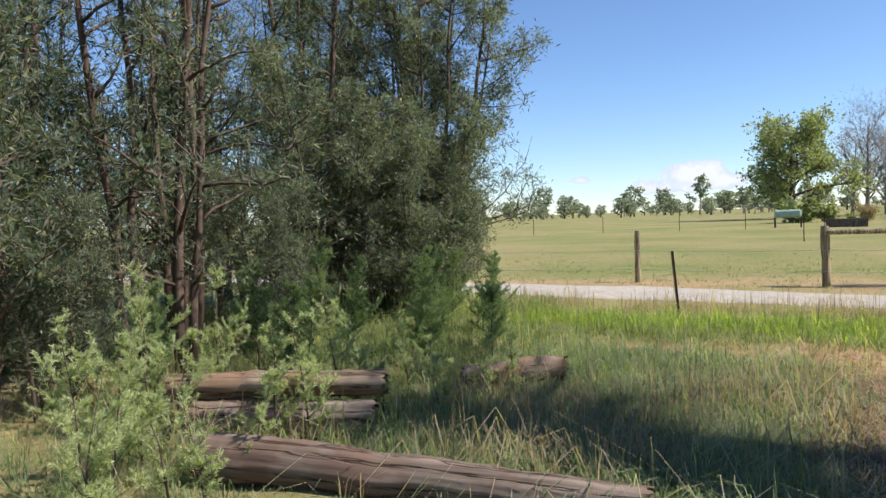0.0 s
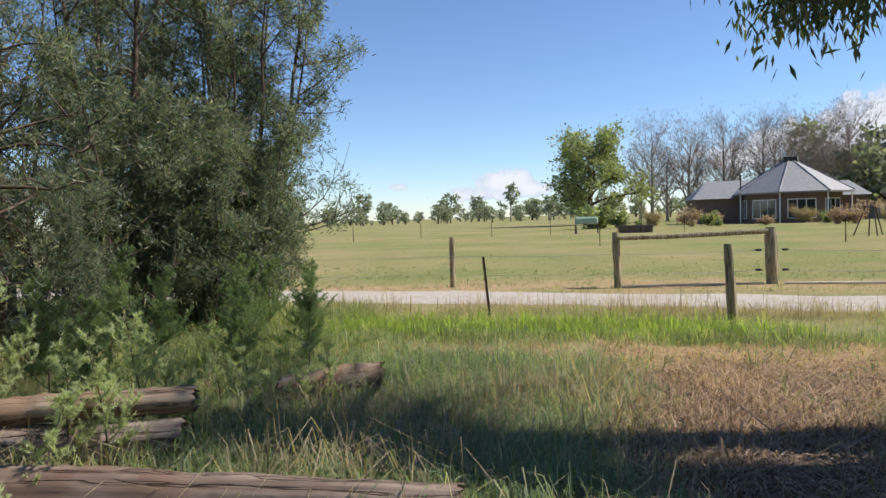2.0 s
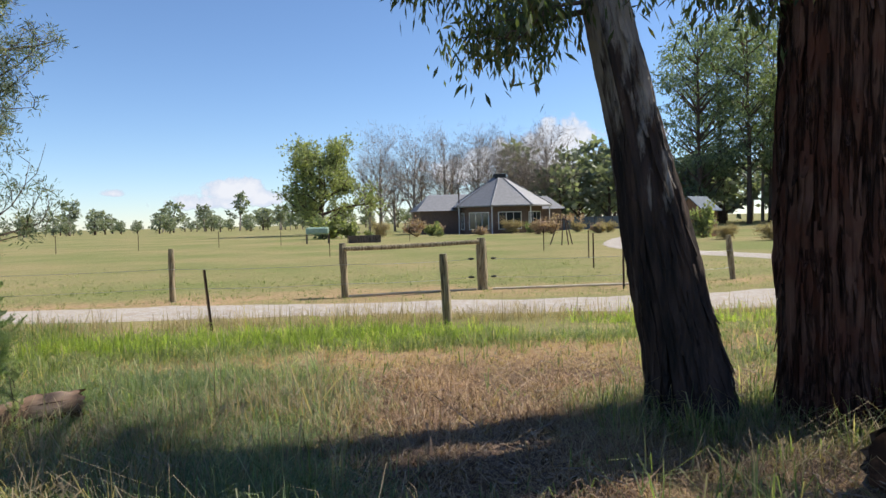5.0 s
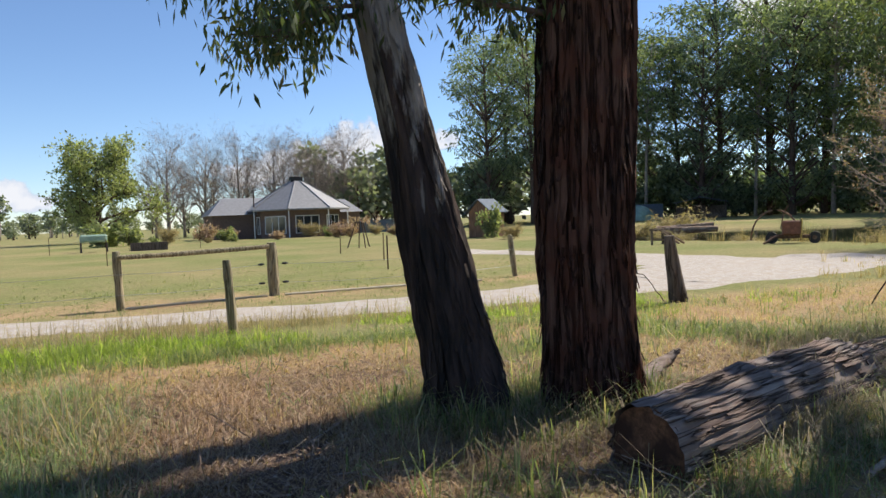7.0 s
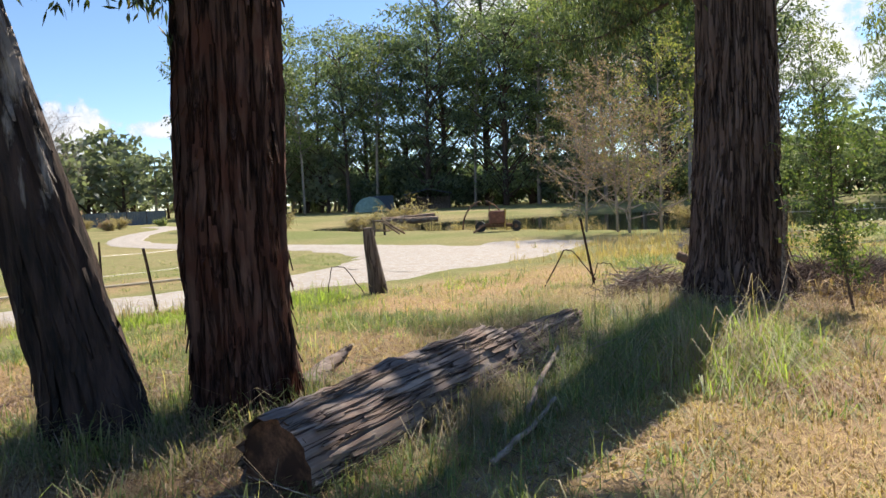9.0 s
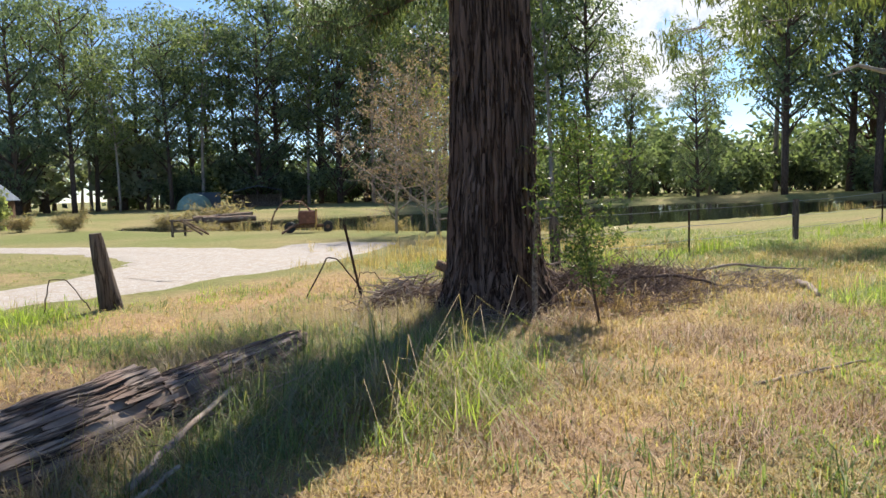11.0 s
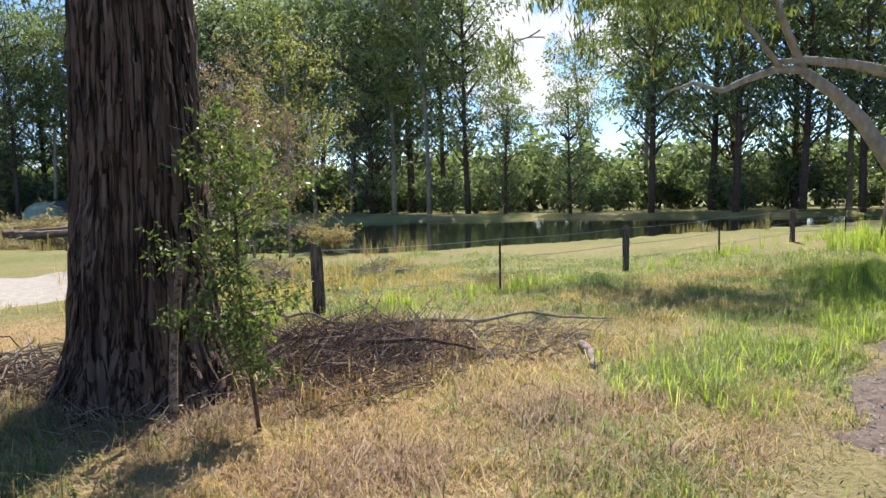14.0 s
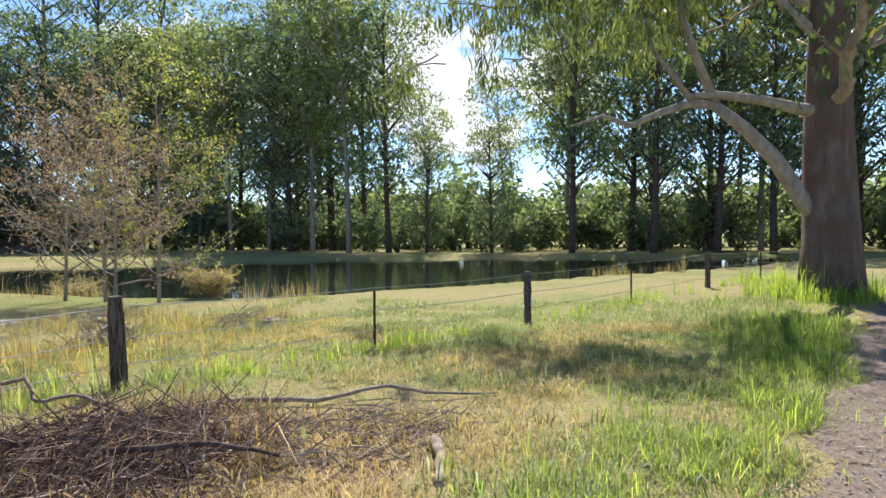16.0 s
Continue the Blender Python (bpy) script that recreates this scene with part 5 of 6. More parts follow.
lay_grass("grass", "lush bright green grass tufts beside the track", 200000, (7.5, 24, -5.5, 2.0), lambda x, y: np.clip(np.exp(-((y + 0.4 + 0.24 * (x - 9)) / 0.8) ** 2) * np.clip((x - 12.0) / 1.3, 0, 1), 0, 1) * np.clip(2.4 * vnoise(x, y, 0.7, 8) - 0.15, 0.1, 1), lambda x, y: 0.12 + 0.26 * vnoise(x, y, 0.7, 8), 0.008, M_LUSH, 11, 0.8, 0.8, 9)
lay_grass("dry_grass", "tangled orange straw in the sun beside the track", 130000, (3.5, 13.5, -1.6, 3.4), lambda x, y: np.exp(-(((x - 8) / 4.6) ** 2 + ((y - 0.9) / 1.6) ** 2)) * np.clip(2.0 * vnoise(x, y, 1.1, 6) - 0.3, 0.1, 1), lambda x, y: 0.05 + 0.05 * vnoise(x, y, 1.2, 2), 0.007, M_DRY, 12, 1.5, 0.9, 7, 0.08)
lay_grass("dry_grass", "reddish dry stalks standing in the brush heap", 16000, (11, 15.5, 1.4, 4.6), lambda x, y: np.exp(-(((x - 13.1) / 1.7) ** 2 + ((y - 2.9) / 1.0) ** 2)), lambda x, y: 0.12 + 0.2 * vnoise(x, y, 1.2, 2), 0.012, M_STRAW, 13, 0.6, 0.6, 6, 0.06)
lay_grass("dry_grass", "dry stalks among the young tea-trees", 16000, (-6.5, 0.2, 1.6, 6.2), lambda x, y: np.clip(2.0 * vnoise(x, y, 0.9, 15) - 0.55, 0.05, 1), lambda x, y: 0.2 + 0.3 * vnoise(x, y, 0.8, 5), 0.006, M_REED, 14, 0.8, 0.8, 8)
lay_grass("grass", "tall arching green grass clump beside the log", 13000, (6.2, 8.6, 1.6, 3.1), lambda x, y: np.exp(-(((x - 7.3) / 0.6) ** 2 + ((y - 2.3) / 0.36) ** 2)), lambda x, y: 0.22 + 0.26 * vnoise(x, y, 1.6, 5), 0.007, M_LUSH, 15, 1.1, 1.2, 14, 0.07)
lay_grass("dry_grass", "pale arching stalks in the grass beside the log", 3600, (6.4, 8.2, 1.7, 2.9), lambda x, y: np.exp(-(((x - 7.2) / 0.5) ** 2 + ((y - 2.3) / 0.3) ** 2)), lambda x, y: 0.62 + 0 * x, 0.006, M_REED, 16, 1.0, 1.2, 6)
lay_grass("dry_grass", "sun-bleached grass stems beside the thicket", 14000, (-4.5, 1.5, 2.4, 6.6), lambda x, y: np.exp(-(((x + 1.2) / 1.6) ** 2 + ((y - 4.0) / 1.3) ** 2)) * np.clip(2.2 * vnoise(x, y, 1.1, 41) - 0.5, 0.05, 1), lambda x, y: 0.2 + 0.2 * vnoise(x, y, 0.9, 5), 0.006, M_REED, 17, 1.0, 1.0, 8, 0.06)
lay_grass("dry_grass", "clumps of yellowed grass between brush and fence", 50000, (12, 23, -2.5, 6), lambda x, y: np.clip(2.6 * vnoise(x, y, 0.9, 51) - 0.9, 0.0, 1) * (1 - lushness(x, y)), lambda x, y: 0.08 + 0.1 * vnoise(x, y, 0.9, 51), 0.008, M_DRY, 18, 1.0, 0.9, 8, 0.07)


def leaf_litter(name, label, n, box, keep, mat, seed):
    r = np.random.default_rng(seed)
    x, y = r.uniform(box[0], box[1], n), r.uniform(box[2], box[3], n)
    ok = r.uniform(0, 1, n) < keep(x, y)
    x, y = x[ok], y[ok]
    base = np.stack([x, y, ground_z(x, y) + 0.035 + r.uniform(0, 0.01, len(x))], 1)
    d = r.normal(0, 1, (len(x), 3)) * np.array([1, 1, 0.12])
    v, f = blades(base, d, r.uniform(0.035, 0.10, len(x)), r.uniform(0.008, 0.022, len(x)), r, 0, np.tile([0.0, 0.0, 1.0], (len(x), 1)) + r.normal(0, 0.2, (len(x), 3)))
    tagged(part(name, quad_mesh(name, v, f), mat), label, "leaf litter", kind="stuff")


leaf_litter("leaf_litter", "fallen gum leaves and bark chips on the track", 42000, (4, 30, -9, -0.5), lambda x, y: (0.25 + np.exp(-((line_dist(x, y, TRACK) - 1.1) / 0.8) ** 2)) * (line_dist(x, y, TRACK) < 2.6), M_LITTER, 1)
leaf_litter("leaf_litter", "fallen gum leaves under the trees", 30000, (-1.5, 8, 1.5, 8), lambda x, y: 0.15 + cover(x, y)[1], M_LITTER, 2)
leaf_litter("leaf_litter", "fallen leaves and bark shreds round the old gum", 9000, (9, 17, 0.2, 8), lambda x, y: 0.25 + 0.7 * np.exp(-(((x - 13) / 2.6) ** 2 + ((y - 2.9) / 1.7) ** 2)), M_STRAW, 3)

lay_grass("grass", "tall dark green grass at the foot of the thicket", 40000, (-9.5, -3.6, 4.5, 11.5), lambda x, y: np.clip(2.0 * vnoise(x, y, 0.8, 21) - 0.4, 0.1, 1), lambda x, y: 0.16 + 0.25 * vnoise(x, y, 0.8, 3), 0.007, M_GRASS, 21, 1.0, 0.8, 9)
lay_grass("grass", "grass tufts round the feet of the gums", 16000, (1.8, 5.2, 3.6, 6.2), lambda x, y: np.exp(-((np.minimum(np.hypot(x - 2.77, y - 4.93), np.hypot(x - 3.75, y - 4.6)) - 0.5) / 0.28) ** 2), lambda x, y: 0.16 + 0.16 * vnoise(x, y, 1.5, 3), 0.008, M_GRASS, 22, 0.7, 0.6, 9)

lay_grass("grass", "long bright grass round the pond-side gum", 26000, (25, 32, -9, -2), lambda x, y: np.exp(-((np.hypot(x - 28.6, y + 5.2) - 1.0) / 0.7) ** 2), lambda x, y: 0.35 + 0.35 * vnoise(x, y, 1.0, 3), 0.014, M_LUSH, 23, 0.4, 0.5, 9)
lay_grass("grass", "long grass under the pond fence", 40000, (14, 36, -5, 6.5), lambda x, y: np.exp(-((y - 4.83 + 0.475 * (x - 15.5)) / 0.35) ** 2) * np.clip(2.2 * vnoise(x, y, 0.6, 31) - 0.5, 0.1, 1), lambda x, y: 0.22 + 0.3 * vnoise(x, y, 0.8, 3), 0.012, M_LUSH, 24, 0.4, 0.5, 9)
lay_grass("dry_grass", "tawny dry grass beyond the pond fence", 30000, (14, 24, 4, 13), lambda x, y: np.exp(-(((x - 19) / 3.5) ** 2 + ((y - 8.5) / 2.4) ** 2)) * np.clip(2.2 * vnoise(x, y, 0.7, 33) - 0.5, 0.05, 1), lambda x, y: 0.2 + 0.25 * vnoise(x, y, 0.8, 3), 0.010, M_DRY, 25, 0.5, 0.5, 9)


# ---------- house and distance ----------
def house():
    root = thing("house", "brown brick farmhouse with an eight-sided grey metal roof", "house", at=(20.8, 87.0, 0))
    R, E, A = 6.4, 3.15, 6.75
    ring = lambda rad, z, n=8: [(rad * math.cos(radians(22.5) + k * 2 * math.pi / n), rad * math.sin(radians(22.5) + k * 2 * math.pi / n), z) for k in range(n)]
    v = ring(R, E) + ring(R, E + 0.16) + ring(0.75, A)
    f = [tuple(range(7, -1, -1)), tuple(range(16, 24))] + [(k + o, (k + 1) % 8 + o, (k + 1) % 8 + 8 + o, k + 8 + o) for o in (0, 8) for k in range(8)]
    roof = part("roof", mesh_of("roof", v, f), M_ROOF, root)
    for k in range(8):
        a, b = np.array(v[8 + k]), np.array(v[16 + k])
        part("ridge_cap", mesh_of("ridge_cap", *tube([a + (0, 0, 0.04), b + (0, 0, 0.04)], 0.07, 6)), M_ROOF, roof)
    part("chimney", block(-0.7, 0.7, -0.55, 0.55, A - 0.2, A + 0.55, 0.05), M_RUBBER, roof, "dark roof lantern at the top")
    v = ring(5.2, -0.1) + ring(5.2, E)
    part("wall", mesh_of("wall", v, [(k, (k + 1) % 8, (k + 1) % 8 + 8, k + 8) for k in range(8)]), M_BRICK, root)
    for k in range(8):
        x, y, _ = ring(6.1, 0)[k]
        part("veranda_post", mesh_of("veranda_post", *tube([(x, y, -0.1), (x, y, E)], 0.07, 8)), M_WHITE, root)
        a, b = np.array(ring(5.2, 0)[k]), np.array(ring(5.2, 0)[(k + 1) % 8])
        mid, d = (a + b) / 2, (b - a) / np.linalg.norm(b - a)
        nrm = np.array([mid[0], mid[1], 0]) / np.linalg.norm(mid)
        yaw = math.degrees(math.atan2(d[1], d[0]))
        win = part("window", block(-1.35, 1.35, -0.03, 0.03, 0.5, 2.5, 0.01), M_GLASS, root)
        win.matrix_local = pose(*(mid + nrm * 0.03), 0, 0, yaw)
        for x0, x1, z0, z1 in ((-1.42, 1.42, 2.44, 2.54), (-1.42, 1.42, 0.44, 0.54), (-1.42, -1.32, 0.54, 2.44), (1.32, 1.42, 0.54, 2.44), (-0.48, -0.40, 0.54, 2.44), (0.40, 0.48, 0.54, 2.44)):
            part("frame", block(x0, x1, -0.06, 0.06, z0, z1, 0.01), M_WHITE, win)
    # side wing
    part("wing_wall", block(-10.0, -4.6, 0.5, 8.0, -0.1, 2.9, 0.02), M_BRICK, root)
    v = [(-10.5, 0.0, 2.85), (-4.2, 0.0, 2.85), (-4.2, 8.6, 2.85), (-10.5, 8.6, 2.85), (-8.4, 4.2, 5.0), (-3.0, 4.2, 5.0)]
    part("wing_roof", mesh_of("wing_roof", v, [(0, 1, 5, 4), (2, 3, 4, 5), (3, 0, 4), (1, 2, 5), (3, 2, 1, 0)]), M_ROOF, root)
    part("flue", mesh_of("flue", *tube([(-5.3, -0.6, 0), (-5.3, -0.6, 5.4)], 0.07, 8)), M_STEEL, root)
    part("wing_wall", block(4.6, 8.6, 2.0, 8.0, -0.1, 2.9, 0.02), M_BRICK, root)
    v = [(4.2, 1.6, 2.85), (9.0, 1.6, 2.85), (9.0, 8.4, 2.85), (4.2, 8.4, 2.85), (4.2, 5.0, 4.6), (7.6, 5.0, 4.6)]
    part("wing_roof", mesh_of("wing_roof", v, [(0, 1, 5, 4), (2, 3, 4, 5), (0, 4, 3), (1, 2, 5), (3, 2, 1, 0)]), M_ROOF, root)
    return root


house()


def shed(name, label, at, w, d, h, rise, yaw, wall, roofm, posts=False):
    root = thing(name, label, "shed", at=at)
    root.rotation_euler = (0, 0, radians(yaw))
    if posts:
        for x in (-w / 2 + 0.1, 0, w / 2 - 0.1):
            for y in (-d / 2 + 0.1, d / 2 - 0.1):
                part("post", mesh_of("post", *tube([(x, y, -0.1), (x, y, h)], 0.07, 8)), wall, root)
        part("back_wall", block(-w / 2, w / 2, d / 2 - 0.06, d / 2, 0, h * 0.8, 0.01), wall, root)
        part("bench", block(-w / 2 + 0.5, w / 2 - 0.6, -0.3, 0.6, 0.0, 0.8, 0.03), wall, root)
    else:
        n = 9
        for k in range(n):
            x0 = -w / 2 + w * k / n
            part("board", block(x0 + 0.006, x0 + w / n - 0.006, -d / 2, -d / 2 + 0.03, 0, h, 0.004), wall, root)
        part("wall", block(-w / 2, w / 2, -d / 2 + 0.03, d / 2, -0.05, h, 0.01), wall, root)
        part("door", block(-0.4, 0.4, -d / 2 - 0.03, -d / 2 - 0.004, 0.02, h - 0.15, 0.01), wall, root)
        v = [(-w / 2, -d / 2, h), (w / 2, -d / 2, h), (0, -d / 2, h + rise), (-w / 2, d / 2, h), (w / 2, d / 2, h), (0, d / 2, h + rise)]
        part("gable", mesh_of("gable", v, [(0, 1, 2), (4, 3, 5), (0, 3, 4, 1)]), wall, root)
    e = 0.25
    t = 0.06
    v = []
    for z in (0, t):
        v += [(-w / 2 - e, -d / 2 - e, h - 0.05 + z), (0, -d / 2 - e, h + rise + z), (w / 2 + e, -d / 2 - e, h - 0.05 + z), (-w / 2 - e, d / 2 + e, h - 0.05 + z), (0, d / 2 + e, h + rise + z), (w / 2 + e, d / 2 + e, h - 0.05 + z)]
    f = [(6, 7, 10, 9), (7, 8, 11, 10), (0, 3, 4, 1), (1, 4, 5, 2), (0, 1, 7, 6), (1, 2, 8, 7), (4, 3, 9, 10), (5, 4, 10, 11), (3, 0, 6, 9), (2, 5, 11, 8)]
    part("roof", mesh_of("roof", v, f), roofm, root)
    return root


shed("garden_hut", "small brown timber hut with a blue-grey pitched roof", (26.6, 49.0, 0), 2.0, 2.0, 1.9, 1.0, -60, M_SHED, M_BLUEROOF)
shed("open_shelter", "open-sided picnic shelter with a low grey roof under the gums", (85, 86, 0), 7.5, 5.0, 2.5, 0.8, -45, M_POST_DARK, M_BLUEROOF, True)

# steel boundary fence beside the house
def sheet_fence(at, length, yaw):
    root = thing("sheet_fence", "blue-grey corrugated steel boundary fence", "fence", at=at)
    root.rotation_euler = (0, 0, radians(yaw))
    n = int(length / 2.4)
    for k in range(n):
        vs, fs = [], []
        xs = np.linspace(k * 2.4 + 0.03, k * 2.4 + 2.37, 17)
        for i, x in enumerate(xs):
            y = 0.03 * (i % 2)
            vs += [(x, y, 0.0), (x, y, 1.7)]
        fs = [(2 * i, 2 * i + 2, 2 * i + 3, 2 * i + 1) for i in range(16)]
        part("panel", mesh_of("panel", vs, fs), M_BLUEROOF, root)
    for k in range(n + 1):
        part("post", block(k * 2.4 - 0.03, k * 2.4 + 0.03, -0.02, 0.05, -0.1, 1.75, 0.004), M_STEEL, root)


sheet_fence((30, 92, 0), 12, -8)

# trees about the house
r0 = np.random.default_rng(3)
make_tree("shade_tree", "large rounded green tree in the garden", (-1.5, 105, 0), bend_trunk(11, 0.3, 0, r0), np.linspace(0.5, 0.08, 9),
          dict(n_limbs=26, start=0.12, limb_len=7.2, el=0.5, up=0.3, subs=4, sub_len=2.6), dict(per=9, spread_r=1.1, length=0.45, width=0.22, clump_n=15), M_TWIG, M_GREENTREE, 201)
bare = None
for i in range(14):
    x, y = 6 + i * 2.55 + r0.uniform(-0.8, 0.8), 122 + r0.uniform(-5, 7)
    s = r0.uniform(0.85, 1.15)
    m = pose(x, y, 0, 0, 0, r0.uniform(0, 360)) @ Matrix.Diagonal((s, s, s, 1))
    if i < 3:
        r = np.random.default_rng(210 + i)
        bare = make_tree("bare_tree", "tall leafless grey poplar behind the house", (0, 0, 0), bend_trunk(12.6, r.uniform(-1, 1), 0, r), np.linspace(0.32, 0.03, 9),
                         dict(n_limbs=26, start=0.14, limb_len=5.6, el=0.85, up=0.35, subs=9, sub_len=2.6, sides=4, taper=0.5), dict(per=2, spread_r=0.7, length=1.1, width=0.025, clump_n=8, hang=-0.5), M_TWIG_PALE, M_TWIG_PALE, 220 + i, group="bare poplars", sides=6)
        kinds_b = (kinds_b if i else []) + [bare]
        bare.matrix_basis = m
    else:
        copy_thing(kinds_b[i % 3], Matrix.Identity(4)).matrix_basis = m

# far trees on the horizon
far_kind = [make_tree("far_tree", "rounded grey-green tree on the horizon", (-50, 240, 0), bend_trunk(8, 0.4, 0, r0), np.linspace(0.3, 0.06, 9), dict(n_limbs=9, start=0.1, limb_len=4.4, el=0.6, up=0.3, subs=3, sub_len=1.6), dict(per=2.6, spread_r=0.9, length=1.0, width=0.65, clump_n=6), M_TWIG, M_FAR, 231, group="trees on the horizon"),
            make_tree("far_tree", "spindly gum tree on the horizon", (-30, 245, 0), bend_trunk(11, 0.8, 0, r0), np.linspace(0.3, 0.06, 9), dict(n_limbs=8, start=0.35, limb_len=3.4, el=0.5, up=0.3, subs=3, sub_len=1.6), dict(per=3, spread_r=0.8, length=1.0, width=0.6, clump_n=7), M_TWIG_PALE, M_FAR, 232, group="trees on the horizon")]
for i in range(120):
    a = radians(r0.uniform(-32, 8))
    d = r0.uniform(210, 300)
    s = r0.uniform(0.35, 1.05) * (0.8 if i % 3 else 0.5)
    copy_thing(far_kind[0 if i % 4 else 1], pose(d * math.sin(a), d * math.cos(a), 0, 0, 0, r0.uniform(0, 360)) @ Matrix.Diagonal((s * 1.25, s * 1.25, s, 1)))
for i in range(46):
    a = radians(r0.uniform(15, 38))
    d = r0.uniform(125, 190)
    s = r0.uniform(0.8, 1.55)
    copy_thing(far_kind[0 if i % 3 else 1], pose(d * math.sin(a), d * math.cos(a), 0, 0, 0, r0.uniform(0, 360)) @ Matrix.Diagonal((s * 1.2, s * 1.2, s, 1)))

# the pond-side gum with the pale limb
def pond_gum():
    r = np.random.default_rng(77)
    at = (28.6, -5.2, 0.1)
    root = thing("gum_tree", "large smooth-barked gum with a pale limb reaching over the fence", "tree", at=at)
    trunk = np.array([(0, 0, -0.3), (0.05, 0, 1.5), (-0.1, 0.1, 4), (-0.2, 0.1, 7), (-0.3, 0.2, 11), (-0.4, 0.3, 16)])
    part("trunk", mesh_of("trunk", *tube(trunk, [0.80, 0.64, 0.56, 0.44, 0.32, 0.1], 28, 0.02, 0.025, 5), smooth=True), M_BARK_GREY, root)
    at_ = np.array(at)
    limb = lambda pts, rad, k: tube([np.array(p) - at_ for p in pts], rad, 11, 0.03, seed=k)
    wood = [limb([(28.6, -5.1, 2.0), (28.39, -4.52, 2.66), (28.11, -3.83, 3.72), (27.79, -3.14, 4.44), (27.36, -2.39, 5.0)], [0.24, 0.22, 0.19, 0.16, 0.13], 1),
            limb([(27.36, -2.39, 5.0), (27.17, -1.8, 5.04), (27.0, -1.13, 4.83), (26.82, -0.46, 4.53), (26.64, 0.22, 4.77), (26.49, 0.98, 4.54)], [0.12, 0.105, 0.09, 0.075, 0.05, 0.02], 2),
            limb([(27.4, -2.45, 4.95), (26.94, -1.92, 6.22), (26.56, -1.65, 6.98), (26.2, -1.3, 9.0)], [0.12, 0.10, 0.08, 0.05], 3),
            limb([(28.4, -5.0, 4.85), (28.1, -4.4, 4.9), (27.76, -3.52, 5.12), (27.32, -2.46, 5.24), (27.03, -1.79, 5.2)], [0.17, 0.15, 0.12, 0.10, 0.06], 4),
            limb([(27.1, -1.85, 5.1), (26.74, -1.39, 5.74), (26.53, -1.0, 6.22), (26.4, -0.7, 7.4)], [0.08, 0.06, 0.05, 0.03], 5)]
    car = []
    for k in range(60):
        t = r.uniform(0, 1)
        q = np.array([-1.2, 2.4, 8.4]) * (1 - t) + np.array([-2.6, 8.6, 7.4]) * t + r.normal(0, 0.8, 3)
        sp = limb_path(q, r.uniform(1.4, 3.2), r.uniform(-0.6, 0.5), 1.8, r, -0.9, 0.2, 5)
        wood.append(tube(sp, np.linspace(0.025, 0.006, len(sp)), 4, seed=k))
        car.append((sp, 1.0))
    tb, cr = branches(trunk, np.array([0.5, 0.42, 0.36, 0.28, 0.2, 0.06]), r, 14, 0.45, 5.5, 0.6, 0.2, 4, 2.2)
    for w in wood[:5]:
        part("limb", mesh_of("limb", *w, smooth=True), M_TWIG_PALE, root, "smooth pale limb")
    v, f = joined(wood[5:] + tb)
    tagged(part("twigwork", mesh_of("twigwork", v, f, True), M_TWIG_PALE, root), kind="stuff")
    part("weeping_leaves", quad_mesh("weeping_leaves", *clumps(car, r, per=10, spread_r=0.5, length=0.32, width=0.05, hang=1.6, clump_n=12, aim=0.1)), M_WILLOW, root)
    part("crown", quad_mesh("crown", *clumps(cr, r, per=5, spread_r=0.9, length=0.4, width=0.14, hang=0.7, clump_n=10)), M_GUM, root)


pond_gum()

# sapling with its stake, and the autumn trees by the pond
def sapling():
    r = np.random.default_rng(66)
    root = thing("sapling", "glossy green sapling leaning beside the old gum", "sapling", at=(10.68, 2.2, float(ground_z(10.68, 2.2))))
    stem = np.array([(0.0, 0.0, -0.05), (0.05, 0.12, 0.5), (0.12, 0.25, 1.1), (0.16, 0.3, 1.65), (0.18, 0.32, 2.35)])
    part("stem", mesh_of("stem", *tube(stem, [0.018, 0.016, 0.014, 0.011, 0.004], 7), smooth=True), M_TWIG, root)
    wood, car = [], []
    for k in range(80):
        u = r.uniform(0.22, 1.0) * 4
        a = min(int(u), 3)
        q = stem[a] + (stem[a + 1] - stem[a]) * (u - a)
        sp = limb_path(q, r.uniform(0, 6.283), r.uniform(0.0, 0.8), r.uniform(0.25, 0.75) * (1.15 if 1.6 < u < 3.5 else 0.55), r, 0.1, 0.2, 4)
        wood.append(tube(sp, np.linspace(0.005, 0.002, len(sp)), 4, seed=k))
        car.append((sp, 1.0))
    v, f = joined(wood)
    tagged(part("twigwork", mesh_of("twigwork", v, f, True), M_TWIG, root), kind="stuff")
    part("leaves", quad_mesh("leaves", *clumps(car, r, per=8, spread_r=0.12, length=0.055, width=0.024, hang=0.4, clump_n=8)), M_SAP, root)
    st = thing("stake", "grey hardwood stake leaning on the old trunk", "stake", at=(10.55, 2.98, 0))
    part("pole", mesh_of("pole", *tube([(0, 0, -0.1), (0.07, 0.02, 0.6), (0.2, 0.03, 1.4)], [0.04, 0.035, 0.03], 8, 0.08)), M_DEAD, st)


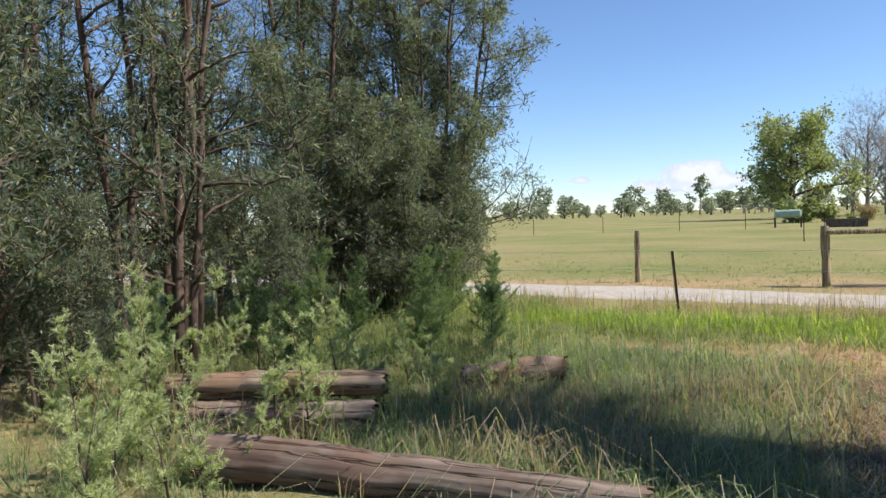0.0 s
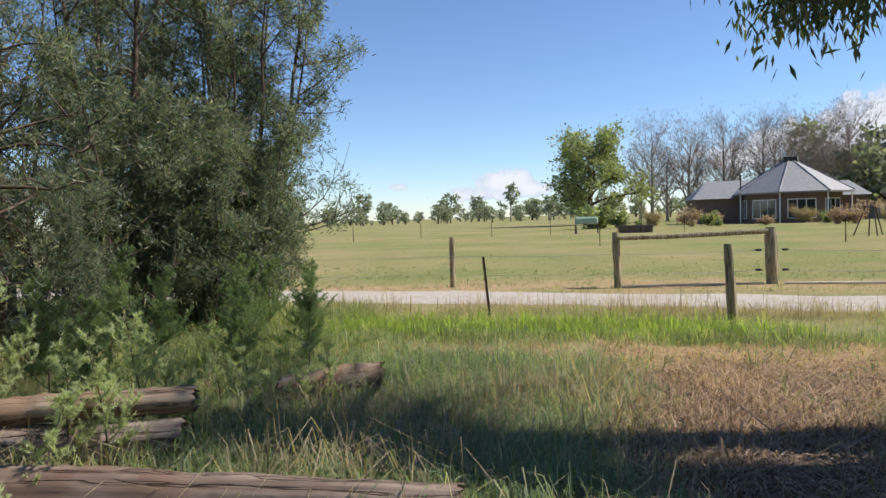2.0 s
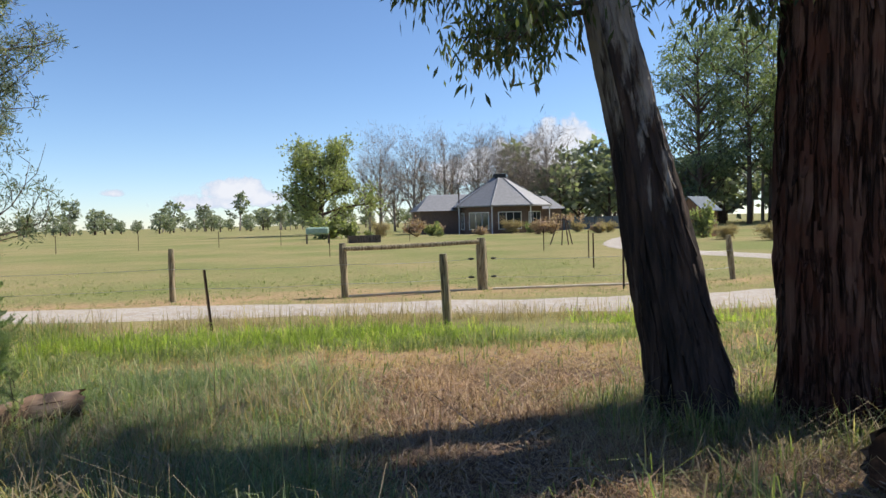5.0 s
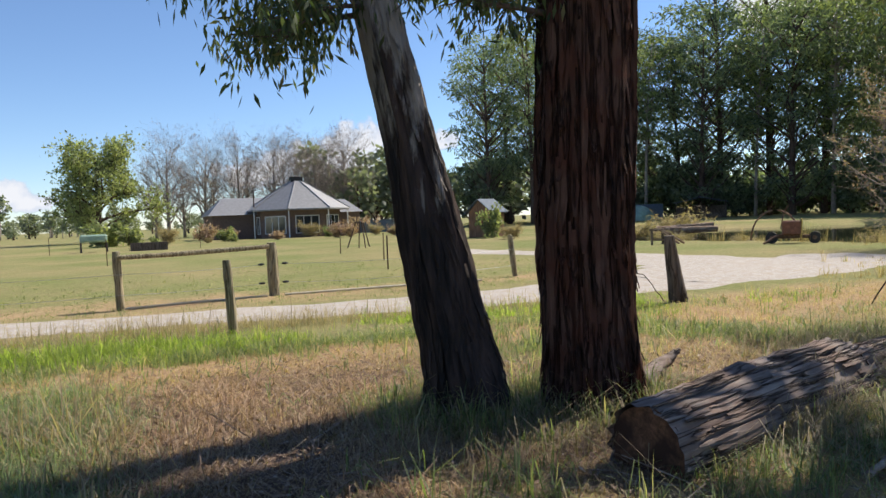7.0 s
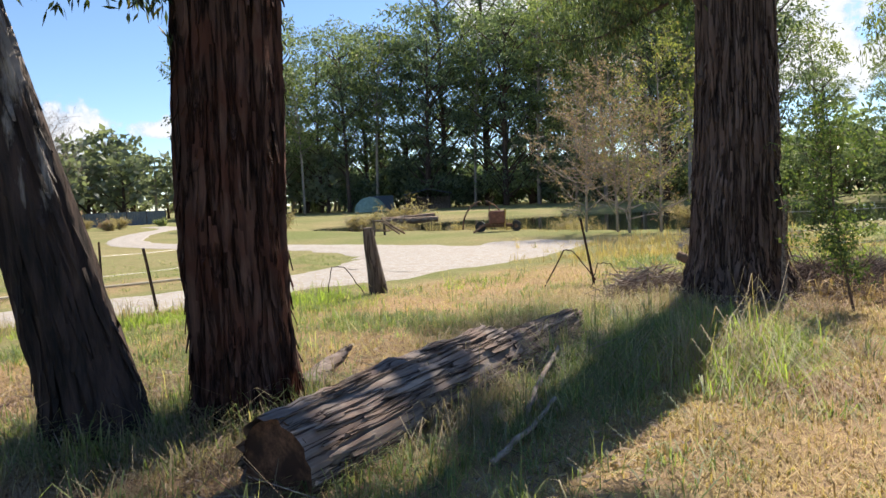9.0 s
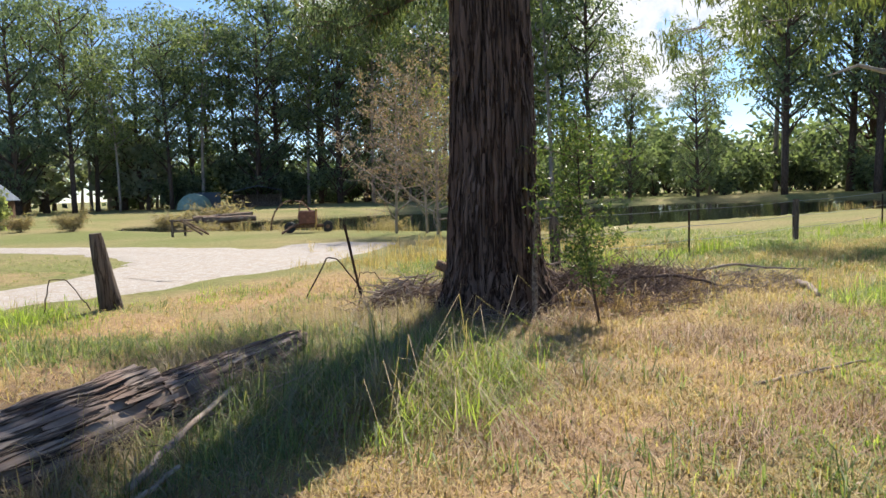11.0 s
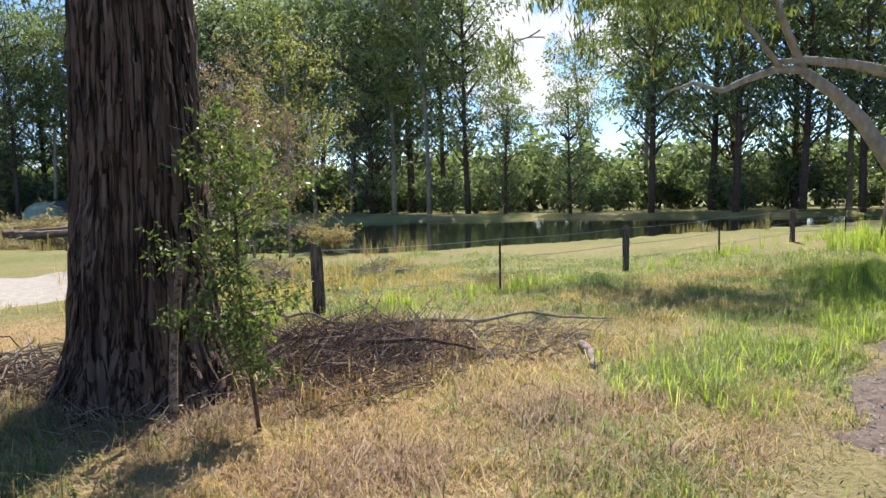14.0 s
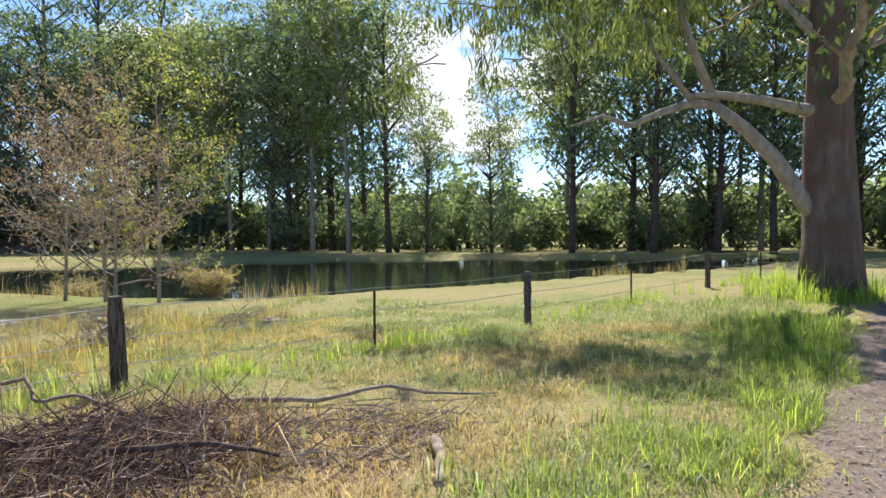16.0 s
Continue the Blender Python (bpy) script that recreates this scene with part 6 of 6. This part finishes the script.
sapling()
ra = np.random.default_rng(8)
for i, (x, y, h, mt, lab) in enumerate([(25.4, 14.3, 6.2, M_PINK, "thin pinkish autumn tree with bare twigs"), (25.6, 12.6, 6.4, M_AUTUMN, "young tree with sparse yellow-green autumn leaves"), (25.2, 15.6, 5.4, M_PINK, "thin pinkish autumn tree with bare twigs"), (24.9, 13.5, 4.2, M_PINK, "low pinkish autumn tree with bare twigs")]):
    make_tree("autumn_tree", lab, (x, y, float(ground_z(x, y))), bend_trunk(h, ra.uniform(-0.4, 0.4), 0, ra, 9, 0.03), np.linspace(0.06, 0.012, 9),
              dict(n_limbs=26, start=0.12, limb_len=2.6, el=0.42, up=0.45, subs=8, sub_len=1.1, sides=4), dict(per=4.6 if mt is M_AUTUMN else 2.8, spread_r=0.26, length=0.085, width=0.04, clump_n=6, hang=0.3), M_TWIG_PALE, mt, 400 + i, group="autumn trees by the pond", sides=7)

# clouds: a plain band of sky backdrop
CLOUDS = [(14.6, 4.9, 3.4, 1.5), (18.9, 5.6, 2.2, 2.0), (17.6, 4.0, 3.4, 1.2), (10.5, 3.6, 2.6, 1.2), (-7.3, 2.6, 2.4, 0.9), (-4.6, 2.1, 1.6, 0.9), (-10.0, 1.7, 2.6, 0.7), (-15.8, 2.6, 0.9, 0.35),
          (24.4, 5.9, 1.8, 0.9), (73.0, 8.5, 5.5, 4.2), (71.5, 13.0, 6.0, 3.5), (58.4, 10.0, 4.5, 3.6), (53.0, 13.6, 4.5, 2.2), (81.0, 11.5, 4.5, 3.0), (49.7, 13.4, 3.0, 2.0), (64.5, 12.5, 3.5, 3.0)]


def clouds():
    m, nt, bsdf = shader("cloud")
    nt.nodes.remove(bsdf)
    R = 1700.0
    tc = nt.nodes.new("ShaderNodeTexCoord")
    P = tc.outputs["Object"]

    def calc(op, a, b=None, c=None):
        n = nt.nodes.new("ShaderNodeMath")
        n.operation = op
        for sock, v in zip(n.inputs, (a, b, c)):
            if v is None:
                continue
            if isinstance(v, (int, float)):
                sock.default_value = v
            else:
                nt.links.new(v, sock)
        return n.outputs[0]

    def dotted(v, d):
        n = nt.nodes.new("ShaderNodeVectorMath")
        n.operation = "DOT_PRODUCT"
        nt.links.new(v, n.inputs[0])
        n.inputs[1].default_value = d
        return n.outputs["Value"]

    mass = None
    for az, el, wide, high in CLOUDS:
        a, w, h = radians(az), R * math.tan(radians(wide * 1.35)), R * math.tan(radians(high * 1.45))
        across = dotted(P, (math.cos(a) / w, -math.sin(a) / w, 0))
        up = calc("ADD", dotted(P, (0, 0, 1 / h)), -R * math.tan(radians(el)) / h)
        # flat below, rounded above
        up = calc("MAXIMUM", up, calc("MULTIPLY", up, -1.7))
        q = calc("SUBTRACT", 1.0, calc("SQRT", calc("ADD", calc("MULTIPLY", across, across), calc("MULTIPLY", up, up))))
        mass = q if mass is None else calc("MAXIMUM", mass, q)
    billow = noisy(nt, 0.011, 9, 0.58)
    puffs = noisy(nt, 0.035, 5, 0.6)
    total = calc("ADD", calc("MULTIPLY_ADD", billow, 2.3, -1.15), calc("ADD", mass, calc("MULTIPLY_ADD", puffs, 0.5, -0.25)))
    cover_ = nt.nodes.new("ShaderNodeMapRange")
    cover_.interpolation_type = "SMOOTHSTEP"
    cover_.inputs[1].default_value, cover_.inputs[2].default_value = 0.1, 0.42
    nt.links.new(total, cover_.inputs[0])
    em = nt.nodes.new("ShaderNodeEmission")
    em.inputs[1].default_value = 0.62
    nt.links.new(ramp(nt, calc("ADD", calc("MULTIPLY", total, 0.5), calc("MULTIPLY", puffs, 0.5)), [(0.25, (0.66, 0.75, 0.88)), (0.62, (1.0, 1.0, 1.0))]), em.inputs[0])
    tr = nt.nodes.new("ShaderNodeBsdfTransparent")
    mx = nt.nodes.new("ShaderNodeMixShader")
    nt.links.new(cover_.outputs[0], mx.inputs[0])
    nt.links.new(tr.outputs[0], mx.inputs[1])
    nt.links.new(em.outputs[0], mx.inputs[2])
    nt.links.new(mx.outputs[0], nt.nodes["Material Output"].inputs[0])
    n = 96
    v, fc = [], []
    for k in range(n):
        t = 2 * math.pi * k / n
        v += [(R * math.cos(t), R * math.sin(t), 5), (R * math.cos(t), R * math.sin(t), 900)]
        j = (k + 1) % n
        fc.append((2 * k, 2 * j, 2 * j + 1, 2 * k + 1))
    tagged(part("backdrop", mesh_of("backdrop", v, fc), m), "white broken cumulus clouds low in a blue sky", "sky", kind="structure")


clouds()


# ---------- brush, sticks and old machinery ----------
def stick(name, label, pts, r0_, r1_, mat=M_STICK, seed=0):
    p = np.array(pts, float)
    o = p[0].copy()
    root = thing(name, label, "branch", "fallen branches", tuple(o))
    t = np.linspace(0, len(p) - 1, 4 * len(p))
    q = np.stack([np.interp(t, np.arange(len(p)), p[:, k]) for k in range(3)], 1) - o
    q[1:-1] += np.random.default_rng(seed).normal(0, 0.006, (len(q) - 2, 3))
    part("wood", mesh_of("wood", *tube(q, np.linspace(r0_, r1_, len(q)), 8, 0.08, seed=seed), smooth=True), mat, root)


def brush(label, centre, size, n, high, seed, thick=1.0, mat=M_STICK, tilt=0.3):
    r = np.random.default_rng(seed)
    bits = []
    for k in range(n):
        a, q = r.uniform(0, 6.283), math.sqrt(r.uniform(0, 1))
        x, y = centre[0] + math.cos(a) * q * size[0], centre[1] + math.sin(a) * q * size[1]
        z = float(ground_z(x, y)) + r.uniform(0.0, high) * (1 - q * q) + 0.01
        ln, az = r.uniform(0.15, 0.9), r.uniform(0, 6.283)
        d = np.array([math.cos(az), math.sin(az), abs(r.normal(0, tilt))]) * ln / 2
        c = np.array([x, y, z])
        m = c + r.normal(0, 0.03, 3)
        rad = r.uniform(0.002, 0.010) * thick
        bits.append(tube([c - d, m, c + d], [rad, rad, rad * 0.5], 4, cap=False))
    tagged(part("brush_heap", mesh_of("brush_heap", *joined(bits)), mat), label, "brushwood", kind="stuff")


brush("heap of dry brushwood and twigs between gum and fence", (13.1, 2.9), (1.9, 1.5), 620, 0.42, 1, 0.9, M_STICK_BROWN, 0.5)
brush("dark rotting twigs low in the brush heap", (13.0, 3.0), (1.7, 1.2), 760, 0.36, 11, 1.0, M_TWIG, 0.45)
brush("fine pale twigs standing in the brush heap", (13.1, 2.7), (1.9, 1.4), 420, 0.38, 12, 0.6, M_STICK, 0.7)
brush("dry sticks and stalks in front of the brush heap", (12.2, 2.2), (1.2, 0.9), 240, 0.12, 13, 0.7, M_STICK_BROWN, 0.3)
brush("twigs and bark heaped against the old gum", (11.1, 5.2), (1.0, 0.6), 300, 0.42, 2, 1.3)
brush("tangled brown sticks beside the old gum", (10.75, 4.9), (0.9, 0.7), 220, 0.34, 15, 1.1, M_STICK_BROWN, 0.5)
brush("twigs and bark litter round the old trunk", (11.1, 3.5), (1.25, 1.1), 260, 0.14, 3)
brush("bark litter and twigs on bare soil", (14.6, 1.2), (1.3, 0.8), 300, 0.06, 4)
brush("bark shreds and sticks behind the fallen log", (6.4, 3.5), (1.2, 0.5), 120, 0.12, 5)
brush("scattered twigs and bark shreds under the gums", (2.0, 4.8), (3.6, 2.4), 200, 0.02, 6, 0.5)
stick("fallen_branch", "long pale bent branch lying behind the brush", [(14.76, 3.33, 0.08), (15.18, 2.87, 0.12), (15.5, 2.16, 0.08), (16.18, 1.67, 0.14), (16.17, 1.13, 0.08), (16.54, 0.41, 0.05)], 0.035, 0.012, seed=1)
stick("fallen_branch", "crooked grey branch arching off the ground", [(13.5, 4.9, 0.05), (13.71, 4.65, 0.46), (13.85, 4.4, 0.5), (13.8, 4.26, 0.3), (14.05, 4.0, 0.33), (14.4, 3.64, 0.08)], 0.024, 0.014, seed=2)
stick("fallen_branch", "dark straight branch on the brush heap", [(12.79, 2.45, 0.28), (13.2, 1.95, 0.28), (13.54, 1.48, 0.12)], 0.028, 0.016, M_TWIG, 3)
stick("fallen_branch", "short stout dry branch on bare soil", [(14.45, 0.5, 0.06), (14.1, 0.33, 0.08), (13.5, 0.15, 0.03)], 0.055, 0.035, seed=4)
stick("fallen_branch", "thin branch poking up from the brush", [(12.7, 3.3, 0.1), (13.1, 4.1, 0.42), (13.54, 5.14, 0.66)], 0.03, 0.018, M_STICK_BROWN, 5)
stick("fallen_branch", "thin dry pole across the brush", [(10.9, 3.5, 0.10), (12.0, 2.6, 0.16), (13.3, 2.0, 0.10)], 0.018, 0.012, seed=6)
stick("fallen_branch", "dry stick beside the fallen log", [(4.05, 2.35, 0.04), (4.6, 2.5, 0.07), (5.2, 2.72, 0.10)], 0.022, 0.014, seed=7)
stick("fallen_branch", "dry stick beside the fallen log", [(4.9, 2.75, 0.08), (5.5, 3.05, 0.16), (6.2, 3.4, 0.22)], 0.024, 0.016, seed=8)
stick("fallen_branch", "thin stick on the mown grass", [(8.6, 0.2, 0.03), (9.2, -0.25, 0.05), (9.9, -0.6, 0.03)], 0.016, 0.01, seed=9)
stick("branch_stub", "cut branch stub at the foot of the old gum", [(11.05, 4.0, 0.3), (11.0, 4.4, 0.5), (10.98, 4.64, 0.6)], 0.075, 0.07, M_DEAD, 10)
stick("branch_stub", "broken branch stub on the old trunk", [(11.1, 3.75, 3.02), (10.82, 4.0, 3.05), (10.66, 4.12, 3.07)], 0.085, 0.07, M_TWIG, 11)
stick("bent_rod", "bent rusty fence rod in dry grass", [(10.85, 7.0, 0.0), (11.15, 6.8, 0.62), (11.3, 6.72, 0.60), (11.5, 6.4, 0.08)], 0.011, 0.011, M_STEEL, 12)
stick("bent_rod", "bent rusty wire loop in dry grass", [(11.0, 6.2, 0.0), (11.1, 6.1, 0.42), (11.3, 6.0, 0.4), (11.5, 5.8, 0.02)], 0.007, 0.007, M_STEEL, 13)
stick("bent_rod", "thin bent rod beside the strainer posts", [(8.3, 9.75, 0.0), (8.4, 9.7, 0.5), (8.6, 9.6, 0.48), (8.75, 9.3, 0.02)], 0.008, 0.008, M_STEEL, 14)
stick("bark_slab", "curled slab of shed bark in the grass", [(4.3, 4.62, 0.03), (4.64, 4.9, 0.07), (5.0, 5.05, 0.16), (5.14, 5.04, 0.24)], 0.13, 0.02, M_LOG, 15)


def old_machine():
    root = thing("farm_machine", "rusty red old farm machine with a tall iron hoop", "machinery", at=(25.2, 21.0, 0.0))
    root.rotation_euler = (0, 0, radians(-52))
    arc = [(-0.95 + 0.95 * (1 - math.cos(t)), 0, 0.15 + 1.25 * math.sin(t)) for t in np.linspace(0, math.pi, 15)]
    part("hoop", mesh_of("hoop", *tube(arc, 0.035, 8, 0.03)), M_RUST, root, "tall grey iron hoop")
    part("body", block(0.25, 1.0, -0.3, 0.3, 0.35, 0.95, 0.06), M_RED, root)
    part("guard", mesh_of("guard", *tube([(0.95, -0.25, 0.2), (0.98, -0.25, 1.0), (0.98, 0.25, 1.0), (0.95, 0.25, 0.2)], 0.035, 8)), M_AMBER, root)
    part("drawbar", mesh_of("drawbar", *tube([(0.6, 0.0, 0.45), (0.1, -0.35, 0.35), (-0.4, -0.8, 0.05)], 0.05, 8)), M_RUST, root)
    part("lever", mesh_of("lever", *tube([(0.2, 0, 0.6), (0.3, 0.05, 1.2), (0.5, 0.05, 1.6)], 0.025, 6)), M_RUST, root)
    for x in (-0.15, 1.45):
        w = part("wheel", mesh_of("wheel", *tube([(x, -0.09, 0.24), (x, 0.09, 0.24)], 0.24, 18)), M_RUBBER, root)
        part("hub", mesh_of("hub", *tube([(x, -0.11, 0.24), (x, 0.11, 0.24)], 0.09, 14)), M_RUST, w)
    part("axle", mesh_of("axle", *tube([(-0.15, 0, 0.24), (1.45, 0, 0.24)], 0.03, 8)), M_RUST, root)
    part("chassis", block(-0.1, 1.3, -0.12, 0.12, 0.24, 0.36, 0.02), M_RUST, root)


M_AMBER = surface("faded_yellow_paint", (0.42, 0.27, 0.06), (0.58, 0.42, 0.12), None, 9, None, 0.7, 0.2, 0.005)
old_machine()


def timber_frame():
    root = thing("timber_frame", "collapsed grey timber frame beside the gravel", "timber", at=(23.0, 25.2, 0))
    for k, (a, b) in enumerate([((-0.7, 0, 0), (-0.7, 0, 0.75)), ((0.1, 0.2, 0), (0.1, 0.2, 0.7)), ((-0.8, 0, 0.7), (0.5, 0.2, 0.68)), ((-0.2, 0.1, 0.7), (0.7, -0.2, 0.02)), ((0.0, 0.1, 0.68), (1.1, -0.1, 0.02)), ((-0.7, 0.0, 0.25), (0.4, 0.2, 0.2))]):
        part("beam", mesh_of("beam", *tube([a, b], 0.055, 6, 0.05)), M_DEAD if k > 2 else M_POST_DARK, root)


timber_frame()
log("pale driftwood trunk at the pond edge", (33.0, 37.2, 0.25), (36.5, 35.6, 0.45), 0.25, 0.2, 61, M_DEAD, 0.04)
log("pale driftwood trunk at the pond edge", (32.8, 36.0, 0.2), (35.8, 34.6, 0.2), 0.25, 0.18, 62, M_DEAD, 0.04)
brush("heap of dead wood and dry stalks beyond the fence", (21.6, 7.0), (1.1, 0.8), 160, 0.4, 7)
brush("driftwood heap at the pond edge", (34.0, 37.0), (2.4, 1.5), 200, 0.9, 8)


def rock(at, size, seed):
    r = np.random.default_rng(seed)
    bm = bmesh.new()
    bmesh.ops.create_icosphere(bm, subdivisions=2, radius=1.0)
    for v in bm.verts:
        v.co = Vector((v.co.x * size[0], v.co.y * size[1], v.co.z * size[2])) * (1 + r.normal(0, 0.09))
    ob = part("rock", bm, M_STONE)
    ob.location = at
    tagged(ob, "weathered grey field stone in dry grass", "rock", "field stones")


M_STONE = surface("field_stone", (0.17, 0.155, 0.14), (0.36, 0.335, 0.30), None, 5, None, 0.9, 0.5, 0.02)
rock((21.9, 6.7, 0.04), (0.34, 0.26, 0.12), 1)
rock((18.6, 8.2, 0.05), (0.26, 0.22, 0.14), 3)
brush("grey broken stump wood and stalks beyond the fence", (18.7, 8.1), (0.6, 0.5), 120, 0.5, 14, 1.6, M_STICK, 0.7)

# garden in front of the house
rg = np.random.default_rng(5)
gk = [make_bush("garden_bush", "low green garden bush beside the house", (2, 78, 0), 500, 1.7, 1.2, M_GREENTREE, 3, 0.3, 0.18, 0.3, group="garden bushes"),
      make_bush("garden_bush", "straw-coloured shrub in rough grass", (5, 76, 0), 501, 1.6, 1.2, M_REED, 6, 0.3, 0.035, 0.3, group="garden bushes", clump_n=14),
      make_bush("garden_bush", "reddish autumn shrub in the garden", (9, 77, 0), 502, 2.0, 1.1, M_PINK, 3, 0.26, 0.15, 0.3, group="garden bushes")]
for i in range(22):
    x = rg.uniform(-3, 34)
    y = 74 + rg.uniform(-5, 7) - (3 if x > 26 else 0)
    s = rg.uniform(0.3, 1.0) * (1.5 if x < 3 else 1)
    copy_thing(gk[int(rg.integers(0, 3))], pose(x, y, 0, 0, 0, rg.uniform(0, 360)) @ Matrix.Diagonal((s * 1.3, s * 1.3, s, 1)))
copy_thing(gk[0], pose(25.6, 46.2, 0) @ Matrix.Diagonal((0.8, 0.8, 1.2, 1)))
for i, (x, y, s) in enumerate([(28.5, 31, 1.0), (30, 27, 0.8), (36, 38, 1.6), (34, 40, 1.3), (25.5, 38, 0.8), (24.8, 42, 0.7), (28.6, 18.5, 0.8), (27.2, 12.2, 0.7)]):
    copy_thing(gk[1], pose(x, y, float(ground_z(x, y)), 0, 0, 40 * i) @ Matrix.Diagonal((s * 1.2, s * 1.2, s * 0.8, 1)))


def planter():
    root = thing("planter_box", "weathered grey timber planter box in the garden", "planter", at=(2.6, 58.5, 0))
    for x0, x1, y0, y1 in ((-1.3, 1.3, -0.5, -0.44), (-1.3, 1.3, 0.44, 0.5), (-1.3, -1.24, -0.44, 0.44), (1.24, 1.3, -0.44, 0.44)):
        part("side", block(x0, x1, y0, y1, 0, 0.6, 0.01), M_POST_DARK, root)
    part("soil", block(-1.24, 1.24, -0.44, 0.44, 0.2, 0.53, 0.01), M_BRICK, root)


planter()


def trough():
    root = thing("water_tank", "pale green tank on a timber stand", "tank", at=(-1.2, 60.5, 0))
    for x in (-0.9, 0.9):
        for y in (-0.4, 0.4):
            part("leg", block(x - 0.06, x + 0.06, y - 0.06, y + 0.06, -0.1, 0.75, 0.005), M_POST_DARK, root)
    part("tank", block(-0.95, 0.95, -0.6, 0.6, 0.75, 1.35, 0.12), M_TANK, root)


trough()


def trellis():
    root = thing("vine_trellis", "leaning stick tripod carrying a sparse vine", "trellis", at=(13.9, 41.6, 0))
    for k, (x, y) in enumerate(((-0.8, 0.3), (0.7, 0.4), (0.1, -0.6), (-0.3, -0.5))):
        part("pole", mesh_of("pole", *tube([(x, y, -0.1), (x * 0.2, y * 0.2, 1.8)], 0.035, 6)), M_TWIG, root)
    r = np.random.default_rng(4)
    c = [(limb_path((0, 0, 1.7), a, 0.1, 1.2, r, -0.6, 0.2, 5), 1.0) for a in np.linspace(0, 6, 7)]
    part("vine", quad_mesh("vine", *clumps(c, r, per=6, spread_r=0.2, length=0.14, width=0.09, clump_n=7)), M_PINK, root)


trellis()


def tent():
    root = thing("covered_stack", "stack under a green cover at the edge of the wood", "shed", at=(74.5, 88.5, 0))
    bm = bmesh.new()
    bmesh.ops.create_uvsphere(bm, u_segments=20, v_segments=10, radius=1.0)
    for v in bm.verts:
        v.co = (v.co.x * 2.9, v.co.y * 2.0, max(v.co.z, 0) * 2.4)
    part("cover", bm, M_TANK, root)
    part("wall", block(2.0, 5.5, 0.5, 3.0, 0, 2.5, 0.03), M_BLUEROOF, root)


tent()
